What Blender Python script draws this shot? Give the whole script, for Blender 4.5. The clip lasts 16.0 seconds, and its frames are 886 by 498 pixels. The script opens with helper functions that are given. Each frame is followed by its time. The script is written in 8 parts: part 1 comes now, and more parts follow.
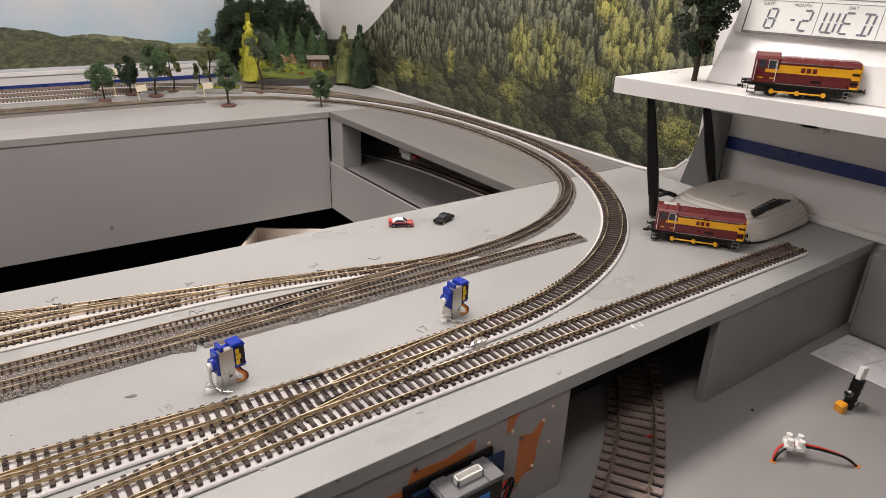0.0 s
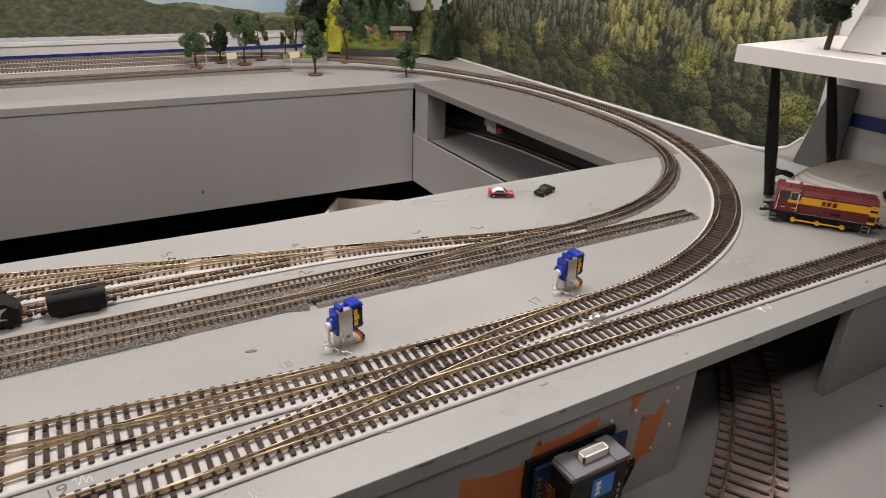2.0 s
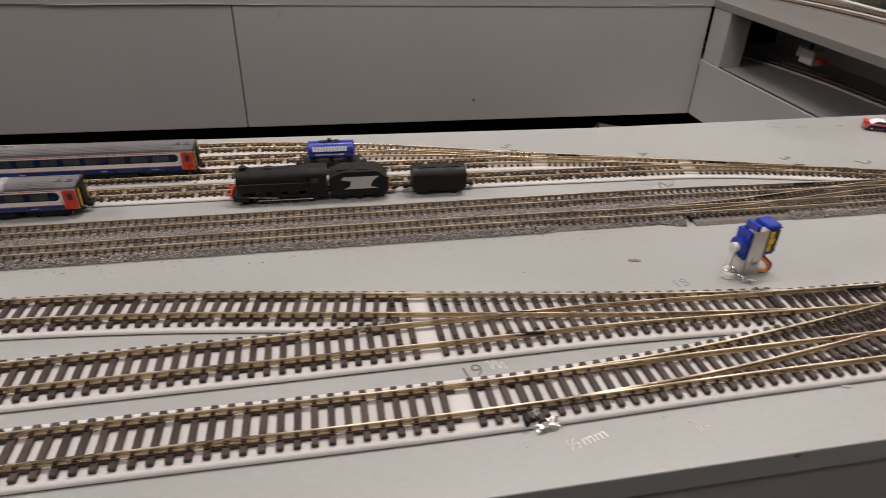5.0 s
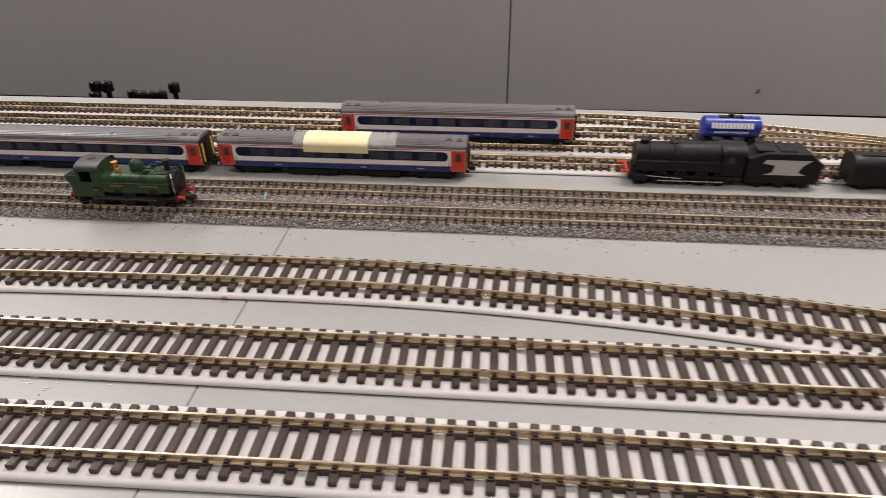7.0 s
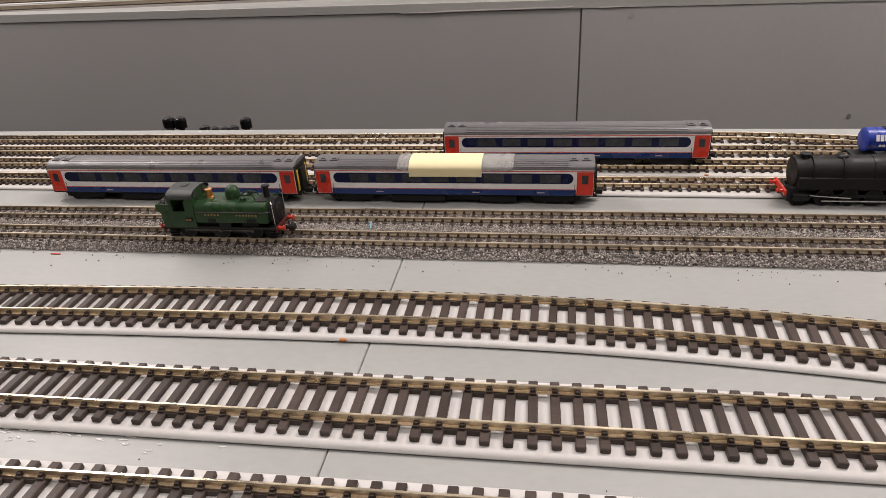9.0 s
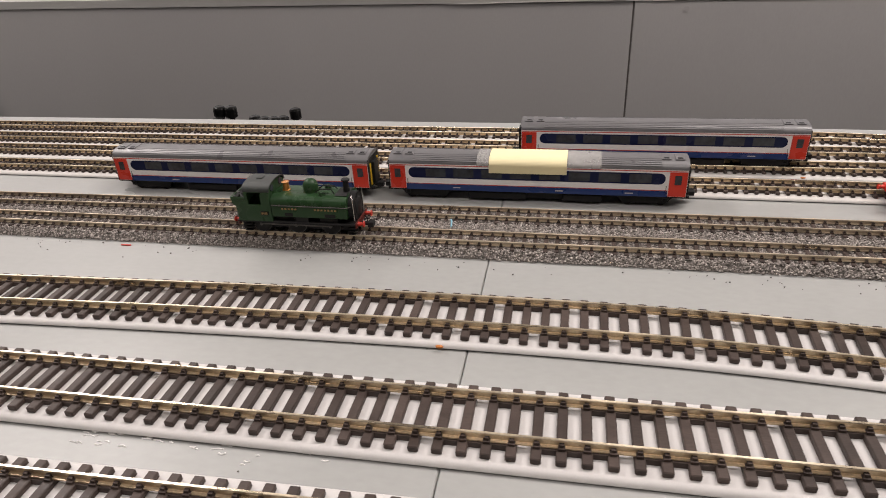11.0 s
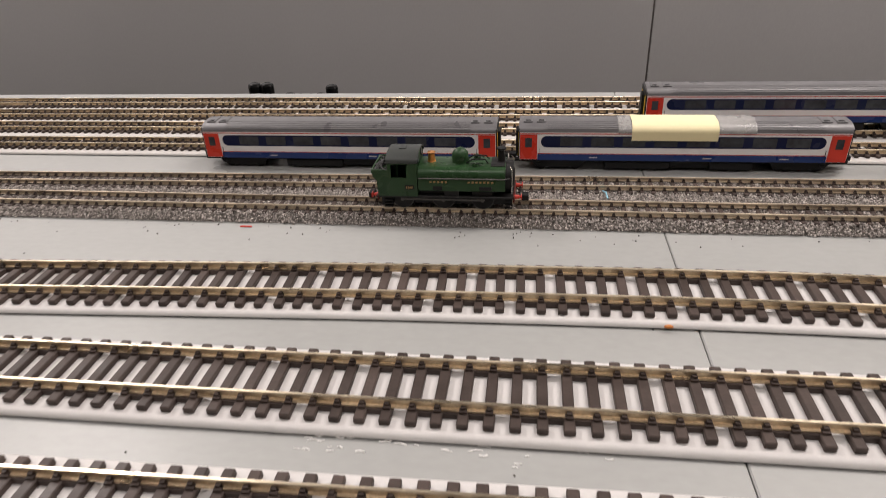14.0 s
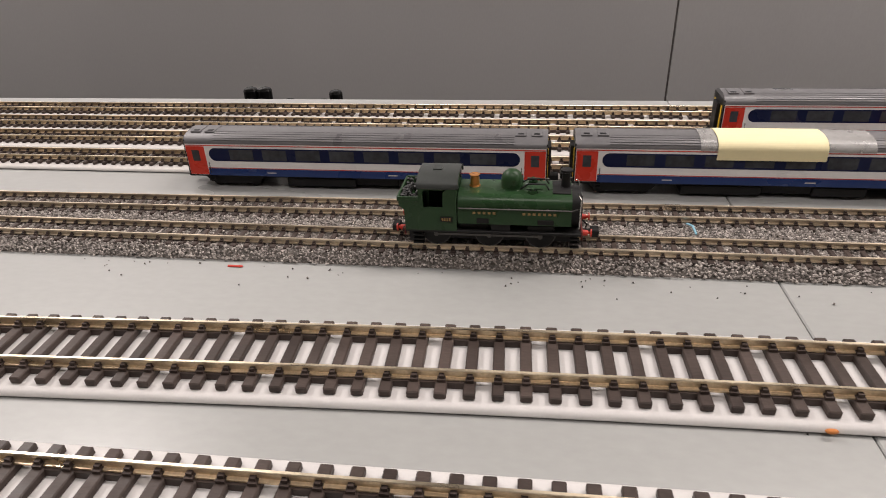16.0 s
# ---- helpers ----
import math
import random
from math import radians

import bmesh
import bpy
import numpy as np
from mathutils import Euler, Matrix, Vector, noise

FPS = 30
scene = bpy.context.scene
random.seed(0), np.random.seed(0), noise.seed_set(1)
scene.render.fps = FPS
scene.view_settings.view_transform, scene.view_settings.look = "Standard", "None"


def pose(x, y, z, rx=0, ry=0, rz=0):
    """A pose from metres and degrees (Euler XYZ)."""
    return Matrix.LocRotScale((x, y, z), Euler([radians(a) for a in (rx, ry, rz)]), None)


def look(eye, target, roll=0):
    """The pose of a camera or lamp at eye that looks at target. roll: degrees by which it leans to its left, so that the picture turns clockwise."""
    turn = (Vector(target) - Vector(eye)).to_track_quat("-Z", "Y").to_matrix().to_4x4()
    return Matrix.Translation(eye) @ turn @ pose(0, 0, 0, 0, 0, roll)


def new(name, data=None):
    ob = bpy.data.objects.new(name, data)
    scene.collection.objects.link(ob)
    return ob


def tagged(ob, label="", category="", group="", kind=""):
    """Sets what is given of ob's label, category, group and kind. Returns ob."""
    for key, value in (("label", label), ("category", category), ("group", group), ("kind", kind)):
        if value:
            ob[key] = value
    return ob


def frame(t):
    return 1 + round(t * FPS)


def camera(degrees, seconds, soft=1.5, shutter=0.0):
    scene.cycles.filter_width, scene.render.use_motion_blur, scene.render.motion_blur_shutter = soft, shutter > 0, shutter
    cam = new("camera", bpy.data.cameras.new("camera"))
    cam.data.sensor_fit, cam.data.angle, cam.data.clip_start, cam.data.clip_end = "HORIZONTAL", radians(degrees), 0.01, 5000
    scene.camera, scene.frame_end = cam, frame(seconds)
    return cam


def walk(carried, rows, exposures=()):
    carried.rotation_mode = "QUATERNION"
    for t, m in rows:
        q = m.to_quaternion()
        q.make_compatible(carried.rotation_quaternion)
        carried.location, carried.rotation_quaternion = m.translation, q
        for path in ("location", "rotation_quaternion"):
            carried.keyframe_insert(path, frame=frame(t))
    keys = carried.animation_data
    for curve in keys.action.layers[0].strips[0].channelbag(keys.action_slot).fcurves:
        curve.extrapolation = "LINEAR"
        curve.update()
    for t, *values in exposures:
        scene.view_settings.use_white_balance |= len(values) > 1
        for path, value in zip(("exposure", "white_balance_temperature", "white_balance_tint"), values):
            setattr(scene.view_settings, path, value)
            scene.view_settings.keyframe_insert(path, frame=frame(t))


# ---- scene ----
# ---------------------------------------------------------------- camera
cam = camera(69.46, 16.0, soft=0.5, shutter=0.35)
PATH = [
    (0, (0.3968, -0.4084, 0.2845), (1.4695, 1.0804, -0.511), 1.83),
    (0.5, (0.393, -0.4028, 0.2825), (1.4446, 1.0974, -0.5196), 1.63),
    (1, (0.3852, -0.3957, 0.2781), (1.4049, 1.1198, -0.5363), 1.66),
    (1.5, (0.3755, -0.3848, 0.2737), (1.3466, 1.1541, -0.5562), 1.86),
    (2, (0.3633, -0.3724, 0.2655), (1.2712, 1.1902, -0.5914), 1.83),
    (2.5, (0.3499, -0.3591, 0.2563), (1.1852, 1.2238, -0.6365), 2.06),
    (3, (0.3379, -0.3462, 0.2471), (1.099, 1.2508, -0.6857), 2.19),
    (3.2, (0.3336, -0.342, 0.244), (1.0654, 1.2626, -0.6993), 2.08),
    (5.3, (0.2319, -0.2706, 0.2078), (0.4929, 1.4062, -0.8506), 1.56),
    (5.5, (0.2178, -0.2623, 0.2068), (0.4179, 1.4167, -0.8612), 1.28),
    (6, (0.181, -0.2493, 0.198), (0.2448, 1.436, -0.877), -0.11),
    (6.5, (0.1472, -0.239, 0.1899), (0.0995, 1.4433, -0.8907), -0.96),
    (7, (0.111, -0.2225, 0.172), (-0.0506, 1.4652, -0.8889), -1.00),
    (7.5, (0.0894, -0.2072, 0.1641), (-0.1202, 1.4977, -0.8603), -0.42),
    (8, (0.0752, -0.1976, 0.1591), (-0.1662, 1.5184, -0.8395), -0.54),
    (8.5, (0.0638, -0.19, 0.15), (-0.2077, 1.5436, -0.8097), -2.38),
    (8.7, (0.0641, -0.1909, 0.1475), (-0.2149, 1.5493, -0.7979), -3.19),
    (11, (0.0314, -0.1799, 0.1431), (-0.3299, 1.5381, -0.8149), -3.25),
    (11.5, (0.0201, -0.1807, 0.1391), (-0.3628, 1.5277, -0.8277), -2.99),
    (12, (0.0098, -0.1795, 0.1394), (-0.3846, 1.5223, -0.8344), -2.99),
    (12.5, (-0.0004, -0.1804, 0.1392), (-0.3913, 1.5158, -0.8459), -2.72),
    (13, (-0.0161, -0.1808, 0.1372), (-0.3961, 1.507, -0.8663), -2.82),
    (13.5, (-0.0391, -0.1845, 0.1314), (-0.3723, 1.4906, -0.9092), -3.41),
    (14, (-0.0561, -0.173, 0.131), (-0.3175, 1.5381, -0.8709), -3.04),
    (14.5, (-0.0617, -0.1475, 0.1258), (-0.273, 1.5983, -0.8269), -2.11),
    (15, (-0.066, -0.1324, 0.1171), (-0.2743, 1.612, -0.8388), -1.89),
    (15.5, (-0.072, -0.1215, 0.1121), (-0.3035, 1.6088, -0.8637), -2.25),
    (16, (-0.0809, -0.1154, 0.1129), (-0.3318, 1.6096, -0.8676), -2.40),
]
walk(cam, [(t, look(eye, target, roll)) for t, eye, target, roll in PATH], exposures=[(0, 0.10), (1.0, 0.05), (2.0, -0.07), (3.0, -0.12), (5.5, -0.26), (6.2, -0.05), (7.0, 0.0), (8.5, 0.0), (11.0, 0.02), (13.5, 0.02), (16.0, 0.04)])

# ---------------------------------------------------------------- light of the room
world = bpy.data.worlds.new("world")
scene.world = world
world.use_nodes = True
world.node_tree.nodes["Background"].inputs[0].default_value = (0.9, 0.95, 1.0, 1)
world.node_tree.nodes["Background"].inputs[1].default_value = 0.004


def area_lamp(name, at, to, size_x, size_y, watts, colour):
    data = bpy.data.lights.new(name, "AREA")
    data.shape, data.size, data.size_y, data.energy, data.color = "RECTANGLE", size_x, size_y, watts, colour
    ob = new(name, data)
    ob.matrix_world = look(at, to)
    return ob


area_lamp("ceiling_lamp_light", (0.78, 0.42, 1.26), (0.78, 0.42, 0), 1.0, 0.25, 21.5, (1.0, 0.905, 0.87))
area_lamp("ceiling_lamp_light", (-1.20, 0.60, 1.26), (-1.20, 0.60, 0), 0.25, 1.1, 27.0, (1.0, 0.91, 0.88))
area_lamp("ceiling_lamp_light", (0.0, -0.52, 1.26), (0.0, -0.52, 0), 1.2, 0.25, 9.0, (1.0, 0.91, 0.88))


# ---------------------------------------------------------------- materials
def material(name):
    m = bpy.data.materials.new(name)
    m.use_nodes = True
    return m, m.node_tree.nodes, m.node_tree.links, m.node_tree.nodes["Principled BSDF"]


def paint(name, colour, rough=0.5, metal=0.0, vary=0.12, fine=900.0, coarse=18.0, bump=0.15, depth=0.0002, spread=(1, 1, 1), spots=0.0, spot_colour=(0.05, 0.045, 0.04), piece=0.0, rough_vary=0.15):
    """A painted, moulded or bare surface: colour that shifts at two scales, uneven gloss, fine relief, a few specks."""
    m, n, l, b = material(name)
    tex = n.new("ShaderNodeTexCoord")
    geo = n.new("ShaderNodeNewGeometry")
    mp = n.new("ShaderNodeMapping")
    mp.inputs["Scale"].default_value = spread
    l.new(geo.outputs["Position"], mp.inputs["Vector"])
    big = n.new("ShaderNodeTexNoise")
    big.inputs["Scale"].default_value, big.inputs["Detail"].default_value = coarse, 5
    small = n.new("ShaderNodeTexNoise")
    small.inputs["Scale"].default_value, small.inputs["Detail"].default_value = fine, 3
    l.new(mp.outputs[0], big.inputs["Vector"])
    l.new(mp.outputs[0], small.inputs["Vector"])
    mix = n.new("ShaderNodeMath")
    mix.operation = "MULTIPLY_ADD"
    mix.inputs[1].default_value = 0.6
    l.new(big.outputs["Fac"], mix.inputs[0])
    half = n.new("ShaderNodeMath")
    half.operation = "MULTIPLY"
    half.inputs[1].default_value = 0.4
    l.new(small.outputs["Fac"], half.inputs[0])
    l.new(half.outputs[0], mix.inputs[2])
    val = n.new("ShaderNodeMapRange")
    val.inputs["From Min"].default_value, val.inputs["From Max"].default_value = 0.3, 0.7
    val.inputs["To Min"].default_value, val.inputs["To Max"].default_value = 1 - vary, 1 + vary
    l.new(mix.outputs[0], val.inputs["Value"])
    hsv = n.new("ShaderNodeHueSaturation")
    hsv.inputs["Color"].default_value = (*colour, 1)
    l.new(val.outputs[0], hsv.inputs["Value"])
    out = hsv.outputs[0]
    if piece:
        info = n.new("ShaderNodeObjectInfo")
        pr = n.new("ShaderNodeMapRange")
        pr.inputs["To Min"].default_value, pr.inputs["To Max"].default_value = 1 - piece, 1 + piece
        l.new(info.outputs["Random"], pr.inputs["Value"])
        h2 = n.new("ShaderNodeHueSaturation")
        l.new(out, h2.inputs["Color"])
        l.new(pr.outputs[0], h2.inputs["Value"])
        out = h2.outputs[0]
    if spots:
        vor = n.new("ShaderNodeTexVoronoi")
        vor.inputs["Scale"].default_value = 70
        l.new(geo.outputs["Position"], vor.inputs["Vector"])
        sep = n.new("ShaderNodeSeparateColor")
        l.new(vor.outputs["Color"], sep.inputs[0])
        lim = n.new("ShaderNodeMath")
        lim.operation = "MULTIPLY"
        lim.inputs[1].default_value = 0.09 * spots
        l.new(sep.outputs[0], lim.inputs[0])
        rare = n.new("ShaderNodeMath")
        rare.operation = "SUBTRACT"
        rare.inputs[1].default_value = 0.055 * spots
        l.new(lim.outputs[0], rare.inputs[0])
        less = n.new("ShaderNodeMath")
        less.operation = "LESS_THAN"
        l.new(vor.outputs["Distance"], less.inputs[0])
        l.new(rare.outputs[0], less.inputs[1])
        mc = n.new("ShaderNodeMix")
        mc.data_type = "RGBA"
        l.new(less.outputs[0], mc.inputs[0])
        l.new(out, mc.inputs[6])
        mc.inputs[7].default_value = (*spot_colour, 1)
        out = mc.outputs[2]
    l.new(out, b.inputs["Base Color"])
    rr = n.new("ShaderNodeMapRange")
    rr.inputs["From Min"].default_value, rr.inputs["From Max"].default_value = 0.3, 0.7
    rr.inputs["To Min"].default_value, rr.inputs["To Max"].default_value = max(0.05, rough - rough_vary), min(1, rough + rough_vary)
    l.new(big.outputs["Fac"], rr.inputs["Value"])
    l.new(rr.outputs[0], b.inputs["Roughness"])
    b.inputs["Metallic"].default_value = metal
    b.inputs["Specular IOR Level"].default_value = 0.5 if max(colour) > 0.1 else 0.25
    if bump:
        bp = n.new("ShaderNodeBump")
        bp.inputs["Strength"].default_value, bp.inputs["Distance"].default_value = bump, depth
        l.new(mix.outputs[0], bp.inputs["Height"])
        l.new(bp.outputs[0], b.inputs["Normal"])
    return m


def island(name, stops, rough=0.8, fine=500.0, amount=0.35, bump=0.0):
    """For joined masses of small pieces: each piece takes its own shade from the stops."""
    m, n, l, b = material(name)
    geo = n.new("ShaderNodeNewGeometry")
    ramp = n.new("ShaderNodeValToRGB")
    while len(ramp.color_ramp.elements) < len(stops):
        ramp.color_ramp.elements.new(0.5)
    for e, (p, c) in zip(ramp.color_ramp.elements, stops):
        e.position, e.color = p, (*c, 1)
    l.new(geo.outputs["Random Per Island"], ramp.inputs[0])
    no = n.new("ShaderNodeTexNoise")
    no.inputs["Scale"].default_value, no.inputs["Detail"].default_value = fine, 4
    l.new(geo.outputs["Position"], no.inputs["Vector"])
    vr = n.new("ShaderNodeMapRange")
    vr.inputs["From Min"].default_value, vr.inputs["From Max"].default_value = 0.3, 0.7
    vr.inputs["To Min"].default_value, vr.inputs["To Max"].default_value = 1 - amount, 1 + amount
    l.new(no.outputs["Fac"], vr.inputs["Value"])
    hsv = n.new("ShaderNodeHueSaturation")
    l.new(ramp.outputs[0], hsv.inputs["Color"])
    l.new(vr.outputs[0], hsv.inputs["Value"])
    l.new(hsv.outputs[0], b.inputs["Base Color"])
    b.inputs["Roughness"].default_value = rough
    return m


BOARD = paint("grey_board_paint", (0.325, 0.330, 0.318), 0.38, vary=0.075, fine=420, coarse=11, bump=0.12, depth=0.0003, spread=(0.5, 1, 1), spots=0.9)
# the side board has its own grey, darker than BOARD
SIDEBOARD = paint("darker_grey_side_board", (0.185, 0.178, 0.168), 0.45, vary=0.10, fine=520, coarse=9, bump=0.22, depth=0.0003, spread=(1, 0.16, 1), spots=0.6)
FARBOARD = paint("dull_grey_board_paint", (0.335, 0.33, 0.315), 0.45, vary=0.10, fine=520, coarse=9, bump=0.22, depth=0.0003, spread=(0.16, 1, 1), spots=0.6)
FASCIA = paint("grey_fascia_paint", (0.345, 0.337, 0.33), 0.5, vary=0.05, fine=500, coarse=5, bump=0.1, depth=0.0003, spread=(1, 1, 0.3))
SEAMGREY = paint("grubby_seam_filler", (0.11, 0.10, 0.092), 0.8, vary=0.35, fine=500, coarse=60, bump=0.4, depth=0.0004)
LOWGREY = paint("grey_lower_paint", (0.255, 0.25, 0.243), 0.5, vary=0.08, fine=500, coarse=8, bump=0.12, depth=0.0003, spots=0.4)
EDGE = paint("grey_edge_paint", (0.3, 0.29, 0.285), 0.55, vary=0.12, fine=600, coarse=30, bump=0.25, depth=0.0004, spread=(0.2, 0.2, 1))
FOAM = paint("white_foam_underlay", (0.56, 0.543, 0.527), 0.75, vary=0.06, fine=1500, coarse=60, bump=0.2, depth=0.0002)
FOAMGREY = paint("grey_painted_foam", (0.42, 0.41, 0.4), 0.7, vary=0.1, fine=1200, coarse=60, bump=0.25, depth=0.0002)
SLEEPER = paint("brown_sleeper_plastic", (0.057, 0.042, 0.036), 0.5, vary=0.35, fine=1800, coarse=120, bump=0.4, depth=0.0002, spread=(0.3, 1, 1), piece=0.22)
RAILSIDE = paint("olive_rail_side", (0.60, 0.475, 0.315), 0.40, metal=0.75, vary=0.35, fine=1200, coarse=60, bump=0.15, depth=0.0001)
RAIL = paint("nickel_silver_rail", (0.87, 0.755, 0.565), 0.33, metal=1.0, vary=0.18, fine=1200, coarse=30, bump=0.1, depth=0.0001)
RAILDARK = paint("weathered_rail", (0.3, 0.235, 0.17), 0.42, metal=0.8, vary=0.25, fine=1200, coarse=30, bump=0.15, depth=0.0001)
RAILWORN = paint("worn_grey_brown_rail", (0.56, 0.475, 0.36), 0.42, metal=0.8, vary=0.3, fine=1200, coarse=40, bump=0.15, depth=0.0001)
RAILDULL = paint("dull_brown_rail", (0.30, 0.25, 0.19), 0.5, metal=0.55, vary=0.25, fine=1200, coarse=30, bump=0.15, depth=0.0001)
# black that stands for the unlit gaps below the boards
BLACKGAP = paint("unlit_gap_black", (0.012, 0.011, 0.011), 0.9, vary=0.3, fine=600, coarse=10, bump=0.1)
WALLWHITE = paint("off_white_wall_paint", (0.66, 0.65, 0.64), 0.6, vary=0.05, fine=400, coarse=4, bump=0.15, depth=0.0005)
WHITEPVC = paint("white_plastic_trim", (0.72, 0.71, 0.69), 0.35, vary=0.04, fine=300, coarse=10, bump=0.03)
BLUESTRIPE = paint("blue_wall_stripe", (0.012, 0.03, 0.16), 0.35, vary=0.1, fine=300, coarse=20, bump=0.05)


# ---------------------------------------------------------------- building helpers
def part(name, bm, mat, parent, label="", smooth=False):
    """Links a bmesh as one mesh object under a thing or a part."""
    me = bpy.data.meshes.new(name)
    bm.normal_update()
    bm.to_mesh(me)
    bm.free()
    me.materials.append(mat)
    if smooth:
        me.polygons.foreach_set("use_smooth", [True] * len(me.polygons))
        me.set_sharp_from_angle(angle=radians(38))
    ob = new(name, me)
    if parent is not None:
        ob.parent = parent
    if label:
        ob["label"] = label
    return ob


def single(name, bm, mat, label, category, group="", kind="", smooth=False):
    return tagged(part(name, bm, mat, None, "", smooth), label, category, group, kind)


def thing(name, label, category, group="", at=None, kind=""):
    ob = new(name)
    ob.empty_display_size = 0.01
    if at is not None:
        ob.matrix_world = at
    return tagged(ob, label, category, group, kind)


def box(bm, x0, x1, y0, y1, z0, z1, bevel=0.0, m=None, segments=1):
    made = bmesh.ops.create_cube(bm, size=1.0)["verts"]
    for v in made:
        v.co = Vector((x0 + (v.co.x + 0.5) * (x1 - x0), y0 + (v.co.y + 0.5) * (y1 - y0), z0 + (v.co.z + 0.5) * (z1 - z0)))
    if bevel:
        edges = list({e for v in made for e in v.link_edges})
        out = bmesh.ops.bevel(bm, geom=edges, offset=bevel, segments=segments, profile=0.5, affect="EDGES")
        made = list({v for f in out["faces"] for v in f.verts} | {v for v in made if v.is_valid})
    if m is not None:
        bmesh.ops.transform(bm, matrix=m, verts=made)
    return bm


def cyl(bm, a, b, r0, r1=None, n=12, cap=True):
    a, b = Vector(a), Vector(b)
    r1 = r0 if r1 is None else r1
    turn = (b - a).to_track_quat("Z", "Y").to_matrix().to_4x4()
    m = Matrix.Translation((a + b) / 2) @ turn
    bmesh.ops.create_cone(bm, cap_ends=cap, segments=n, radius1=max(r0, 1e-6), radius2=max(r1, 1e-6), depth=(b - a).length, matrix=m)
    return bm


def ball(bm, c, r, sx=1, sy=1, sz=1, u=12, v=8):
    bmesh.ops.create_uvsphere(bm, u_segments=u, v_segments=v, radius=r, matrix=Matrix.Translation(c) @ Matrix.Diagonal((sx, sy, sz, 1)))
    return bm


def extrude(bm, outline, axis, a, b, bevel=0.0):
    """A prism: outline in the two other axes (in order), drawn out along axis from a to b."""
    rings = []
    for v in (a, b):
        ring = []
        for p, q in outline:
            co = {"x": (v, p, q), "y": (p, v, q), "z": (p, q, v)}[axis]
            ring.append(bm.verts.new(co))
        rings.append(ring)
    n = len(outline)
    faces = [bm.faces.new(rings[0][::-1]), bm.faces.new(rings[1])]
    for i in range(n):
        faces.append(bm.faces.new((rings[0][i], rings[0][(i + 1) % n], rings[1][(i + 1) % n], rings[1][i])))
    bmesh.ops.recalc_face_normals(bm, faces=faces)
    if bevel:
        bmesh.ops.bevel(bm, geom=list({e for f in faces if f.is_valid for e in f.edges}), offset=bevel, segments=1, affect="EDGES")
    return bm


def sweep(bm, pts, outline, closed=True):
    """Draws the outline (across, up) along level points; across points to the left of the way."""
    rings = []
    for i, p in enumerate(pts):
        a, b = pts[max(i - 1, 0)], pts[min(i + 1, len(pts) - 1)]
        d = Vector((b[0] - a[0], b[1] - a[1], 0)).normalized()
        left = Vector((-d.y, d.x, 0))
        rings.append([bm.verts.new(Vector((p[0], p[1], p[2] if len(p) > 2 else 0)) + left * u + Vector((0, 0, w))) for u, w in outline])
    n = len(outline)
    for r, s in zip(rings, rings[1:]):
        for i in range(n if closed else n - 1):
            bm.faces.new((r[i], s[i], s[(i + 1) % n], r[(i + 1) % n]))
    if closed:
        bm.faces.new(rings[0])
        bm.faces.new(rings[-1][::-1])
    return bm


def tube(bm, pts, r, n=8):
    """A wire of round section through points in space."""
    rings = []
    for i, p in enumerate(pts):
        d = (Vector(pts[min(i + 1, len(pts) - 1)]) - Vector(pts[max(i - 1, 0)])).normalized()
        side = d.cross(Vector((0.13, 0.21, 0.97))).normalized()
        up = side.cross(d)
        rings.append([bm.verts.new(Vector(p) + r * (math.cos(2 * math.pi * k / n) * side + math.sin(2 * math.pi * k / n) * up)) for k in range(n)])
    for a, b in zip(rings, rings[1:]):
        for k in range(n):
            bm.faces.new((a[k], b[k], b[(k + 1) % n], a[(k + 1) % n]))
    bm.faces.new(rings[0])
    bm.faces.new(rings[-1][::-1])
    return bm


def smooth_line(ctrl, step=0.006):
    """A smooth line through a few control points."""
    p = [Vector((*c, 0)[:3]) for c in ctrl]
    p = [2 * p[0] - p[1]] + p + [2 * p[-1] - p[-2]]
    out = []
    for i in range(1, len(p) - 2):
        n = max(2, int((p[i + 1] - p[i]).length / step))
        for k in range(n):
            t = k / n
            out.append(0.5 * (2 * p[i] + (p[i + 1] - p[i - 1]) * t + (2 * p[i - 1] - 5 * p[i] + 4 * p[i + 1] - p[i + 2]) * t * t + (3 * p[i] - p[i - 1] - 3 * p[i + 1] + p[i + 2]) * t**3))
    out.append(p[-2])
    return [tuple(v) for v in out]


def arc(cx, cy, r, a0, a1, step=0.006):
    """Level points on a circle, from angle a0 to a1 in degrees."""
    n = max(2, int(abs(radians(a1 - a0)) * r / step))
    return [(cx + r * math.cos(radians(a0 + (a1 - a0) * k / n)), cy + r * math.sin(radians(a0 + (a1 - a0) * k / n)), 0.0) for k in range(n + 1)]


def straight(a, b, step=0.01):
    n = max(1, int(math.dist(a, b) / step))
    return [(a[0] + (b[0] - a[0]) * k / n, a[1] + (b[1] - a[1]) * k / n, 0.0) for k in range(n + 1)]


def chain(*pieces):
    out = []
    for p in pieces:
        out += [q for q in p if not out or math.dist(q, out[-1]) > 1e-4]
    return out


def stations(pts, pitch, start=0.0):
    """Places and headings at even steps along a line."""
    out, due, run = [], start, 0.0
    for a, b in zip(pts, pts[1:]):
        d = math.dist(a, b)
        while due <= run + d:
            t = (due - run) / d
            out.append(((a[0] + (b[0] - a[0]) * t, a[1] + (b[1] - a[1]) * t), math.atan2(b[1] - a[1], b[0] - a[0])))
            due += pitch
        run += d
    return out


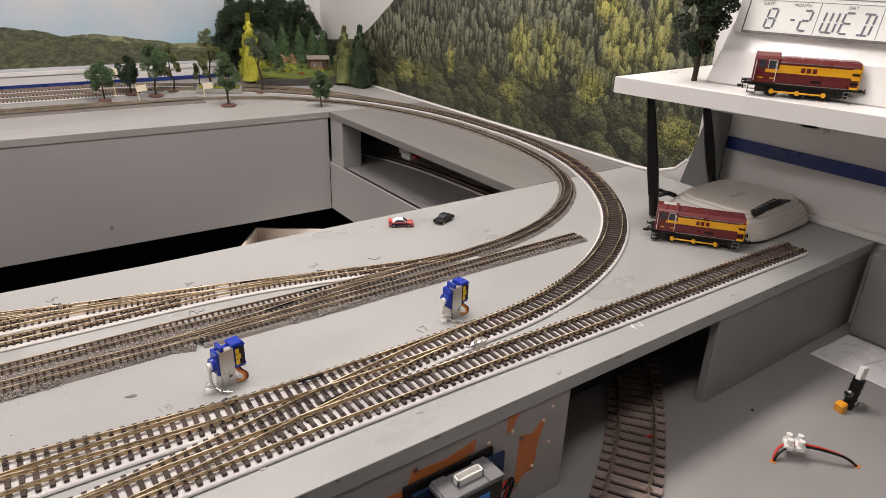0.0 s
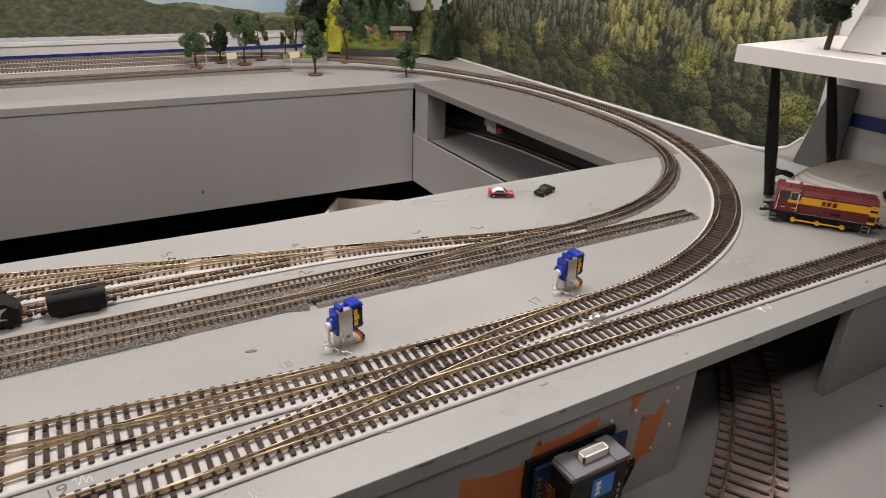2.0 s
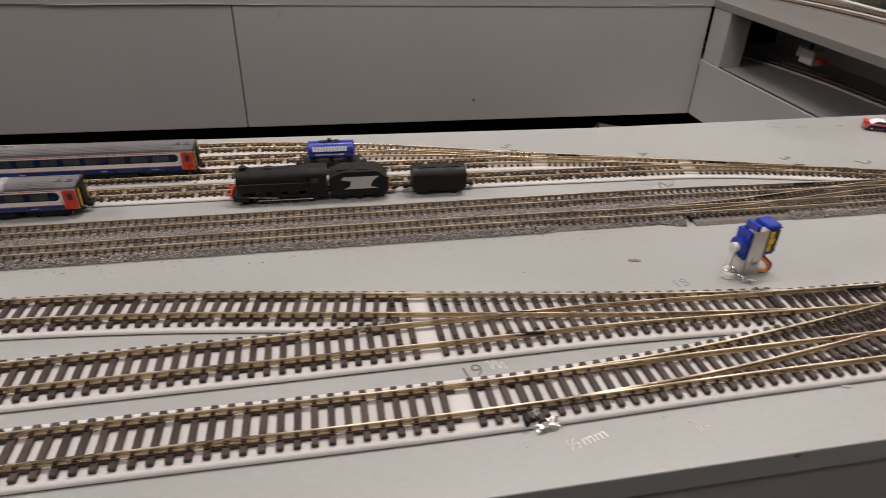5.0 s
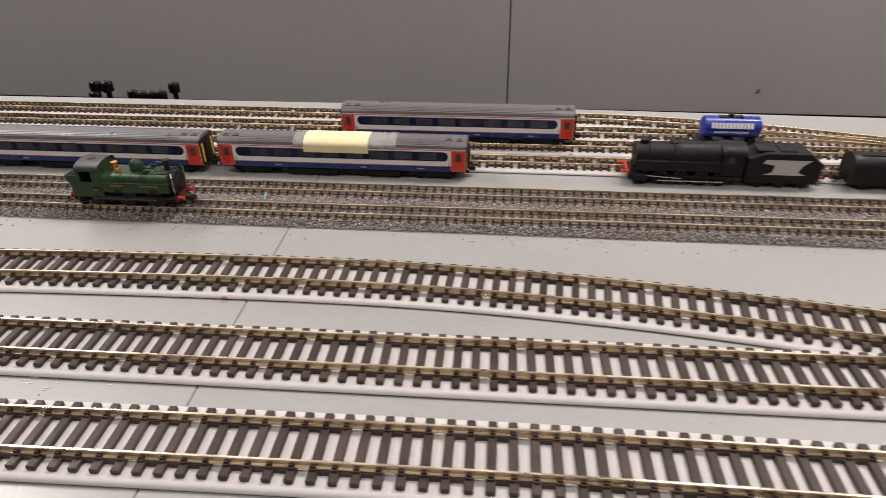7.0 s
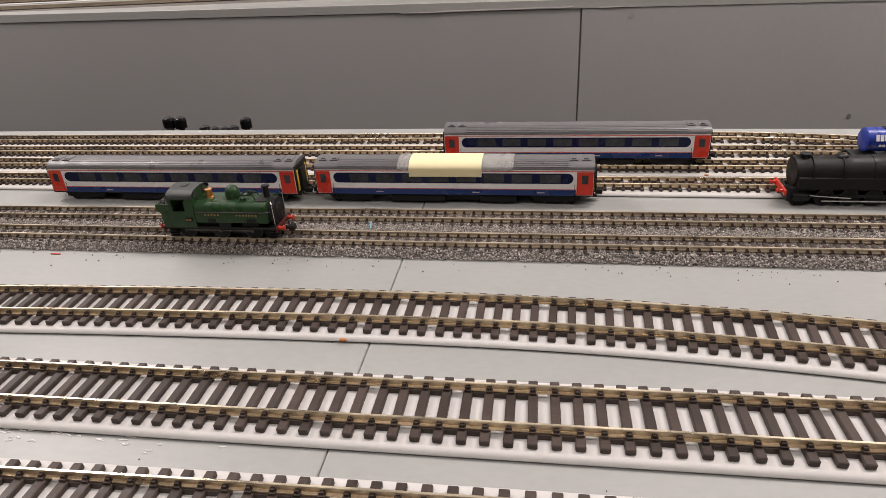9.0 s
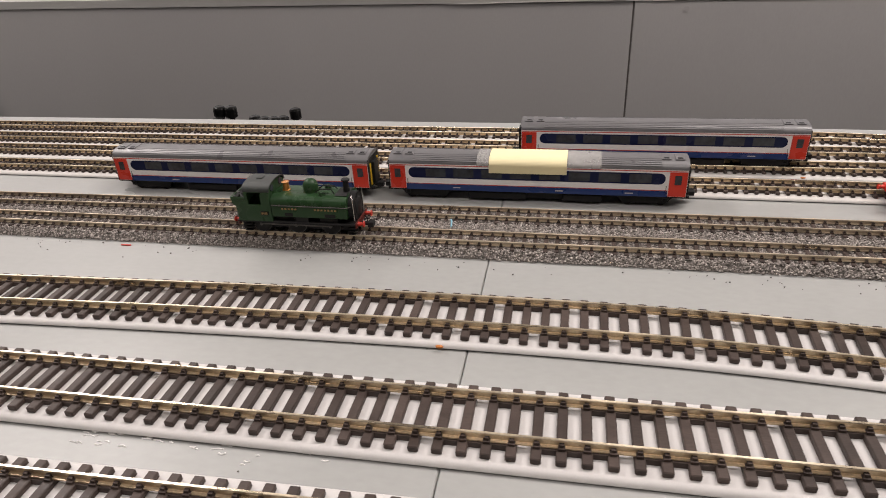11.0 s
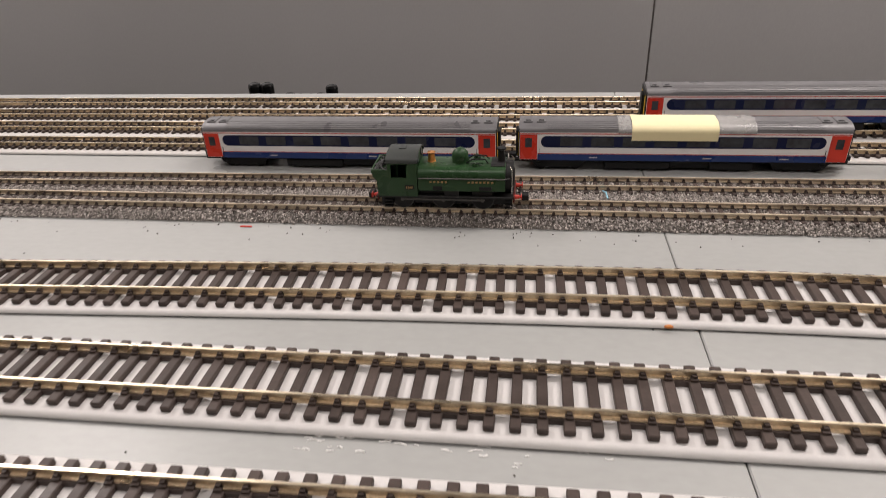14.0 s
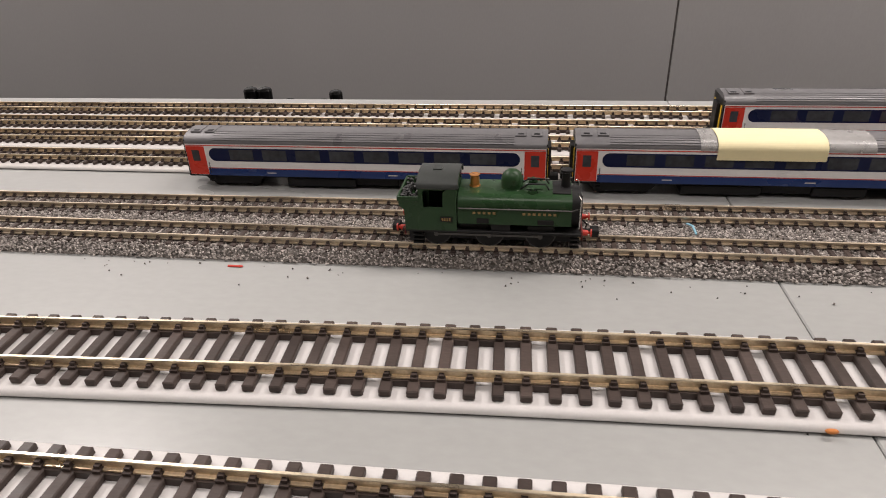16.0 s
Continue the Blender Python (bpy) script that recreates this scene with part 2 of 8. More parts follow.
def beside(pts, place, heading):
    """How far to the left of a place, square to its heading, another line passes; None if it does not."""
    c, s = math.cos(heading), math.sin(heading)
    last = None
    for p in pts:
        along, left = (p[0] - place[0]) * c + (p[1] - place[1]) * s, -(p[0] - place[0]) * s + (p[1] - place[1]) * c
        if last is not None and last[0] * along <= 0 and abs(last[0] - along) > 1e-9 and abs(left) < 0.06:
            return last[1] + (left - last[1]) * (-last[0]) / (along - last[0])
        last = (along, left)
    return None


# ---------------------------------------------------------------- the baseboards
T = 0.013


def slab(name, outline, z1, z0, mat, label, category="baseboard", bevel=0.0004):
    bm = bmesh.new()
    extrude(bm, outline, "z", z0, z1, bevel)
    return single(name, bm, mat, label, category, kind="structure")


slab("baseboard_near_west", [(-1.45, -0.13), (-0.00018, -0.13), (-0.00018, 0.2672), (-1.45, 0.291)], 0, -T, BOARD, "light grey painted plywood board under the main tracks")
slab("baseboard_near_east", [(0.00018, -0.13), (1.242, -0.13), (1.242, 0.2476), (0.5, 0.2476), (0.00018, 0.2672)], 0, -T, BOARD, "light grey painted plywood board under the main tracks")
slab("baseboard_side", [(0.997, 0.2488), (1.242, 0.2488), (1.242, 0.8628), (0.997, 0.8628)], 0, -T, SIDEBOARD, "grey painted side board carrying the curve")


def rise(x):
    """The far board is warped: its front edge lifts towards the west."""
    return 0.0125 * max(0.0, 0.90 - x)


bm = bmesh.new()
rows = []
for k in range(28):
    x = -1.45 + (1.242 + 1.45) * k / 27
    z = rise(x)
    rows.append([bm.verts.new(p) for p in ((x, 0.8644, z), (x, 0.864, z - 0.0004), (x, 0.864, z - T), (x, 1.42, -T), (x, 1.42, 0), (x, 1.05, 0), (x, 0.96, z * 0.42))])
for a, b in zip(rows, rows[1:]):
    for i in range(7):
        bm.faces.new((a[i], a[(i + 1) % 7], b[(i + 1) % 7], b[i]))
bm.faces.new(rows[0])
bm.faces.new(rows[-1][::-1])
bmesh.ops.recalc_face_normals(bm, faces=bm.faces[:])
single("baseboard_far", bm, FARBOARD, "grey painted far board with small trees, lifting at one end", "baseboard", kind="structure")
slab("baseboard_left", [(-1.45, 0.2922), (-1.07, 0.286), (-1.07, 0.8628), (-1.45, 0.8628)], 0, -T, BOARD, "grey painted board at the end of the well")
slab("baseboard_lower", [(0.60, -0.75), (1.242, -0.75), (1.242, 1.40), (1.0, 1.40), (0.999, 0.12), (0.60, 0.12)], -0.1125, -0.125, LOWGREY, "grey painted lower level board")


def panel(name, x0, x1, y0, y1, z0, z1, mat, label, bevel=0.001):
    bm = bmesh.new()
    box(bm, x0, x1, y0, y1, z0, z1, bevel)
    return single(name, bm, mat, label, "fascia panel", kind="structure")


for name, x0, x1, y0 in (("fascia_far_west", -1.07, 0.1222, 0.8660), ("fascia_far_east", 0.1248, 0.9955, 0.8650)):
    bm = bmesh.new()
    extrude(bm, [(x0, rise(x0) * 0.8 - 0.222), (x1, rise(x1) * 0.8 - 0.222), (x1, rise(x1) - T - 0.0006), (x0, rise(x0) - T - 0.0006)], "y", y0, 0.876, 0.0008)
    single(name, bm, FASCIA, "grey painted fascia panel below the far board", "fascia panel", kind="structure")
bm = bmesh.new()
extrude(bm, [(0.1215, -0.212), (0.1255, -0.212), (0.1255, rise(0.1255) - T - 0.001), (0.1215, rise(0.1215) - T - 0.001)], "y", 0.8672, 0.8756)
single("seam_filler", bm, SEAMGREY, "dark grubby filler in the seam between two panels", "filler", kind="structure")
panel("fascia_left", -1.08, -1.0702, 0.29, 0.8658, -0.222, 0.010, FASCIA, "grey painted panel closing the well")
panel("fascia_side_lower", 0.9965, 1.0065, 0.12, 0.866, -0.222, -0.1125, FASCIA, "grey painted panel below the tunnel opening")
panel("tunnel_post", 0.999, 1.044, 0.806, 0.862, -0.1125, -T - 0.0005, FASCIA, "grey painted post at the tunnel opening")
panel("fascia_front_west", -1.45, 0.728, -0.1285, -0.118, -0.125, -T - 0.0005, EDGE, "grey painted front panel with bare orange patches")
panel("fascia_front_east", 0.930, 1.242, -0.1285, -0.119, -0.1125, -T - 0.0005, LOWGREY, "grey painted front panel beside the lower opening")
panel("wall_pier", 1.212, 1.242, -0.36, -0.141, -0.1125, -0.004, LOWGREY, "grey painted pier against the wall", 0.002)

# the room
def wall(name, x0, x1, y0, y1, z0, z1, mat, label):
    bm = bmesh.new()
    box(bm, x0, x1, y0, y1, z0, z1)
    return single(name, bm, mat, label, "wall", kind="structure")


CEIL = paint("grey_ceiling_boards", (0.20, 0.19, 0.185), 0.8, vary=0.03, fine=200, coarse=3)
DARKWALL = paint("pale_wall_boards", (0.32, 0.30, 0.285), 0.7, vary=0.2, fine=100, coarse=4, bump=0.2)
FLOOR = paint("dark_carpet", (0.035, 0.033, 0.032), 0.95, vary=0.3, fine=300, coarse=5, bump=0.4, depth=0.002)
wall("wall_east", 1.25, 1.33, -1.9, 1.5, -0.95, 1.3, WALLWHITE, "off-white painted room wall")
wall("wall_north", -2.1, 1.25, 1.43, 1.5, -0.95, 1.3, WALLWHITE, "off-white painted room wall")
wall("wall_west", -2.18, -2.1, -1.9, 1.5, -0.95, 1.3, DARKWALL, "pale boarded room wall")
wall("wall_south", -2.1, 1.25, -1.9, -1.82, -0.95, 1.3, DARKWALL, "pale boarded room wall")
tagged(wall("ceiling", -2.18, 1.33, -1.9, 1.5, 1.3, 1.36, CEIL, "grey boarded ceiling"), category="ceiling")
tagged(wall("floor", -2.18, 1.33, -1.9, 1.5, -1.0, -0.95, FLOOR, "dark carpeted floor"), category="floor")
# added black sheets that stand for the deep shade under the boards
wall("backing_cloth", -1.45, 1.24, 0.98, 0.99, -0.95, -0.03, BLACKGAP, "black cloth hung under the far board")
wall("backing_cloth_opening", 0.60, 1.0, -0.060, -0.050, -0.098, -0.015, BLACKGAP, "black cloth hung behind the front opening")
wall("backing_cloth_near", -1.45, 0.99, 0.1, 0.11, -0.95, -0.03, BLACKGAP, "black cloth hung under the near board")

# ---------------------------------------------------------------- the tracks
OO = dict(gauge=0.0165, rail=(0.0028, 0.0010, 0.0021), sleeper=(0.0031, 0.0290, 0.0021), pitch=0.0071, foam=0.0028, foam_w=0.0342)
NFOAM = paint("greyed_foam_underlay", (0.52, 0.50, 0.475), 0.75, vary=0.10, fine=1500, coarse=60, bump=0.2, depth=0.0002)
NG = dict(gauge=0.0090, rail=(0.0021, 0.0008, 0.0016), sleeper=(0.0020, 0.0165, 0.0015), pitch=0.0050, foam=0.0020, foam_w=0.0240)


def sleeper_mesh(kind, webs=(), mat=SLEEPER):
    """One moulded sleeper with the chairs that grip both feet of each rail and, on the sides asked for, the web to the next sleeper."""
    bm = bmesh.new()
    w, ln, h = kind["sleeper"]
    rise, head, foot = kind["rail"]
    mid = (kind["gauge"] + head) / 2
    box(bm, -w / 2, w / 2, -ln / 2, ln / 2, 0, h, 0.0003)
    for s in (-1, 1):
        for q in (-1, 1):
            a, b = sorted((s * mid + q * head * 0.25, s * mid + q * (foot / 2 + w * 0.26)))
            box(bm, -w * 0.34, w * 0.34, a, b, h - 0.0001, h + rise * 0.30)
            a, b = sorted((s * mid + q * head * 0.2, s * mid + q * (foot / 2 + w * 0.06)))
            box(bm, -w * 0.22, w * 0.22, a, b, h + rise * 0.28, h + rise * 0.62)
        if s in webs:
            box(bm, w / 2 - 0.0001, kind["pitch"] - w / 2 + 0.0001, s * mid - foot * 0.78, s * mid + foot * 0.78, 0, h * 0.93)
    me = bpy.data.meshes.new("sleeper")
    bm.to_mesh(me)
    bm.free()
    me.materials.append(mat)
    return me


# the webs are cut under one rail and then the other, two sleepers further on
WEB_ORDER = ((1,), (-1, 1), (-1,), (-1, 1))
SLEEPERS = {"oo": [sleeper_mesh(OO, w) for w in WEB_ORDER], "n": [sleeper_mesh(NG, w) for w in WEB_ORDER]}
SLEEPER_OO, SLEEPER_N = sleeper_mesh(OO), sleeper_mesh(NG)


def rail_outline(kind, off):
    h, head, foot = kind["rail"]
    web = head * 0.4
    half = [(foot / 2, 0), (foot / 2, h * 0.16), (web / 2, h * 0.24), (web / 2, h * 0.64), (head / 2, h * 0.72), (head / 2, h * 0.93), (head * 0.36, h)]
    return [(off + u, w) for u, w in half] + [(off - u, w) for u, w in reversed(half)]


def cut(pts, keep):
    """The stretches of a line whose points pass the test."""
    runs, now = [], []
    for p in pts:
        if keep(p):
            now.append(p)
        else:
            if len(now) > 1:
                runs.append(now)
            now = []
    if len(now) > 1:
        runs.append(now)
    return runs


def track(kind, pts, label, base=None, foam=FOAM, rail_mat=RAIL, joins=(), yields=(), gaps=(), foam_top=None, group="tracks", lift=0.0, near=None, start=0.0, wrap=False, webs=True):
    """A length of track: rails, sleepers, and the foam strip under them. joins: lines that branch off, over which the sleepers
    reach; yields: lines whose sleepers carry this one near the branch; gaps: stretches of x without sleepers."""
    ob = thing("railway_track", label, "railway track", group)
    mesh = SLEEPER_OO if kind is OO else SLEEPER_N if kind is NG else SLEEPER_LOW
    webbed = SLEEPERS["oo"] if kind is OO else SLEEPERS["n"] if kind is NG else [SLEEPER_LOW]
    ln = kind["sleeper"][1]
    z = (kind["foam"] if base is None else base) + lift
    if foam is not None:
        fw, fh = kind["foam_w"] / 2, z - lift
        bm = bmesh.new()
        sweep(bm, [(p[0], p[1], lift) for p in pts], [(fw - fh * 0.55, 0.0), (fw - fh * 0.3, fh * 0.16), (fw + fh * 0.1, fh * 0.32), (fw, fh * 0.65), (fw - fh * 0.3, fh * 0.92), (fw - fh * 0.7, fh), (-fw + fh * 0.7, fh), (-fw + fh * 0.3, fh * 0.92), (-fw, fh * 0.65), (-fw - fh * 0.1, fh * 0.32), (-fw + fh * 0.3, fh * 0.16), (-fw + fh * 0.55, 0.0)])
        part("foam_underlay", bm, foam, ob, "soft foam strip", True)
        if foam_top is not None:
            for run in cut(pts, foam_top):
                bm = bmesh.new()
                if wrap:
                    sweep(bm, run, [(fw * 1.05, 0.0), (fw * 1.06, fh * 0.6), (fw * 0.92, fh + 0.0003), (-fw * 0.92, fh + 0.0003), (-fw * 1.06, fh * 0.6), (-fw * 1.05, 0.0)])
                else:
                    sweep(bm, run, [(fw * 0.86, fh - 0.001), (fw * 0.86, fh + 0.0003), (-fw * 0.78, fh + 0.0003), (-fw * 0.78, fh - 0.001)])
                part("painted_underlay", bm, FOAMGREY, ob, "grey paint over the foam")
    rest = []
    for count, (place, heading) in enumerate(stations(pts, kind["pitch"], start)):
        if any(a < place[0] < b for a, b in gaps):
            continue
        lo, hi, skip = -ln / 2, ln / 2, False
        for other in yields:
            d = beside(other, place, heading)
            if d is not None and abs(d) < ln * 0.98:
                skip = True
        if skip:
            continue
        for other in joins:
            d = beside(other, place, heading)
            if d is not None and abs(d) < ln * 0.98:
                lo, hi = min(lo, d - ln / 2), max(hi, d + ln / 2)
        mid, size = (lo + hi) / 2, (hi - lo) / ln
        wob = random.uniform(-0.012, 0.012)
        m = Matrix.Translation((place[0] - math.sin(heading) * mid, place[1] + math.cos(heading) * mid, z)) @ Matrix.Rotation(heading + wob, 4, "Z") @ Matrix.Diagonal((1, size, 1, 1))
        if near is None or near(place):
            s = new("sleeper", webbed[count % len(webbed)] if webs and size < 1.01 else mesh)
            s.parent = ob
            s.matrix_basis = m
        else:
            rest.append(m)
    if rest:
        bm = bmesh.new()
        w, l2, h2 = kind["sleeper"]
        for m in rest:
            box(bm, -w / 2, w / 2, -l2 / 2, l2 / 2, 0, h2, 0, m)
        tagged(part("sleeper_run", bm, SLEEPER, ob), kind="stuff")
    zr = z + kind["sleeper"][2]
    for side in (-1, 1):
        bm = bmesh.new()
        sweep(bm, [(p[0], p[1], zr) for p in pts], rail_outline(kind, side * (kind["gauge"] + kind["rail"][1]) / 2))
        rail = part("rail", bm, RAILSIDE if rail_mat is RAIL else rail_mat, ob)
        rail.data.materials.append(rail_mat)
        rail.data.materials.append(RAILDULL)
        n = len(rail_outline(kind, 0))
        for i in range((len(pts) - 1) * n):
            if rail_mat in (RAIL, RAILWORN) and pts[i // n][1] > 0.36:
                rail.data.polygons[i].material_index = 2
            elif i % n in (5, 6, 7):
                rail.data.polygons[i].material_index = 1
    return ob


# OO lines: two main roads, the branch between them, the crossover and the front siding
LINE_B = chain(straight((-1.4, -0.0358), (0.22, -0.0358)), smooth_line([(0.22, -0.0358), (0.31, -0.0352), (0.40, -0.0348), (0.50, -0.0385), (0.60, -0.0415), (0.70, -0.0410)]), arc(0.70, 0.429, 0.47, -90, -40),
               arc(0.579, 0.531, 0.628, -40, 0), straight((1.207, 0.531), (1.207, 0.60)), arc(0.497, 0.60, 0.71, 0, 90), straight((0.497, 1.31), (-1.4, 1.31)))
LINE_A = chain(straight((-1.4, 0.0125), (-0.26, 0.0125)), smooth_line([(-0.26, 0.0125), (-0.08, 0.0180), (0.06, 0.0180), (0.16, 0.0105), (0.25, -0.0025), (0.33, -0.0150), (0.42, -0.0285), (0.50, -0.0375)]))
LINE_C = chain(straight((-1.4, -0.0848), (-0.2, -0.0848)), smooth_line([(-0.2, -0.0848), (0.1, -0.0812), (0.3, -0.0825), (0.45, -0.0800), (0.62, -0.0800), (0.82, -0.0845), (1.129, -0.0900)]))
LINE_X = smooth_line([(0.34, -0.0820), (0.42, -0.0765), (0.50, -0.0660), (0.58, -0.0530), (0.64, -0.0450), (0.70, -0.0410)])
track(OO, LINE_B, "long OO gauge track with brown sleepers on white foam", joins=[LINE_A, LINE_X], gaps=[(0.2918, 0.2985)], near=lambda p: -0.45 < p[0] and p[1] < 0.75, foam_top=lambda p: p[1] > 0.13, wrap=True)
track(OO, LINE_A, "OO gauge track curving into the next road", yields=[LINE_B], gaps=[(0.2937, 0.3005)], base=0.0025, near=lambda p: -0.45 < p[0])
track(OO, LINE_C, "front OO gauge track ending in a siding", joins=[LINE_X], gaps=[(0.3032, 0.3098)], near=lambda p: -0.45 < p[0], foam_top=lambda p: p[0] > 0.56)
track(OO, LINE_X, "OO gauge crossover track between two roads", yields=[LINE_B, LINE_C], base=0.0023)

# N lines on foam and their ladder
def road(y):
    return lambda x: y - 0.018 * x


LINE_N4 = chain(straight((-1.4, 0.2592), (0.10, 0.2322)), smooth_line([(0.10, 0.2322), (0.20, 0.2300), (0.30, 0.2130), (0.427, 0.1790), (0.541, 0.1510), (0.684, 0.1130), (0.74, 0.1000), (0.80, 0.0935)]))
LINE_N3 = smooth_line([(-1.4, 0.2342), (0.0, 0.2090), (0.22, 0.2045), (0.33, 0.1980), (0.427, 0.1790)], 0.01)
LINE_N2 = smooth_line([(-1.4, 0.2092), (0.0, 0.1840), (0.34, 0.1770), (0.45, 0.1690), (0.541, 0.1510)], 0.01)
LINE_N1 = smooth_line([(-1.4, 0.1812), (0.0, 0.1560), (0.44, 0.1460), (0.56, 0.1390), (0.66, 0.1200)], 0.01)
nearN = lambda p: -0.42 < p[0] < 0.85
track(NG, LINE_N4, "N gauge track running into the ladder of points", joins=[LINE_N3, LINE_N2, LINE_N1], near=nearN, foam=NFOAM, gaps=[(0.420, 0.433), (0.537, 0.548)])
for line, word in ((LINE_N3, "third"), (LINE_N2, "second"), (LINE_N1, "first")):
    track(NG, line, "N gauge storage track on white foam", yields=[LINE_N4], base=0.0018, near=nearN, foam=NFOAM, gaps=[(0.29, 0.30)] if word == "third" else [(0.415, 0.424)] if word == "second" else [(0.53, 0.539)])

# N lines in ballast, the curve to the side board
LINE_P2 = chain(straight((-1.4, 0.1105), (0.0, 0.1065)), smooth_line([(0.0, 0.1065), (0.34, 0.1025), (0.50, 0.1005), (0.61, 0.0960), (0.70, 0.0930), (0.78, 0.0930)]),
                smooth_line([(0.78, 0.0930), (0.86, 0.1020), (0.94, 0.1260), (1.015, 0.1690), (1.075, 0.2250), (1.118, 0.2980), (1.145, 0.3850), (1.160, 0.4900), (1.162, 0.6200), (1.142, 0.7500), (1.095, 0.8800), (1.02, 0.985), (0.93, 1.060), (0.82, 1.102), (0.70, 1.113)]),
                straight((0.70, 1.113), (-1.4, 1.113)))
LINE_P1 = chain(straight((-1.4, 0.0995), (0.0, 0.0800)), smooth_line([(0.0, 0.0800), (0.34, 0.0775), (0.5, 0.0730), (0.7, 0.0690), (0.935, 0.0680)]))
LINE_PX = smooth_line([(0.47, 0.0745), (0.54, 0.0780), (0.60, 0.0840), (0.66, 0.0900), (0.73, 0.0930)])
track(NG, LINE_P2, "N gauge main track in grey ballast curving to the side board", foam=None, base=0.0025, joins=[LINE_PX], near=lambda p: p[1] < 0.45 and p[0] > -0.42, webs=False, rail_mat=RAILWORN)
track(NG, LINE_P1, "N gauge track in grey ballast ending in a siding", foam=None, base=0.0025, joins=[LINE_PX], near=lambda p: p[0] > -0.42, webs=False, rail_mat=RAILWORN)
track(NG, LINE_PX, "N gauge crossover in the ballasted tracks", foam=None, base=0.0023, yields=[LINE_P1, LINE_P2], rail_mat=RAILWORN)

# far board and lower level
track(OO, smooth_line([(1.164, 0.843), (1.113, 0.985), (1.064, 1.082), (0.985, 1.182), (0.882, 1.267), (0.762, 1.328), (0.62, 1.366), (0.5, 1.375), (-1.4, 1.375)]), "far OO gauge track by the wall", yields=[LINE_B], near=lambda p: False, foam=FOAMGREY, rail_mat=RAILDULL)
track(NG, smooth_line([(0.74, 1.112), (0.6, 1.132), (0.4, 1.145), (-1.4, 1.147)]), "far N gauge track in ballast", near=lambda p: False, foam=None, base=0.0025, rail_mat=RAILDULL)
track(OO, straight((-1.4, 1.250), (0.700, 1.250)), "far OO gauge siding ending among the small trees", near=lambda p: False, rail_mat=RAILDULL)
LOWKIND = dict(gauge=0.032, rail=(0.0034, 0.0016, 0.003), sleeper=(0.0078, 0.0560, 0.0026), pitch=0.0122, foam=0.0012, foam_w=0.0545)
SLEEPER_LOW = sleeper_mesh(LOWKIND, mat=paint("dusty_brown_sleeper", (0.23, 0.18, 0.158), 0.65, vary=0.35, fine=900, coarse=90, bump=0.4, depth=0.0003, piece=0.25))
LOWLINE = chain(straight((0.52, -0.40), (0.70, -0.2058)), arc(0.337, 0.53, 0.82, -63.7, -38))
track(LOWKIND, LOWLINE, "wide weathered track with broad sleepers on the lower board", rail_mat=RAILDARK, lift=-0.1125, foam=paint("dark_track_web", (0.014, 0.012, 0.011), 0.8, vary=0.3, fine=700, coarse=80, bump=0.4))
TUNNELLINE = chain(straight((1.166, 0.30), (1.161, 0.53)), smooth_line([(1.161, 0.53), (1.148, 0.70), (1.118, 0.84), (1.06, 0.97), (1.0, 1.06)]))
track(OO, TUNNELLINE, "OO gauge track inside the dark tunnel", rail_mat=RAILDARK, lift=-0.1125)

# ---------------------------------------------------------------- ballast
STONES = island("grey_ballast_stones", [(0.0, (0.10, 0.088, 0.079)), (0.3, (0.25, 0.225, 0.205)), (0.7, (0.37, 0.335, 0.305)), (1.0, (0.55, 0.505, 0.465))], 0.95, 900, 0.3)
BED = paint("grey_ballast_bed", (0.15, 0.134, 0.12), 0.9, vary=0.5, fine=1600, coarse=500, bump=1.0, depth=0.0008)


def stones(name, spots, size, label):
    """Many small broken stones in one mesh."""
    rng = np.random.default_rng(5)
    n = len(spots)
    base = np.array([(1, 0, 0), (-1, 0, 0), (0, 1, 0), (0, -1, 0), (0, 0, 1), (0, 0, -1)], float)
    tri = np.array([(0, 2, 4), (2, 1, 4), (1, 3, 4), (3, 0, 4), (2, 0, 5), (1, 2, 5), (3, 1, 5), (0, 3, 5)])
    turn = rng.normal(size=(n, 3, 3))
    turn, _ = np.linalg.qr(turn)
    scale = size * rng.uniform(0.45, 1.0, (n, 1, 1)) * rng.uniform(0.6, 1.2, (n, 6, 1))
    v = np.einsum("kj,nij->nki", base, turn) * scale + np.asarray(spots)[:, None, :]
    f = (tri[None] + 6 * np.arange(n)[:, None, None]).reshape(-1, 3)
    me = bpy.data.meshes.new(name)
    me.from_pydata(v.reshape(-1, 3).tolist(), [], f.tolist())
    me.materials.append(STONES)
    return tagged(new(name, me), label, "ballast", kind="stuff")


def ballast_strip(pts, lo, hi, per_metre, height, seed, bare=None):
    """Spots for stones over a strip along a line: full height in the middle, falling off at both edges."""
    rng = np.random.default_rng(seed)
    out = []
    for a, b in zip(pts, pts[1:]):
        d = Vector((b[0] - a[0], b[1] - a[1], 0))
        left = Vector((-d.y, d.x, 0)).normalized()
        for _ in range(rng.poisson(per_metre * d.length)):
            u, t = rng.uniform(lo, hi), rng.uniform()
            edge = min(u - lo, hi - u) / 0.005
            z = height * min(1.0, 0.25 + edge) + rng.normal() * 0.0002
            p = (a[0] + d.x * t + left.x * u, a[1] + d.y * t + left.y * u, z)
            if bare is None or not (bare[0] < p[0] < bare[1] and p[1] < bare[2]):
                out.append(p)
    return out


NEARBED = [(x, 0.0930 - 0.0115 * x - (0.006 if x > 0.5 else 0), 0.0) for x in [-1.4 + 0.02 * k for k in range(103)]]


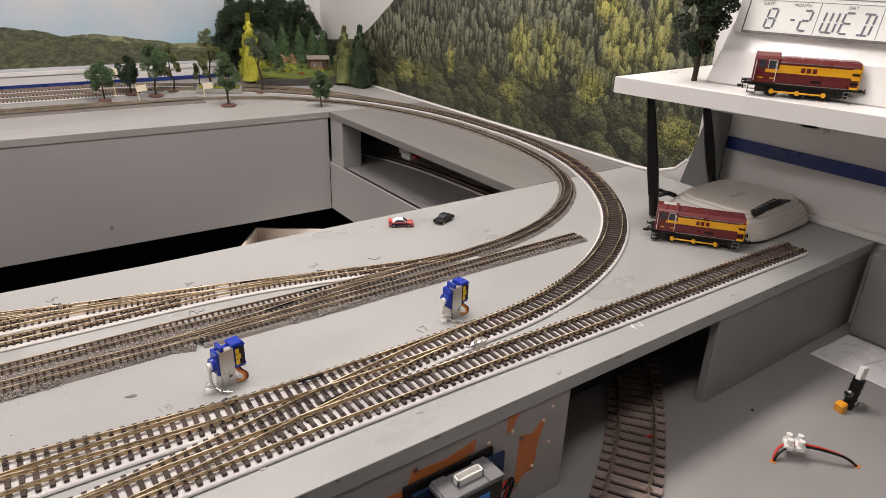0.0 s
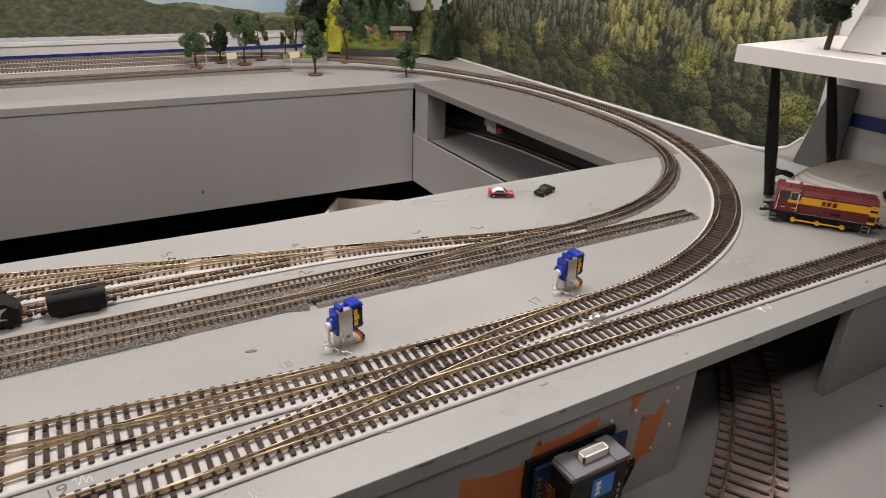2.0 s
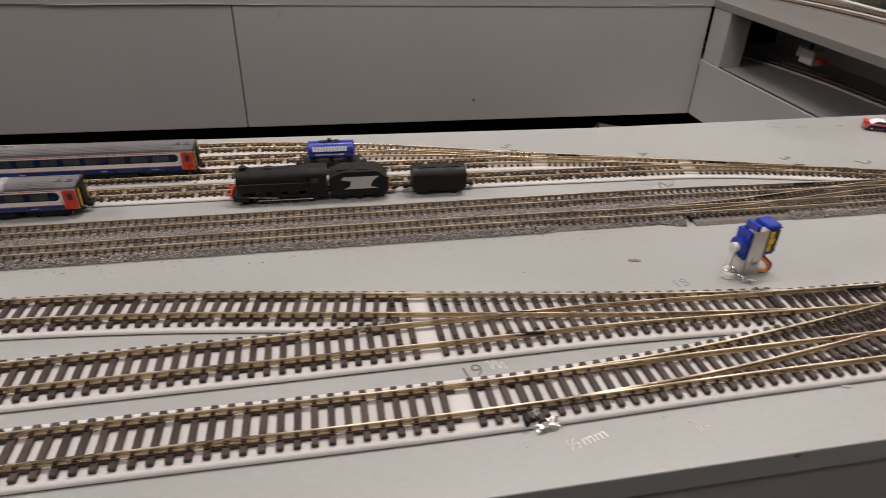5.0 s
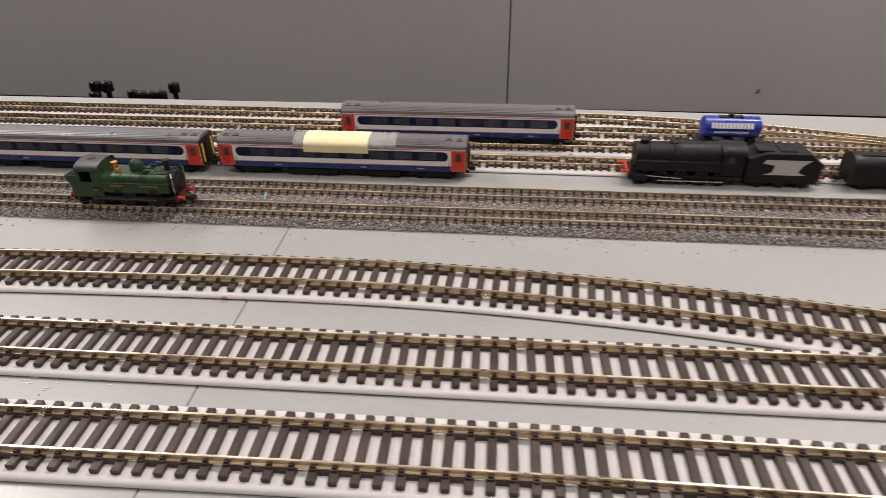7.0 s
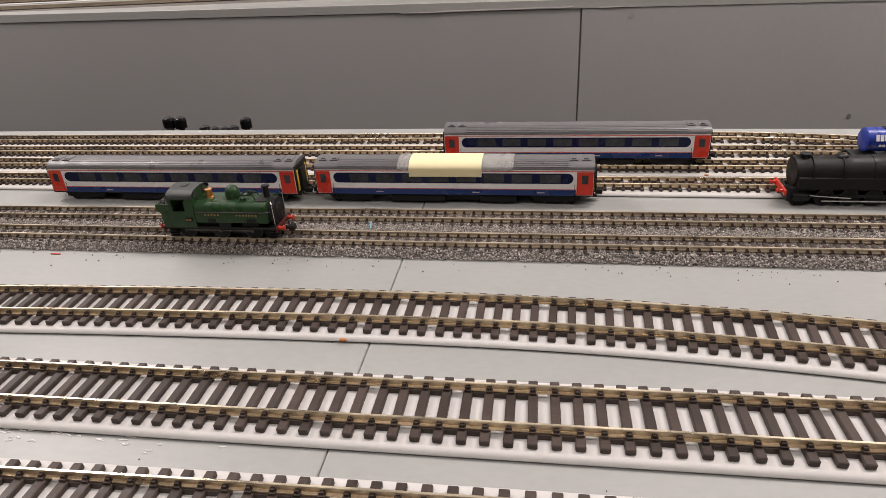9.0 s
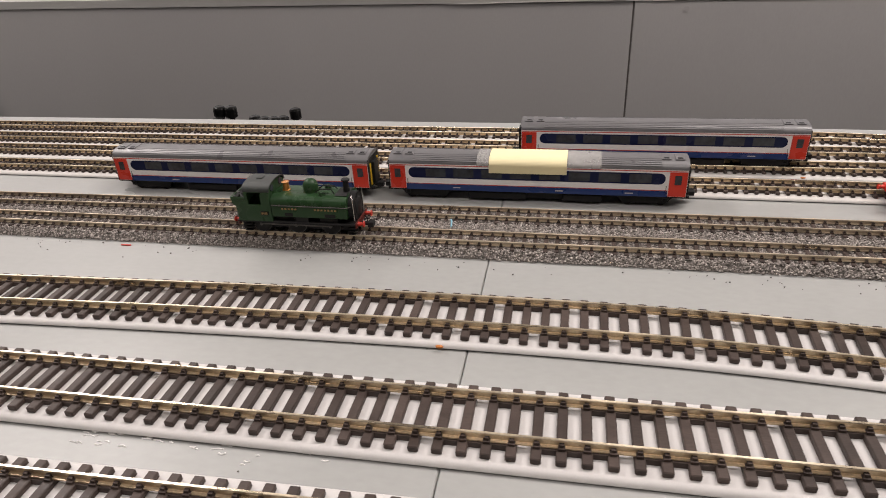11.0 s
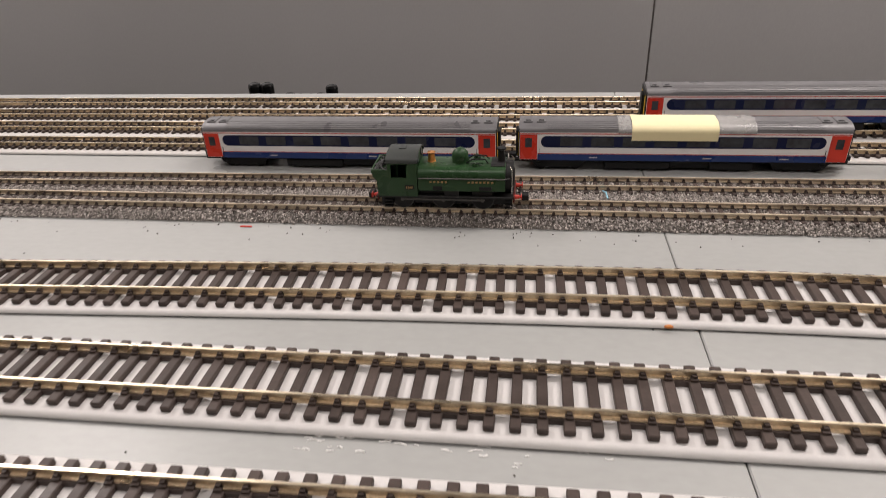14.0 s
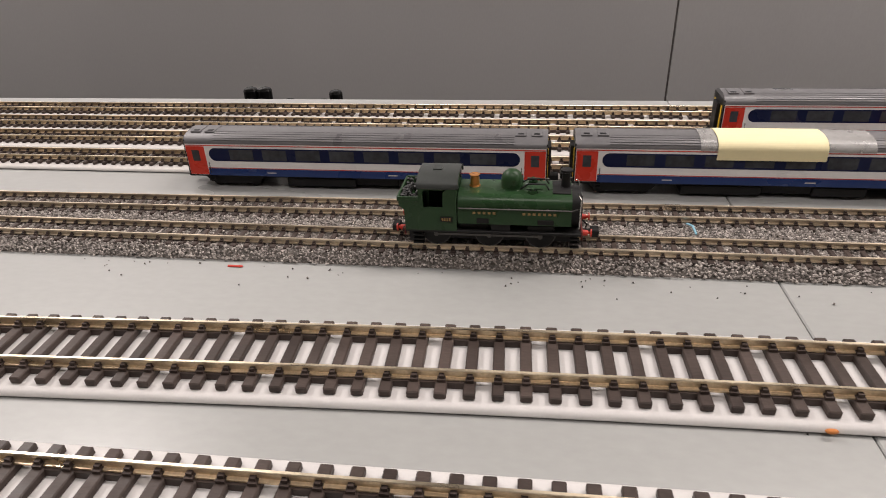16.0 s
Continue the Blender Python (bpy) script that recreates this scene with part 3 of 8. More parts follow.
spots = ballast_strip([p for p in NEARBED if -0.48 <= p[0] <= 0.42], -0.0255, 0.0225, 125000, 0.0032, 3)
spots += ballast_strip([p for p in NEARBED if 0.41 < p[0] <= 0.67], -0.0240, 0.0220, 100000, 0.0031, 4, (0.493, 0.573, 0.0700))
spots += ballast_strip([(0.60, 0.0650, 0), (0.94, 0.0630, 0)], -0.0085, 0.0140, 42000, 0.0030, 6)
spots += ballast_strip([p for p in LINE_P2 if 0.64 < p[0] < 0.86 and p[1] < 0.2], -0.0120, 0.0115, 42000, 0.0029, 8)
spots += ballast_strip([p for p in LINE_P2 if p[0] > 0.84 and p[1] < 0.93], -0.0130, 0.0130, 12000, 0.0020, 7)
stones("ballast", spots, 0.00066, "loose grey stone ballast round the narrow tracks")
bm = bmesh.new()
sweep(bm, NEARBED[:96], [(0.0215, 0.0), (0.0180, 0.0027), (-0.0205, 0.0027), (-0.0245, 0.0)])
sweep(bm, [(0.50, 0.0665, 0), (0.70, 0.0650, 0), (0.938, 0.0640, 0)], [(0.0120, 0.0), (0.0100, 0.0019), (-0.0060, 0.0019), (-0.0085, 0.0)])
sweep(bm, [p for p in LINE_P2 if p[0] > 0.80 and p[1] < 1.0], [(0.0120, 0.0), (0.0095, 0.0018), (-0.0095, 0.0018), (-0.0120, 0.0)])
sweep(bm, [(0.80, 1.112, 0), (0.70, 1.117, 0), (0.55, 1.122, 0), (-1.4, 1.124, 0)], [(0.0420, 0.0), (0.0380, 0.0019), (-0.0300, 0.0022), (-0.0480, 0.0)])
single("ballast_bed", bm, BED, "grey ballast bed under the narrow tracks", "ballast", kind="stuff")

# ---------------------------------------------------------------- more materials
GREEN = paint("green_loco_paint", (0.02, 0.05, 0.019), 0.33, vary=0.12, fine=1500, coarse=150, bump=0.05, depth=0.0001)
BLACK = paint("black_plastic", (0.008, 0.008, 0.008), 0.4, vary=0.3, fine=1200, coarse=120, bump=0.1, depth=0.0001)
DULLBLACK = paint("dull_black_moulding", (0.010, 0.0095, 0.0095), 0.55, vary=0.3, fine=1500, coarse=150, bump=0.2, depth=0.0002)
ROOFGREY = paint("dark_grey_roof", (0.125, 0.122, 0.125), 0.4, vary=0.12, fine=1200, coarse=80, bump=0.1, depth=0.0001)
CABROOF = paint("charcoal_cab_roof", (0.042, 0.046, 0.043), 0.36, vary=0.15, fine=1200, coarse=80, bump=0.1, depth=0.0001)
RED = paint("bright_red_paint", (0.62, 0.04, 0.02), 0.35, vary=0.08, fine=900, coarse=60, bump=0.03)
BEAMRED = paint("dull_beam_red", (0.10, 0.016, 0.012), 0.5, vary=0.2, fine=900, coarse=60, bump=0.05)
BUFFERRED = paint("buffer_red", (0.5, 0.035, 0.02), 0.4, vary=0.1, fine=900, coarse=60, bump=0.03)
COPPER = paint("copper_cover", (0.75, 0.33, 0.1), 0.28, metal=0.9, vary=0.1, fine=900, coarse=80, bump=0.03)
STEEL = paint("bright_steel", (0.6, 0.58, 0.55), 0.32, metal=1.0, vary=0.12, fine=900, coarse=60, bump=0.05)
DARKSTEEL = paint("dark_steel", (0.2, 0.19, 0.18), 0.4, metal=0.9, vary=0.2, fine=900, coarse=60, bump=0.05)
TYRE = paint("worn_tyre", (0.10, 0.095, 0.09), 0.4, metal=0.7, vary=0.2, fine=900, coarse=60, bump=0.05)
NAVY = paint("navy_window_band", (0.008, 0.013, 0.05), 0.25, vary=0.1, fine=900, coarse=50, bump=0.02)
SKIRTBLUE = paint("blue_skirt_paint", (0.010, 0.034, 0.15), 0.3, vary=0.08, fine=900, coarse=50, bump=0.02)
SIDEWHITE = paint("silver_white_side", (0.8, 0.79, 0.78), 0.35, vary=0.04, fine=900, coarse=50, bump=0.02)
YELLOW = paint("warning_yellow", (0.78, 0.5, 0.02), 0.4, vary=0.08, fine=900, coarse=50, bump=0.02)
GOLD = paint("gold_lettering", (0.27, 0.165, 0.055), 0.5, vary=0.1, fine=900, coarse=50, bump=0.0)
MAROON = paint("maroon_loco_paint", (0.13, 0.018, 0.018), 0.35, vary=0.1, fine=900, coarse=60, bump=0.04)
LOCOYELLOW = paint("golden_yellow_band", (0.8, 0.4, 0.015), 0.38, vary=0.08, fine=900, coarse=60, bump=0.02)
BLUEPLASTIC = paint("blue_servo_case", (0.01, 0.035, 0.34), 0.22, vary=0.1, fine=700, coarse=60, bump=0.02)
WHITEPLASTIC = paint("white_nylon", (0.78, 0.77, 0.74), 0.4, vary=0.05, fine=700, coarse=60, bump=0.03)
ALU = paint("brushed_aluminium", (0.55, 0.53, 0.5), 0.35, metal=0.9, vary=0.12, fine=1500, coarse=80, bump=0.15, depth=0.0001, spread=(1, 1, 0.1))
CREAM = paint("cream_paper", (0.83, 0.74, 0.45), 0.7, vary=0.04, fine=800, coarse=30, bump=0.1, depth=0.0002)
SCRAWL = paint("pencil_grey", (0.16, 0.15, 0.145), 0.8, vary=0.2, fine=2000, coarse=300, bump=0.0)
INKGREY = paint("dark_pen_ink", (0.11, 0.104, 0.10), 0.7, vary=0.2, fine=2000, coarse=300, bump=0.0)
# white of the chalk writing and of the painted gloss glints
CHALKGLINT = paint("white_chalk_and_glint", (0.78, 0.77, 0.75), 0.8, vary=0.1, fine=2000, coarse=300, bump=0.0)
ORANGE = paint("orange_primer", (0.47, 0.15, 0.045), 0.6, vary=0.15, fine=700, coarse=40, bump=0.15, depth=0.0002)
RUST = paint("orange_rust_mark", (0.46, 0.16, 0.035), 0.6, vary=0.3, fine=1500, coarse=200, bump=0.1)
TANKBLUE = paint("blue_tank_paint", (0.018, 0.04, 0.30), 0.3, vary=0.08, fine=900, coarse=60, bump=0.03)
PALEGREY = paint("pale_grey_patch", (0.5, 0.48, 0.46), 0.6, vary=0.08, fine=900, coarse=60, bump=0.05)
COAL = island("black_coal", [(0.0, (0.006, 0.006, 0.006)), (1.0, (0.035, 0.034, 0.033))], 0.5, 900, 0.3)


def glass(name, tint=(0.9, 0.95, 0.93), rough=0.08):
    m, n, l, b = material(name)
    b.inputs["Base Color"].default_value = (*tint, 1)
    b.inputs["Roughness"].default_value = rough
    b.inputs["Transmission Weight"].default_value = 1.0
    b.inputs["IOR"].default_value = 1.3
    return m


TAPE = paint("clear_sticky_tape", (0.5, 0.49, 0.47), 0.3, vary=0.2, fine=500, coarse=120, bump=0.3, depth=0.0003)
TAPE.node_tree.nodes["Principled BSDF"].inputs["Alpha"].default_value = 0.4
WINDOW = paint("dark_coach_glass", (0.05, 0.054, 0.062), 0.12, vary=0.5, fine=400, coarse=90, bump=0.02)
CLEAR = glass("clear_connector", (0.92, 0.92, 0.88), 0.15)


# ---------------------------------------------------------------- wheels and buffers used by every model
def wheel(parent, x, y, z, r, width, mat=DULLBLACK, name="wheel", spokes=10):
    """A flanged wheel on the y axis: tyre, rim and spokes."""
    bm = bmesh.new()
    s = -1 if y < 0 else 1
    n = 24
    for ra, rb, ya, yb in ((r, r * 0.98, y, y + s * width),):
        cyl(bm, (x, ya, z), (x, yb, z), ra, rb, n)
    cyl(bm, (x, y - s * width * 0.3, z), (x, y, z), r * 1.1, r * 1.04, n)
    w = part(name, bm, mat, parent, "", True)
    bm = bmesh.new()
    bmesh.ops.create_circle(bm, segments=n, radius=r * 0.99)
    inner = bmesh.ops.create_circle(bm, segments=n, radius=r * 0.945)
    bm.verts.ensure_lookup_table()
    for k in range(n):
        bm.faces.new((bm.verts[k], bm.verts[(k + 1) % n], bm.verts[n + (k + 1) % n], bm.verts[n + k]))
    bmesh.ops.transform(bm, matrix=Matrix.Translation((x, y + s * (width + 0.00005), z)) @ Matrix.Rotation(math.pi / 2, 4, "X"), verts=bm.verts)
    part("tyre", bm, TYRE, w)
    return w


def round_buffer(parent, x, y, z, out, r, mat):
    s = 1 if out > 0 else -1
    bm = bmesh.new()
    cyl(bm, (x, y, z), (x + out * 0.6, y, z), r * 0.75, r * 0.6, 10)
    cyl(bm, (x + out * 0.55, y, z), (x + out * 0.85, y, z), r * 0.35, r * 0.35, 8)
    cyl(bm, (x + out * 0.85, y, z), (x + out, y, z), r, r * 0.9, 12)
    return part("buffer", bm, mat, parent, "", True)


def coupler(parent, x, z, out, mat=DULLBLACK):
    bm = bmesh.new()
    s = 1 if out > 0 else -1
    a, b = sorted((x, x + out * 0.6))
    box(bm, a, b, -0.0009, 0.0009, z - 0.0006, z + 0.0006)
    a, b = sorted((x + out * 0.5, x + out))
    box(bm, a, b, -0.0019, 0.0019, z - 0.0013, z + 0.0013, 0.0003)
    return part("coupler", bm, mat, parent)


# ---------------------------------------------------------------- green tank engine
def tank_engine(at):
    e = thing("tank_locomotive", "small green pannier tank steam locomotive with copper valve cover", "locomotive", at=at)
    g, half = 0.0062, 0.0088
    bm = bmesh.new()
    box(bm, -0.0298, 0.0300, -half, half, 0.0058, 0.0068, 0.0002)
    for s in (-1, 1):
        box(bm, -0.0285, 0.0290, s * 0.0036 - 0.0005, s * 0.0036 + 0.0005, 0.0016, 0.0060)
        box(bm, -0.0275, -0.0225, s * 0.0074 - 0.0004, s * 0.0074 + 0.0004, 0.0022, 0.0058)
        for k in range(3):
            box(bm, -0.0262, -0.0225, s * 0.0084 - 0.0008, s * 0.0084 + 0.0008, 0.0018 + k * 0.0014, 0.0021 + k * 0.0014)
            box(bm, 0.0262, 0.0292, s * 0.0082 - 0.0008, s * 0.0082 + 0.0008, 0.0018 + k * 0.0014, 0.0021 + k * 0.0014)
    part("running_plate", bm, DULLBLACK, e, "black footplate and frames")
    # pannier tanks: a rounded section drawn along the boiler
    prof = []
    for k in range(7):
        a = radians(90 * k / 6)
        prof.append((half - 0.0034 + 0.0034 * math.cos(a), 0.0152 + 0.0034 * math.sin(a)))
    full = [(half, 0.0093)] + prof + [(0.0012, 0.0190), (-0.0012, 0.0190)] + [(-u, w) for u, w in reversed(prof)] + [(-half, 0.0093), (-0.0060, 0.0088), (0.0060, 0.0088)]
    bm = bmesh.new()
    extrude(bm, full, "x", -0.0108, 0.0262)
    tank = part("pannier_tank", bm, GREEN, e, "", True)
    for s in (-1, 1):
        bm = bmesh.new()
        tube(bm, [(-0.0105, s * (half + 0.0004), 0.0148), (0.0262, s * (half + 0.0004), 0.0148), (0.0282, s * (half - 0.0006), 0.0150)], 0.00022, 6)
        for x in (-0.0065, 0.006, 0.0185):
            box(bm, x - 0.0003, x + 0.0003, s * half - 0.0003, s * half + 0.0007, 0.0144, 0.0152)
        part("handrail", bm, TYRE, tank, "thin steel handrail")
        for x0, n in ((-0.0058, 5), (0.0105, 7)):
            for k in range(n):
                bm = bmesh.new()
                x = x0 + k * 0.00165
                box(bm, x, x + 0.0009, s * (half + 0.00002) - 0.00006, s * (half + 0.00002) + 0.00006, 0.0128, 0.0136)
                part("lettering_bar", bm, GOLD, tank, "gold painted lettering")
        for k, x in enumerate((-0.0075, -0.0015, 0.0045, 0.0125, 0.0195, 0.0245)):
            bm = bmesh.new()
            box(bm, x - 0.00008, x + 0.00008, s * half - 0.00005, s * (half + 0.0001) + 0.00005, 0.0095, 0.0140)
            part("tank_seam", bm, GREEN, tank)
    for x, w in ((-0.0025, 0.004), (0.0180, 0.0052)):
        bm = bmesh.new()
        box(bm, x - w / 2, x + w / 2, -half - 0.0002, -half + 0.0006, 0.0096, 0.0113, 0.0001)
        part("access_plate", bm, DULLBLACK, tank)
    # boiler and firebox seen under and between
    bm = bmesh.new()
    cyl(bm, (-0.0108, 0, 0.0118), (0.0288, 0, 0.0118), 0.0062, 0.0062, 20)
    box(bm, -0.0105, -0.001, -0.0068, 0.0068, 0.0066, 0.0082)
    box(bm, 0.0002, 0.0065, -0.0082, -0.0066, 0.0066, 0.0092)
    box(bm, 0.0120, 0.0210, -0.0076, -0.0050, 0.0066, 0.0088, 0.0004)
    part("boiler", bm, DULLBLACK, e, "black boiler underside", True)
    bm = bmesh.new()
    cyl(bm, (0.0262, 0, 0.0124), (0.0292, 0, 0.0124), 0.0068, 0.0066, 24)
    cyl(bm, (0.0292, 0, 0.0122), (0.0299, 0, 0.0122), 0.0046, 0.0036, 20)
    part("smokebox", bm, DULLBLACK, e, "", True)
    bm = bmesh.new()
    extrude(bm, [(-0.0052, 0.01895), (-0.0040, 0.01925), (0.0040, 0.01925), (0.0052, 0.01895), (0.0050, 0.0184), (-0.0050, 0.0184)], "x", 0.0200, 0.0258)
    part("smokebox_top", bm, DULLBLACK, e, "black smokebox saddle round the chimney")
    bm = bmesh.new()
    for r0, r1, z0, z1 in ((0.0028, 0.0019, 0.0182, 0.0194), (0.0016, 0.0013, 0.0194, 0.0240), (0.0013, 0.0021, 0.0240, 0.0244), (0.0021, 0.0019, 0.0244, 0.0250)):
        cyl(bm, (0.0242, 0, z0), (0.0242, 0, z1), r0, r1, 18)
    part("chimney", bm, BLACK, e, "", True)
    bm = bmesh.new()
    cyl(bm, (0.0066, 0, 0.0178), (0.0066, 0, 0.0192), 0.0043, 0.0036, 20)
    cyl(bm, (0.0066, 0, 0.0192), (0.0066, 0, 0.0214), 0.0036, 0.0036, 20, False)
    ball(bm, (0.0066, 0, 0.0214), 0.0036, 1, 1, 0.95, 20, 12)
    part("steam_dome", bm, GREEN, e, "glossy green dome", True)
    bm = bmesh.new()
    for r0, r1, z0, z1 in ((0.0023, 0.0017, 0.0184, 0.0194), (0.0016, 0.0014, 0.0194, 0.0222), (0.0014, 0.0018, 0.0222, 0.0228)):
        cyl(bm, (-0.0058, 0, z0), (-0.0058, 0, z1), r0, r1, 18)
    part("safety_valve_cover", bm, COPPER, e, "copper safety valve cover", True)
    for x in (0.0135,):
        for s in (-1, 1):
            bm = bmesh.new()
            cyl(bm, (x, s * 0.0042, 0.0183), (x, s * 0.0042, 0.0194), 0.0017, 0.0015, 14)
            tube(bm, [(x - 0.002, s * 0.0042, 0.0199), (x + 0.002, s * 0.0042, 0.0199), (x + 0.003, s * 0.0035, 0.0195)], 0.0004, 6)
            box(bm, x - 0.0004, x + 0.0004, s * 0.0042 - 0.0012, s * 0.0042 + 0.0012, 0.0192, 0.0202, 0.0001)
            part("filler_cap", bm, GREEN, e, "", True)
            bm = bmesh.new()
            tube(bm, [(0.0095, s * 0.0024, 0.0190), (0.0120, s * 0.0022, 0.0206), (0.0175, s * 0.0022, 0.0206), (0.0188, s * 0.0026, 0.0190)], 0.0003, 6)
            part("lifting_ring", bm, DULLBLACK, e)
    # cab: side sheets with a doorway cut through, front with round windows, arched roof
    for s in (-1, 1):
        y0, y1 = sorted((s * half, s * (half - 0.0006)))
        bm = bmesh.new()
        extrude(bm, [(-0.0238, 0.0066), (-0.0112, 0.0066), (-0.0112, 0.0214), (-0.0132, 0.0214), (-0.0144, 0.0208), (-0.0156, 0.0196), (-0.0158, 0.0146), (-0.0222, 0.0146), (-0.0224, 0.0196), (-0.0218, 0.0206), (-0.0205, 0.0213), (-0.0238, 0.0214)], "y", y0, y1)
        side = part("cab_side", bm, GREEN, e)
        bm = bmesh.new()
        extrude(bm, [(-0.0224, 0.0205), (-0.0156, 0.0205), (-0.0150, 0.0214), (-0.0230, 0.0214)], "y", y0 + 0.00003, y1 - 0.00003)
        part("door_head", bm, GREEN, side)
        bm = bmesh.new()
        box(bm, -0.0166, -0.0126, s * (half + 0.0002) - 0.0002, s * (half + 0.0002) + 0.0002, 0.0098, 0.0116, 0.0001)
        plate = part("number_plate", bm, DULLBLACK, side, "black plate with a brass rim")
        for k in range(4):
            bm = bmesh.new()
            box(bm, -0.0161 + k * 0.0008, -0.0156 + k * 0.0008, s * (half + 0.00045) - 0.00005, s * (half + 0.00045) + 0.00005, 0.0102, 0.0112)
            part("digit_bar", bm, GOLD, plate)
    bm = bmesh.new()
    extrude(bm, [(-half + 0.0007, 0.0066), (half - 0.0007, 0.0066), (half - 0.0007, 0.0214), (0.0050, 0.0236), (0, 0.0240), (-0.0050, 0.0236), (-half + 0.0007, 0.0214)], "x", -0.0118, -0.0112)
    extrude(bm, [(-half + 0.0007, 0.0066), (half - 0.0007, 0.0066), (half - 0.0007, 0.0214), (0.0050, 0.0236), (0, 0.0240), (-0.0050, 0.0236), (-half + 0.0007, 0.0214)], "x", -0.0238, -0.0232)
    sheet = part("cab_end", bm, GREEN, e)
    for s in (-1, 1):
        bm = bmesh.new()
        cyl(bm, (-0.0112, s * 0.0046, 0.0214), (-0.0109, s * 0.0046, 0.0214), 0.0016, 0.0016, 14)
        part("cab_window", bm, WINDOW, sheet, "round dark glass")
    arc_pts = [(half * 1.03 * math.cos(radians(a)) , 0.0212 + 0.0034 * math.sin(radians(a)) ** 0.8) for a in range(0, 181, 12)]
    roof = arc_pts + [(u * 0.96, w - 0.0005) for u, w in reversed(arc_pts)]
    bm = bmesh.new()
    extrude(bm, roof, "x", -0.0242, -0.0106)
    r = part("cab_roof", bm, CABROOF, e, "charcoal cab roof", True)
    bm = bmesh.new()
    box(bm, -0.0195, -0.0165, -0.0016, 0.0016, 0.0242, 0.0249, 0.0001)
    part("roof_hatch", bm, CABROOF, r)
    # bunker with flared top
    out = []
    for y in (-half, half):
        out.append(y)
    bm = bmesh.new()
    extrude(bm, [(-0.0238, 0.0066), (-0.0238, 0.0168), (-0.0306, 0.0168), (-0.0304, 0.0150), (-0.0288, 0.0136), (-0.0286, 0.0066)], "y", -half, half)
    bunker = part("bunker", bm, GREEN, e)
    bm = bmesh.new()
    for a in ((-0.0308, -0.0238, -half - 0.0002, -half + 0.0004), (-0.0308, -0.0238, half - 0.0004, half + 0.0002), (-0.0310, -0.0303, -half, half)):
        box(bm, a[0], a[1], a[2], a[3], 0.0166, 0.0182, 0.0001)
    part("bunker_rim", bm, GREEN, bunker)
    rng = np.random.default_rng(2)
    bm = bmesh.new()
    for k in range(60):
        c = (rng.uniform(-0.0298, -0.0244), rng.uniform(-half + 0.001, half - 0.001), 0.0170 + rng.uniform(0, 0.0012))
        bmesh.ops.create_icosphere(bm, subdivisions=1, radius=rng.uniform(0.0005, 0.0009), matrix=Matrix.Translation(c) @ Matrix.Rotation(rng.uniform(0, 6), 4, "Z"))
    part("coal", bm, COAL, bunker, "loose black coal")
    # wheels, rods, beams, buffers
    for x in (-0.0185, -0.0005, 0.0165):
        for s in (-1, 1):
            wheel(e, x, s * 0.0046, 0.0051, 0.0051, 0.0014)
    for s in (-1, 1):
        bm = bmesh.new()
        y0, y1 = sorted((s * 0.0063, s * 0.0068))
        box(bm, -0.0185, 0.0165, y0, y1, 0.0040, 0.0047)
        for x in (-0.0185, -0.0005, 0.0165):
            cyl(bm, (x, s * 0.0061, 0.0044), (x, s * 0.0072, 0.0044), 0.0008, 0.0008, 10)
        part("coupling_rod", bm, TYRE, e, "thin steel rod across the wheels")
    for x, s in ((0.0302, 1), (-0.0292, -1)):
        bm = bmesh.new()
        a, b = sorted((x - s * 0.0006, x))
        box(bm, a, b, -half, half, 0.0046, 0.0072, 0.0001)
        part("buffer_beam", bm, BEAMRED, e, "dull red beam")
        for y in (-0.0060, 0.0060):
            round_buffer(e, x, y, 0.0060, s * 0.0030, 0.0014, BUFFERRED)
        coupler(e, x, 0.0036, s * 0.0058)
        bm = bmesh.new()
        tube(bm, [(x + s * 0.0003, 0.002, 0.0066), (x + s * 0.0020, 0.0025, 0.0050), (x + s * 0.0012, 0.0022, 0.0025)], 0.0003, 6)
        part("brake_pipe", bm, DULLBLACK, e)
    for s in (-1, 1):
        bm = bmesh.new()
        tube(bm, [(0.0290, s * 0.0070, 0.0070), (0.0290, s * 0.0070, 0.0180), (0.0282, s * 0.0060, 0.0192)], 0.00022, 6)
        part("lamp_iron", bm, STEEL, e)
    return e


tank_engine(pose(-0.092, 0.0815, 0.0061, 0, 0, -0.9) @ Matrix.Diagonal((1, 1, 1.05, 1)))


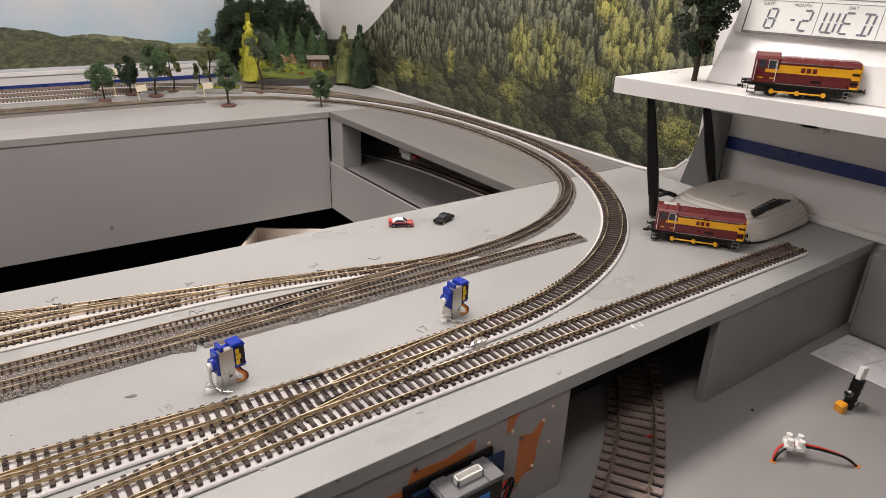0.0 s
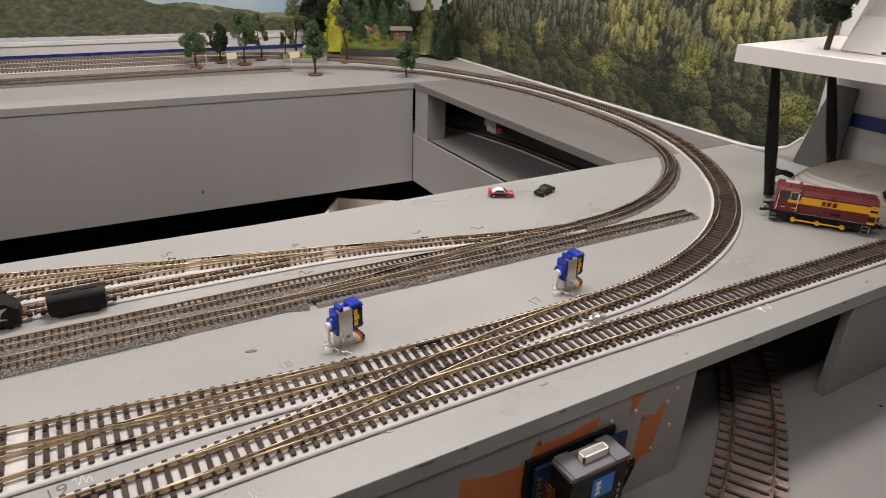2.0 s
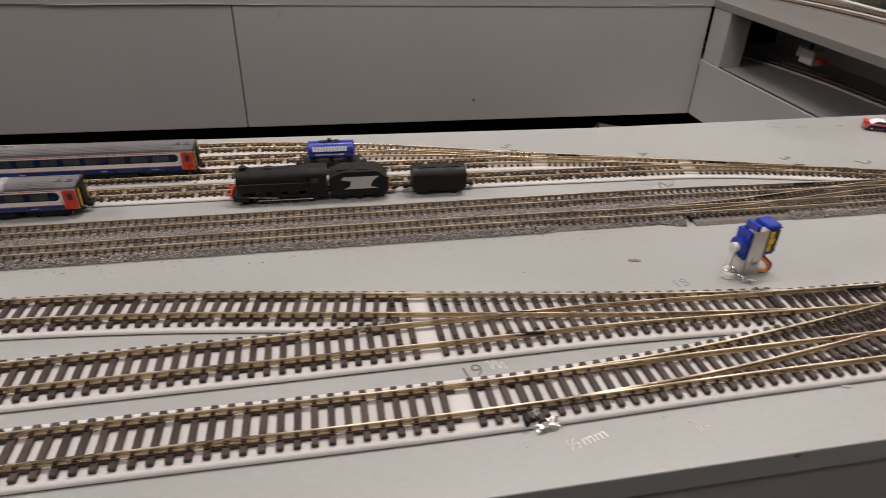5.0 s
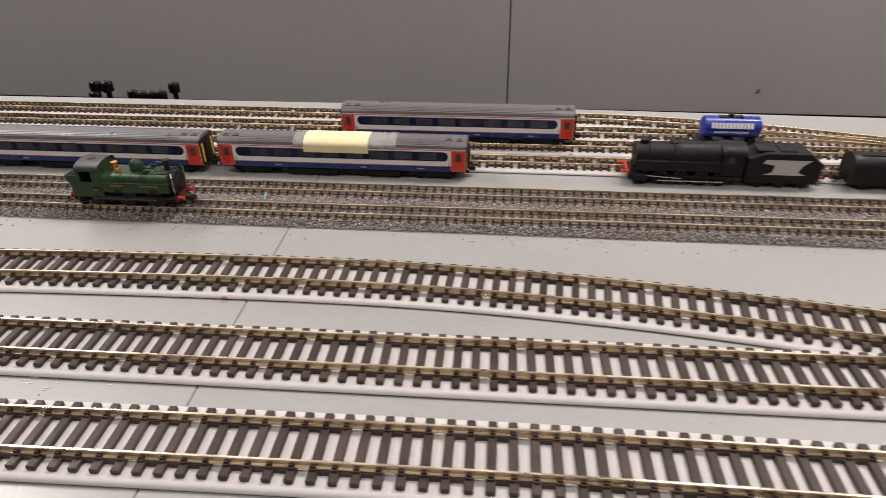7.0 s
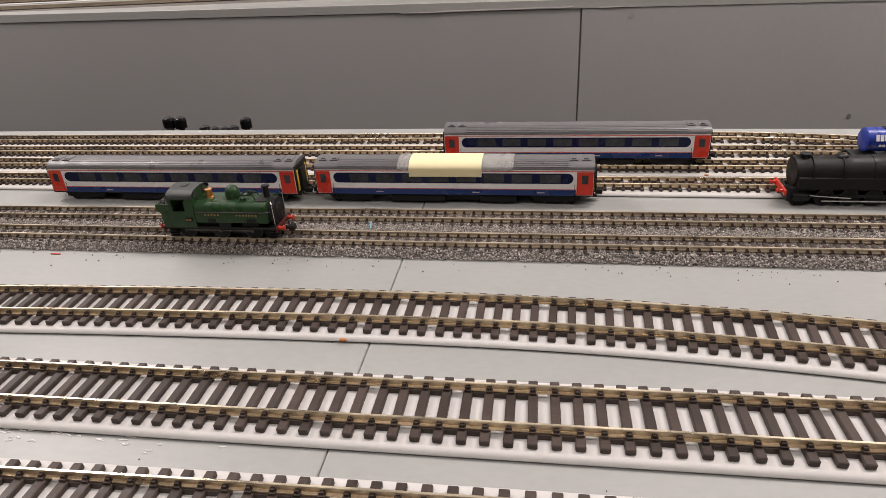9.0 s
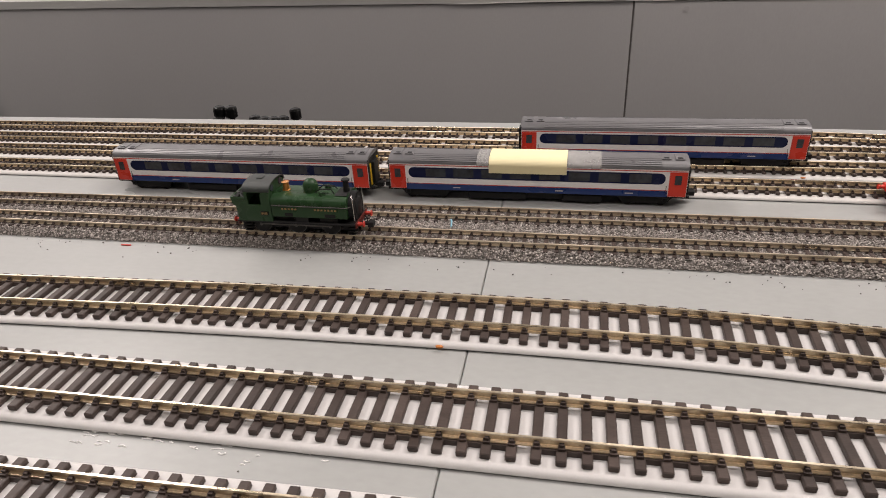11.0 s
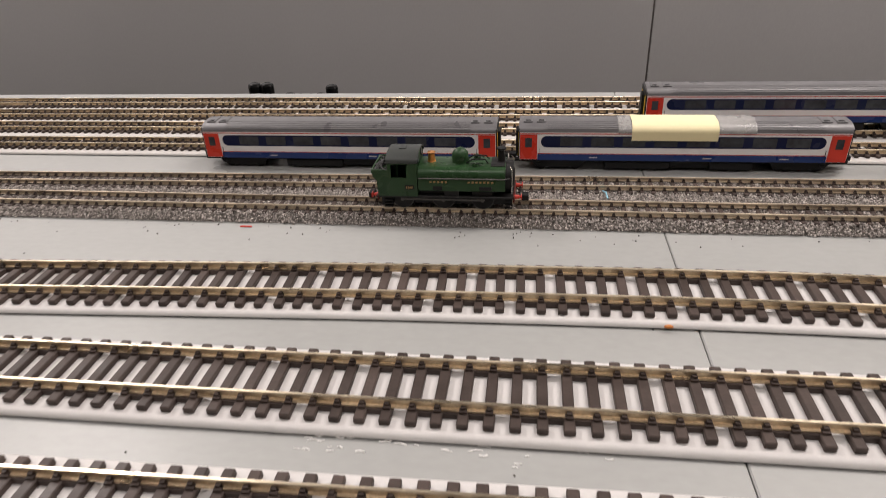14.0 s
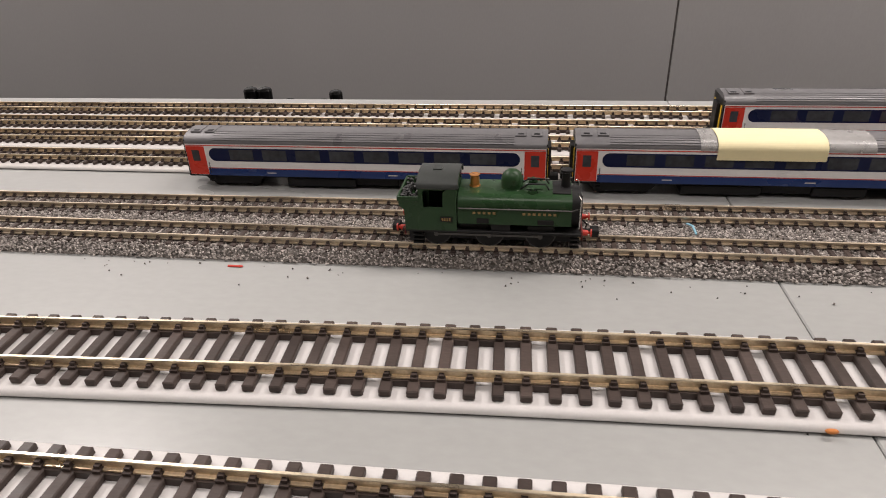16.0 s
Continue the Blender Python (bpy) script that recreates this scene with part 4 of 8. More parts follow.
# ---------------------------------------------------------------- passenger coaches
def coach(at, label, L=0.1530):
    """A modern coach: grey ribbed roof, red end doors, dark window band, blue skirt."""
    c = thing("passenger_coach", label, "model coach", "passenger coaches", at)
    w, zb, zc, zt = 0.0094, 0.0062, 0.0205, 0.0245
    side = [(w - 0.0003, zb), (w, zb + 0.003), (w, zc - 0.002), (w - 0.0002, zc)]
    ring = [(w - 0.0002, zc)] + [((w - 0.0002) * math.cos(radians(a)) ** 0.75, zc + (zt - zc) * math.sin(radians(a))) for a in (14, 30, 48, 66, 80)]
    prof = side[:-1] + [(w - 0.0002, zc), (-w + 0.0002, zc)] + [(-u, v) for u, v in reversed(side[:-1])]
    bm = bmesh.new()
    extrude(bm, prof, "x", -L / 2, L / 2)
    body = part("body", bm, SIDEWHITE, c, "silver-white body side")
    top = ring + [(-u, v) for u, v in reversed(ring)]
    bm = bmesh.new()
    extrude(bm, [(u * 1.012, v + 0.0001) for u, v in top], "x", -L / 2 - 0.0004, L / 2 + 0.0004)
    roof = part("roof", bm, ROOFGREY, c, "dark grey ribbed roof", True)
    for s in (-1, 1):
        for a in (24, 36, 48, 60, 72):
            u, v = s * (w + 0.0000) * math.cos(radians(a)) ** 0.75, zc + (zt - zc) * math.sin(radians(a)) + 0.0002
            bm = bmesh.new()
            box(bm, -L / 2 + 0.013, L / 2 - 0.013, u - 0.00012, u + 0.00012, v - 0.0003, v - 0.00004)
            part("roof_rib", bm, ROOFGREY, roof)
    for x in (-L / 2 + 0.004, -L / 2 + 0.0105, L / 2 - 0.004, L / 2 - 0.0105):
        bm = bmesh.new()
        box(bm, x - 0.0022, x + 0.0022, -0.0052, 0.0030, zt - 0.0009, zt + 0.0003, 0.0001)
        part("roof_hatch", bm, ROOFGREY, roof)
        bm = bmesh.new()
        box(bm, x - 0.0012, x + 0.0012, -0.0042, -0.0028, zt - 0.0004, zt + 0.0005)
        part("roof_vent", bm, BLACK, roof)
    for s in (-1, 1):
        y = s * w

        def plate(name, x0, x1, z0, z1, mat, out, parent, text=""):
            bm = bmesh.new()
            a, b = sorted((y - s * 0.0004, y + s * out))
            box(bm, x0, x1, a, b, z0, z1)
            return part(name, bm, mat, parent, text)

        plate("cantrail_line", -L / 2 + 0.0002, L / 2 - 0.0002, zc - 0.0008, zc - 0.0005, BUFFERRED, 0.00006, body, "thin red line")
        plate("skirt", -L / 2 + 0.0090, L / 2 - 0.0090, zb - 0.0001, zb + 0.0031, SKIRTBLUE, 0.00008, body, "blue lower side")
        plate("lining", -L / 2 + 0.0090, L / 2 - 0.0090, zb + 0.0032, zb + 0.0035, BUFFERRED, 0.0001, body, "thin red line")
        bm = bmesh.new()
        x0, x1, z0, z1, r = -L / 2 + 0.0105, L / 2 - 0.0105, zb + 0.0066, zb + 0.0125, 0.00295
        out = [(x0 + r - r * math.cos(radians(a)), (z0 + z1) / 2 + r * math.sin(radians(a))) for a in range(-90, 91, 15)]
        out += [(x1 - r + r * math.cos(radians(a)), (z0 + z1) / 2 + r * math.sin(radians(a))) for a in range(90, -91, -15)]
        a, b = sorted((y - s * 0.0003, y + s * 0.00008))
        extrude(bm, out, "y", a, b)
        band = part("window_band", bm, NAVY, body, "dark blue band with rounded ends")
        for k in range(8):
            x = x0 + 0.0095 + k * 0.0150
            bm = bmesh.new()
            a, b = sorted((y - s * 0.0002, y + s * 0.00013))
            box(bm, x, x + 0.0108, a, b, z0 + 0.0007, z1 - 0.0006, 0.0)
            part("window", bm, WINDOW, band, "dark tinted glass")
        for x in (-L / 2 + 0.0002, L / 2 - 0.0087):
            d = plate("door", x, x + 0.0085, zb + 0.0003, zc - 0.0011, RED, 0.00012, body, "bright red door")
            bm = bmesh.new()
            a, b = sorted((y, y + s * 0.00022))
            box(bm, x + 0.0026, x + 0.0059, a, b, zb + 0.0066, zb + 0.0115, 0.0)
            part("door_window", bm, WINDOW, d)
            plate("door_lock", x + 0.0003, x + 0.0006, zb + 0.001, zb + 0.012, BUFFERRED, 0.00025, d)
        for x in (-L / 2 + 0.0098, L / 2 - 0.0098):
            plate("handrail", x - 0.0001, x + 0.0001, zb + 0.001, zb + 0.006, BLACK, 0.0003, body)
        for x in (-0.042, 0.012, 0.047):
            plate("number_bar", x, x + 0.004, zb + 0.0012, zb + 0.0017, PALEGREY, 0.00016, body)
    for s in (-1, 1):
        x = s * L / 2
        bm = bmesh.new()
        a, b = sorted((x, x + s * 0.0006))
        box(bm, a, b, -w + 0.0003, w - 0.0003, zb - 0.0004, zc + 0.0018)
        end = part("end_wall", bm, BLACK, c, "black end with yellow edge")
        bm = bmesh.new()
        a, b = sorted((x, x + s * 0.0020))
        box(bm, a, b, -0.0036, 0.0036, zb, zc - 0.0010, 0.0002)
        part("gangway", bm, DULLBLACK, end)
        for y in (-0.0063, 0.0063):
            bm = bmesh.new()
            a, b = sorted((x + s * 0.0004, x + s * 0.0008))
            box(bm, a, b, y - 0.0009, y + 0.0009, zb + 0.001, zc - 0.001)
            part("yellow_strip", bm, YELLOW, end)
        for y in (-0.006, 0.006):
            bm = bmesh.new()
            cyl(bm, (x, y, zb - 0.001), (x + s * 0.0022, y, zb - 0.001), 0.0010, 0.0010, 10)
            part("end_buffer", bm, DULLBLACK, end)
        coupler(c, x - s * 0.002, 0.0052, s * 0.0075)
    bm = bmesh.new()
    box(bm, -L / 2 + 0.001, L / 2 - 0.001, -w + 0.0015, w - 0.0015, zb - 0.0012, zb)
    box(bm, -0.034, -0.003, -w + 0.0010, w - 0.0010, 0.0012, zb - 0.001, 0.0004)
    box(bm, -0.003, 0.016, -w + 0.0020, w - 0.0020, 0.0018, zb - 0.001, 0.0004)
    box(bm, 0.016, 0.036, -w + 0.0010, w - 0.0010, 0.0013, zb - 0.001, 0.0004)
    part("underframe", bm, DULLBLACK, c, "black underframe boxes")
    for x in (-L / 2 + 0.0195, L / 2 - 0.0195):
        bm = bmesh.new()
        for s in (-1, 1):
            y0, y1 = sorted((s * 0.0070, s * 0.0078))
            extrude(bm, [(x - 0.0135, 0.0050), (x - 0.0115, 0.0026), (x - 0.0040, 0.0016), (x + 0.0040, 0.0016), (x + 0.0115, 0.0026), (x + 0.0135, 0.0050), (x + 0.0100, 0.0064), (x - 0.0100, 0.0064)], "y", y0, y1)
        box(bm, x - 0.010, x + 0.010, -0.0062, 0.0062, 0.0036, zb - 0.0008)
        b = part("bogie", bm, DULLBLACK, c)
        for dx in (-0.0085, 0.0085):
            for s in (-1, 1):
                wheel(b, x + dx, s * 0.0046, 0.0031, 0.0031, 0.0016)
    for s in (-1, 1):
        bm = bmesh.new()
        for k in range(3):
            box(bm, s * (L / 2 - 0.0095) - 0.0012, s * (L / 2 - 0.0095) + 0.0012, -w, -w + 0.001, 0.0034 + 0.0015 * k, 0.0038 + 0.0015 * k)
        box(bm, s * (L / 2 - 0.0095) - 0.0013, s * (L / 2 - 0.0095) - 0.0010, -w, -w + 0.0006, 0.0034, zb)
        box(bm, s * (L / 2 - 0.0095) + 0.0010, s * (L / 2 - 0.0095) + 0.0013, -w, -w + 0.0006, 0.0034, zb)
        part("footstep", bm, DULLBLACK, c)
    return c


coach(pose(-0.1508, 0.1412, 0, 0, 0, -1.0), "grey-roofed coach with red doors standing on the bare board", 0.1560)
coach(pose(0.0155, 0.1400, 0, 0, 0, -0.9), "grey-roofed coach with red doors beneath a yellow note")
coach(pose(0.0830, 0.1855, 0.0040, 0, 0, -1.0), "grey-roofed coach with red doors standing on the foam track")


def bent_strip(x0, x1, lift, ymin_deg, ymax_deg, hang, thick=0.00025):
    """A sheet laid over the arched roof; hang: how far it drops down the near side."""
    w, zc, zt = 0.0094, 0.0205, 0.0245
    line = [(-(w + lift), zc - hang)]
    for a in range(ymin_deg, ymax_deg + 1, 8):
        c = math.cos(radians(a))
        line.append((-math.copysign(abs(c) ** 0.75, c) * (w + lift), zc + (zt - zc + lift) * math.sin(radians(a))))
    inner = [(u, v - thick) if k else (u + thick, v) for k, (u, v) in enumerate(line)]
    bm = bmesh.new()
    return extrude(bm, line + inner[::-1], "x", x0, x1)


note_at = pose(0.0155, 0.1400, 0, 0, 0, -0.9)
n = single("sticky_note", bent_strip(-0.0225, 0.0175, 0.0006, 0, 128, 0.0038), CREAM, "pale yellow paper note taped over a coach roof", "paper note")
n.matrix_world = note_at
for x0, x1 in ((-0.0290, -0.0228), (0.0177, 0.0345)):
    t_ = single("clear_tape", bent_strip(x0, x1, 0.00045, 8, 150, 0.0002, 0.00012), TAPE, "clear sticky tape holding the note to the roof", "tape", "strips of tape")
    t_.matrix_world = note_at


# ---------------------------------------------------------------- black engine with tender, black wagon, blue tank wagon
def black_engine(at):
    e = thing("steam_locomotive", "plain black steam locomotive with red front beam beside its tender", "locomotive", at=at)
    bm = bmesh.new()
    cyl(bm, (-0.0300, 0, 0.0160), (0.0180, 0, 0.0165), 0.0078, 0.0084, 28)
    for x in (-0.022, -0.008, 0.006):
        cyl(bm, (x - 0.0003, 0, 0.0163), (x + 0.0003, 0, 0.0163), 0.0086, 0.0086, 28)
    part("boiler", bm, DULLBLACK, e, "dull black boiler casing", True)
    bm = bmesh.new()
    box(bm, -0.029, 0.019, -0.0086, 0.0086, 0.0088, 0.0160, 0.0008)
    part("casing", bm, DULLBLACK, e)
    bm = bmesh.new()
    cyl(bm, (-0.0250, 0, 0.0230), (-0.0250, 0, 0.0258), 0.0024, 0.0026, 16)
    part("chimney", bm, BLACK, e, "", True)
    bm = bmesh.new()
    ball(bm, (-0.0080, 0, 0.0240), 0.0028, 1.3, 1, 0.6)
    part("steam_dome", bm, BLACK, e, "", True)
    bm = bmesh.new()
    box(bm, 0.0190, 0.0315, -0.0086, 0.0086, 0.0070, 0.0205, 0.0004)
    arc_pts = [(0.0090 * math.cos(radians(a)), 0.0200 + 0.0050 * math.sin(radians(a))) for a in range(0, 181, 15)]
    extrude(bm, arc_pts, "x", 0.0180, 0.0320)
    cab = part("cab", bm, DULLBLACK, e, "", True)
    for y in (-0.0087, 0.0087):
        bm = bmesh.new()
        box(bm, 0.0215, 0.0255, y - 0.0002, y + 0.0002, 0.0150, 0.0190)
        part("cab_window", bm, WINDOW, cab)
    bm = bmesh.new()
    box(bm, -0.0310, 0.0320, -0.0080, 0.0080, 0.0050, 0.0064)
    box(bm, -0.0330, -0.0300, -0.0085, 0.0085, 0.0030, 0.0075, 0.0003)
    for s in (-1, 1):
        cyl(bm, (-0.0305, s * 0.0082, 0.0052), (-0.0225, s * 0.0082, 0.0052), 0.0022, 0.0022, 14)
    part("frames", bm, BLACK, e)
    for s in (-1, 1):
        bm = bmesh.new()
        box(bm, -0.0160, 0.0215, s * 0.0085 - 0.0003, s * 0.0085 + 0.0003, 0.0029, 0.0035)
        part("coupling_rod", bm, STEEL, e, "bright steel rod")
        bm = bmesh.new()
        box(bm, -0.0235, -0.0030, s * 0.0089 - 0.0002, s * 0.0089 + 0.0002, 0.0045, 0.0050, 0, Matrix.Rotation(radians(4), 4, "Y"))
        part("connecting_rod", bm, STEEL, e, "bright steel rod")
    bm = bmesh.new()
    box(bm, -0.0345, -0.0333, -0.0088, 0.0088, 0.0060, 0.0092, 0.0002)
    part("buffer_beam", bm, RED, e, "red front beam")
    for y in (-0.006, 0.006):
        round_buffer(e, -0.0345, y, 0.0078, -0.0030, 0.0014, RED)
    for x in (-0.0145, -0.0030, 0.0085, 0.0200):
        for s in (-1, 1):
            wheel(e, x, s * 0.0058, 0.0046, 0.0046, 0.0016)
    for s in (-1, 1):
        wheel(e, -0.0255, s * 0.0052, 0.0028, 0.0028, 0.0014)
    return e


def tender(at):
    e = thing("tender", "black tender with a pale grey patch on its side", "tender", at=at)
    bm = bmesh.new()
    extrude(bm, [(-0.0225, 0.0060), (0.0225, 0.0060), (0.0225, 0.0165), (0.0200, 0.0178), (0.0140, 0.0225), (-0.0120, 0.0225), (-0.0215, 0.0190), (-0.0225, 0.0190)], "y", -0.0086, 0.0086, 0.0003)
    body = part("body", bm, DULLBLACK, e)
    bm = bmesh.new()
    extrude(bm, [(-0.0120, 0.0185), (0.0150, 0.0185), (0.0105, 0.0150), (0.0085, 0.0108), (0.0140, 0.0090), (-0.0120, 0.0090), (-0.0070, 0.0108), (-0.0060, 0.0150), (-0.0135, 0.0163)], "y", -0.0089, -0.0085)
    part("pale_patch", bm, PALEGREY, body, "pale grey unpainted patch")
    bm = bmesh.new()
    for x in (-0.012, 0.002):
        box(bm, x - 0.005, x + 0.005, -0.0055, 0.0055, 0.0224, 0.0231, 0.0002)
    part("roof_plate", bm, DULLBLACK, body)
    bm = bmesh.new()
    box(bm, -0.022, 0.022, -0.0078, 0.0078, 0.0030, 0.0062, 0.0003)
    part("frame", bm, BLACK, e)
    for x in (-0.0135, 0.0, 0.0135):
        for s in (-1, 1):
            wheel(e, x, s * 0.0058, 0.0034, 0.0034, 0.0016)
    for y in (-0.006, 0.006):
        round_buffer(e, 0.0225, y, 0.0072, 0.0030, 0.0013, BUFFERRED)
    coupler(e, 0.0225, 0.0050, 0.0070)
    return e


def black_wagon(at):
    e = thing("covered_wagon", "small plain black wagon with a rounded top", "wagon", at=at)
    ring = [(0.0088 * math.cos(radians(a)), 0.0140 + 0.0072 * math.sin(radians(a))) for a in range(0, 181, 12)]
    bm = bmesh.new()
    extrude(bm, [(0.0088, 0.0058)] + ring + [(-0.0088, 0.0058)], "x", -0.0225, 0.0215, 0.0003)
    body = part("body", bm, DULLBLACK, e, "", True)
    for x0, x1 in ((-0.0175, -0.0030), (0.0020, 0.0165)):
        bm = bmesh.new()
        box(bm, x0, x1, -0.0036, -0.0028, 0.0203, 0.0212)
        part("slot", bm, BLACK, body)
    bm = bmesh.new()
    box(bm, -0.0215, 0.0205, -0.0070, 0.0070, 0.0026, 0.0060, 0.0003)
    part("frame", bm, BLACK, e)
    for x in (-0.0125, 0.0125):
        for s in (-1, 1):
            wheel(e, x, s * 0.0050, 0.0033, 0.0033, 0.0015)
    for s in (-1, 1):
        coupler(e, s * 0.0215, 0.0050, s * 0.0075)
    return e


def milk_wagon(at):
    e = thing("tank_wagon", "blue cylindrical milk tank wagon with white lettering on its side", "wagon", at=at)
    bm = bmesh.new()
    cyl(bm, (-0.0200, 0, 0.0172), (0.0200, 0, 0.0172), 0.0075, 0.0075, 32)
    cyl(bm, (0.0200, 0, 0.0172), (0.0212, 0, 0.0172), 0.0075, 0.0058, 32)
    cyl(bm, (-0.0212, 0, 0.0172), (-0.0200, 0, 0.0172), 0.0058, 0.0075, 32)
    tank = part("tank", bm, TANKBLUE, e, "bright blue tank", True)
    for x in (-0.0140, 0.0140):
        bm = bmesh.new()
        cyl(bm, (x - 0.0004, 0, 0.0172), (x + 0.0004, 0, 0.0172), 0.0077, 0.0077, 32)
        part("tank_band", bm, TANKBLUE, tank, "", True)
    for row, (a, hgt, x0, step, wd, n_) in enumerate(((24, 0.0040, -0.0150, 0.00255, 0.0019, 12), (-12, 0.0012, -0.0128, 0.0021, 0.0014, 12))):
        y, z = -0.0077 * math.cos(radians(a)), 0.0172 + 0.0077 * math.sin(radians(a))
        for k in range(n_):
            bm = bmesh.new()
            box(bm, -wd / 2, wd / 2, -0.0002, 0.0002, -hgt / 2, hgt / 2, 0, pose(x0 + k * step, y, z, -a))
            part("lettering_bar", bm, WHITEPLASTIC, tank, "white painted lettering")
    bm = bmesh.new()
    box(bm, -0.0100, 0.0085, -0.0022, 0.0022, 0.0240, 0.0250, 0.0003)
    cyl(bm, (-0.001, 0, 0.0245), (-0.001, 0, 0.0268), 0.0022, 0.0020, 14)
    tube(bm, [(0.0035, -0.0020, 0.0250), (0.0042, -0.0020, 0.0268), (0.0060, -0.0020, 0.0268), (0.0066, -0.0020, 0.0250)], 0.0003, 6)
    part("filler_hatch", bm, BLACK, e, "", True)
    for s in (-1, 1):
        for x in (-0.0165, 0.0165):
            bm = bmesh.new()
            tube(bm, [(x - math.copysign(0.0105, x) * 0.55, s * 0.0078, 0.0078), (x + math.copysign(0.0035, x), s * 0.0080, 0.0160)], 0.0003, 6)
            part("tie_bar", bm, DULLBLACK, e)
    bm = bmesh.new()
    box(bm, -0.0260, 0.0260, -0.0075, 0.0075, 0.0062, 0.0078, 0.0002)
    for x in (-0.016, 0.0, 0.016):
        box(bm, x - 0.002, x + 0.002, -0.0070, 0.0070, 0.0076, 0.0102)
    for s in (-1, 1):
        box(bm, -0.0180, 0.0180, s * 0.0072 - 0.0004, s * 0.0072 + 0.0004, 0.0030, 0.0064)
    part("chassis", bm, BLACK, e)
    for x in (-0.0125, 0.0, 0.0125):
        for s in (-1, 1):
            wheel(e, x, s * 0.0046, 0.0033, 0.0033, 0.0016)
    for s in (-1, 1):
        for y in (-0.006, 0.006):
            round_buffer(e, s * 0.0260, y, 0.0072, s * 0.0028, 0.0013, BLACK)
        coupler(e, s * 0.0260, 0.0050, s * 0.0062)
    return e


black_engine(pose(0.2220, 0.1390, 0, 0, 0, -1.0))
tender(pose(0.2760, 0.1385, 0, 0, 0, -1.0) @ Matrix.Diagonal((0.92, 1, 0.97, 1)))
black_wagon(pose(0.3345, 0.1375, 0, 0, 0, -1.5) @ Matrix.Diagonal((0.9, 1, 0.96, 1)))
milk_wagon(pose(0.2585, 0.1798, 0.0038, 0, 0, -1.0) @ Matrix.Diagonal((0.84, 0.92, 0.88, 1)))


# ---------------------------------------------------------------- servo point motors
FROSTED = paint("milky_glue", (0.7, 0.69, 0.66), 0.2, vary=0.1, fine=900, coarse=200, bump=0.3, depth=0.0004)
LEADORANGE = paint("orange_wire", (0.72, 0.26, 0.03), 0.4, vary=0.08, bump=0.02)
LEADRED = paint("red_brown_wire", (0.4, 0.09, 0.04), 0.4, vary=0.08, bump=0.02)


def servo_motor(at, label):
    """A blue servo held on an upright aluminium bracket, with its arm, wire loop and leads."""
    e = thing("servo_motor", label, "servo motor", "servo motors", at)
    bm = bmesh.new()
    box(bm, -0.0020, 0.0090, -0.0042, -0.0034, 0.0, 0.0300, 0.0002)
    box(bm, -0.0020, -0.0012, -0.0042, 0.0062, 0.0, 0.0110, 0.0002)
    box(bm, -0.0020, 0.0090, -0.0042, 0.0010, 0.0296, 0.0303, 0.0002)
    box(bm, -0.0020, 0.0104, -0.0040, 0.0060, 0.0, 0.0009, 0.0002)
    part("bracket", bm, ALU, e, "bent aluminium bracket")
    bm = bmesh.new()
    box(bm, -0.0036, 0.0092, -0.0030, 0.0080, 0.0105, 0.0290, 0.0006)
    box(bm, 0.0085, 0.0182, -0.0034, 0.0088, 0.0120, 0.0325, 0.0008)
    for z in (0.0145, 0.0300):
        box(bm, 0.0085, 0.0186, -0.0037, 0.0090, z, z + 0.0006, 0.0001)
    case = part("servo_case", bm, BLUEPLASTIC, e, "glossy blue plastic case")
    bm = bmesh.new()
    box(bm, -0.0006, 0.0022, -0.0040, 0.0060, 0.0285, 0.0340, 0.0004)
    part("mounting_ear", bm, BLUEPLASTIC, case)
    bm = bmesh.new()
    box(bm, 0.0100, 0.0172, -0.0040, -0.0033, 0.0152, 0.0292, 0.0)
    tag = part("maker_label", bm, BLACK, case, "black and gold maker label")
    for k in range(3):
        bm = bmesh.new()
        box(bm, 0.0103, 0.0132 + 0.0012 * (k == 1), -0.0043, -0.0039, 0.0156 + k * 0.0046, 0.0196 + k * 0.0046)
        part("label_bar", bm, YELLOW, tag)
    bm = bmesh.new()
    cyl(bm, (-0.0010, 0.0025, 0.0190), (-0.0062, 0.0025, 0.0190), 0.0056, 0.0052, 20)
    part("gear_housing", bm, BLUEPLASTIC, e, "", True)
    bm = bmesh.new()
    cyl(bm, (-0.0062, 0.0025, 0.0180), (-0.0088, 0.0025, 0.0180), 0.0030, 0.0030, 18)
    extrude(bm, [(0.0005, 0.0180), (0.0045, 0.0180), (0.0038, 0.0040), (0.0012, 0.0040)], "x", -0.0088, -0.0066, 0.0003)
    part("servo_arm", bm, WHITEPLASTIC, e, "white nylon arm", True)
    bm = bmesh.new()
    pts = [(-0.0100 + 0.0034 * math.cos(radians(a)), -0.0010 + 0.0042 * math.sin(radians(a)), 0.0052 - 0.0000 * a) for a in range(0, 351, 25)]
    tube(bm, pts + [(-0.0066, -0.0040, 0.0030), (-0.0040, -0.0100, 0.0022), (0.0, -0.0170, 0.0040)], 0.00035, 6)
    part("wire_link", bm, STEEL, e, "thin steel wire loop")
    bm = bmesh.new()
    cyl(bm, (-0.0100, -0.0010, 0.0003), (-0.0100, -0.0010, 0.0026), 0.0042, 0.0036, 14)
    ball(bm, (-0.0092, 0.0012, 0.0040), 0.0026, 1.1, 0.8, 0.7, 12, 8)
    part("glue_pad", bm, FROSTED, e, "milky blob of glue", True)
    bm = bmesh.new()
    cyl(bm, (0.0055, -0.0042, 0.0078), (0.0055, -0.0062, 0.0078), 0.0013, 0.0013, 12)
    cyl(bm, (0.0055, -0.0042, 0.0078), (0.0055, -0.0050, 0.0078), 0.0022, 0.0022, 6)
    part("screw", bm, STEEL, e, "", True)
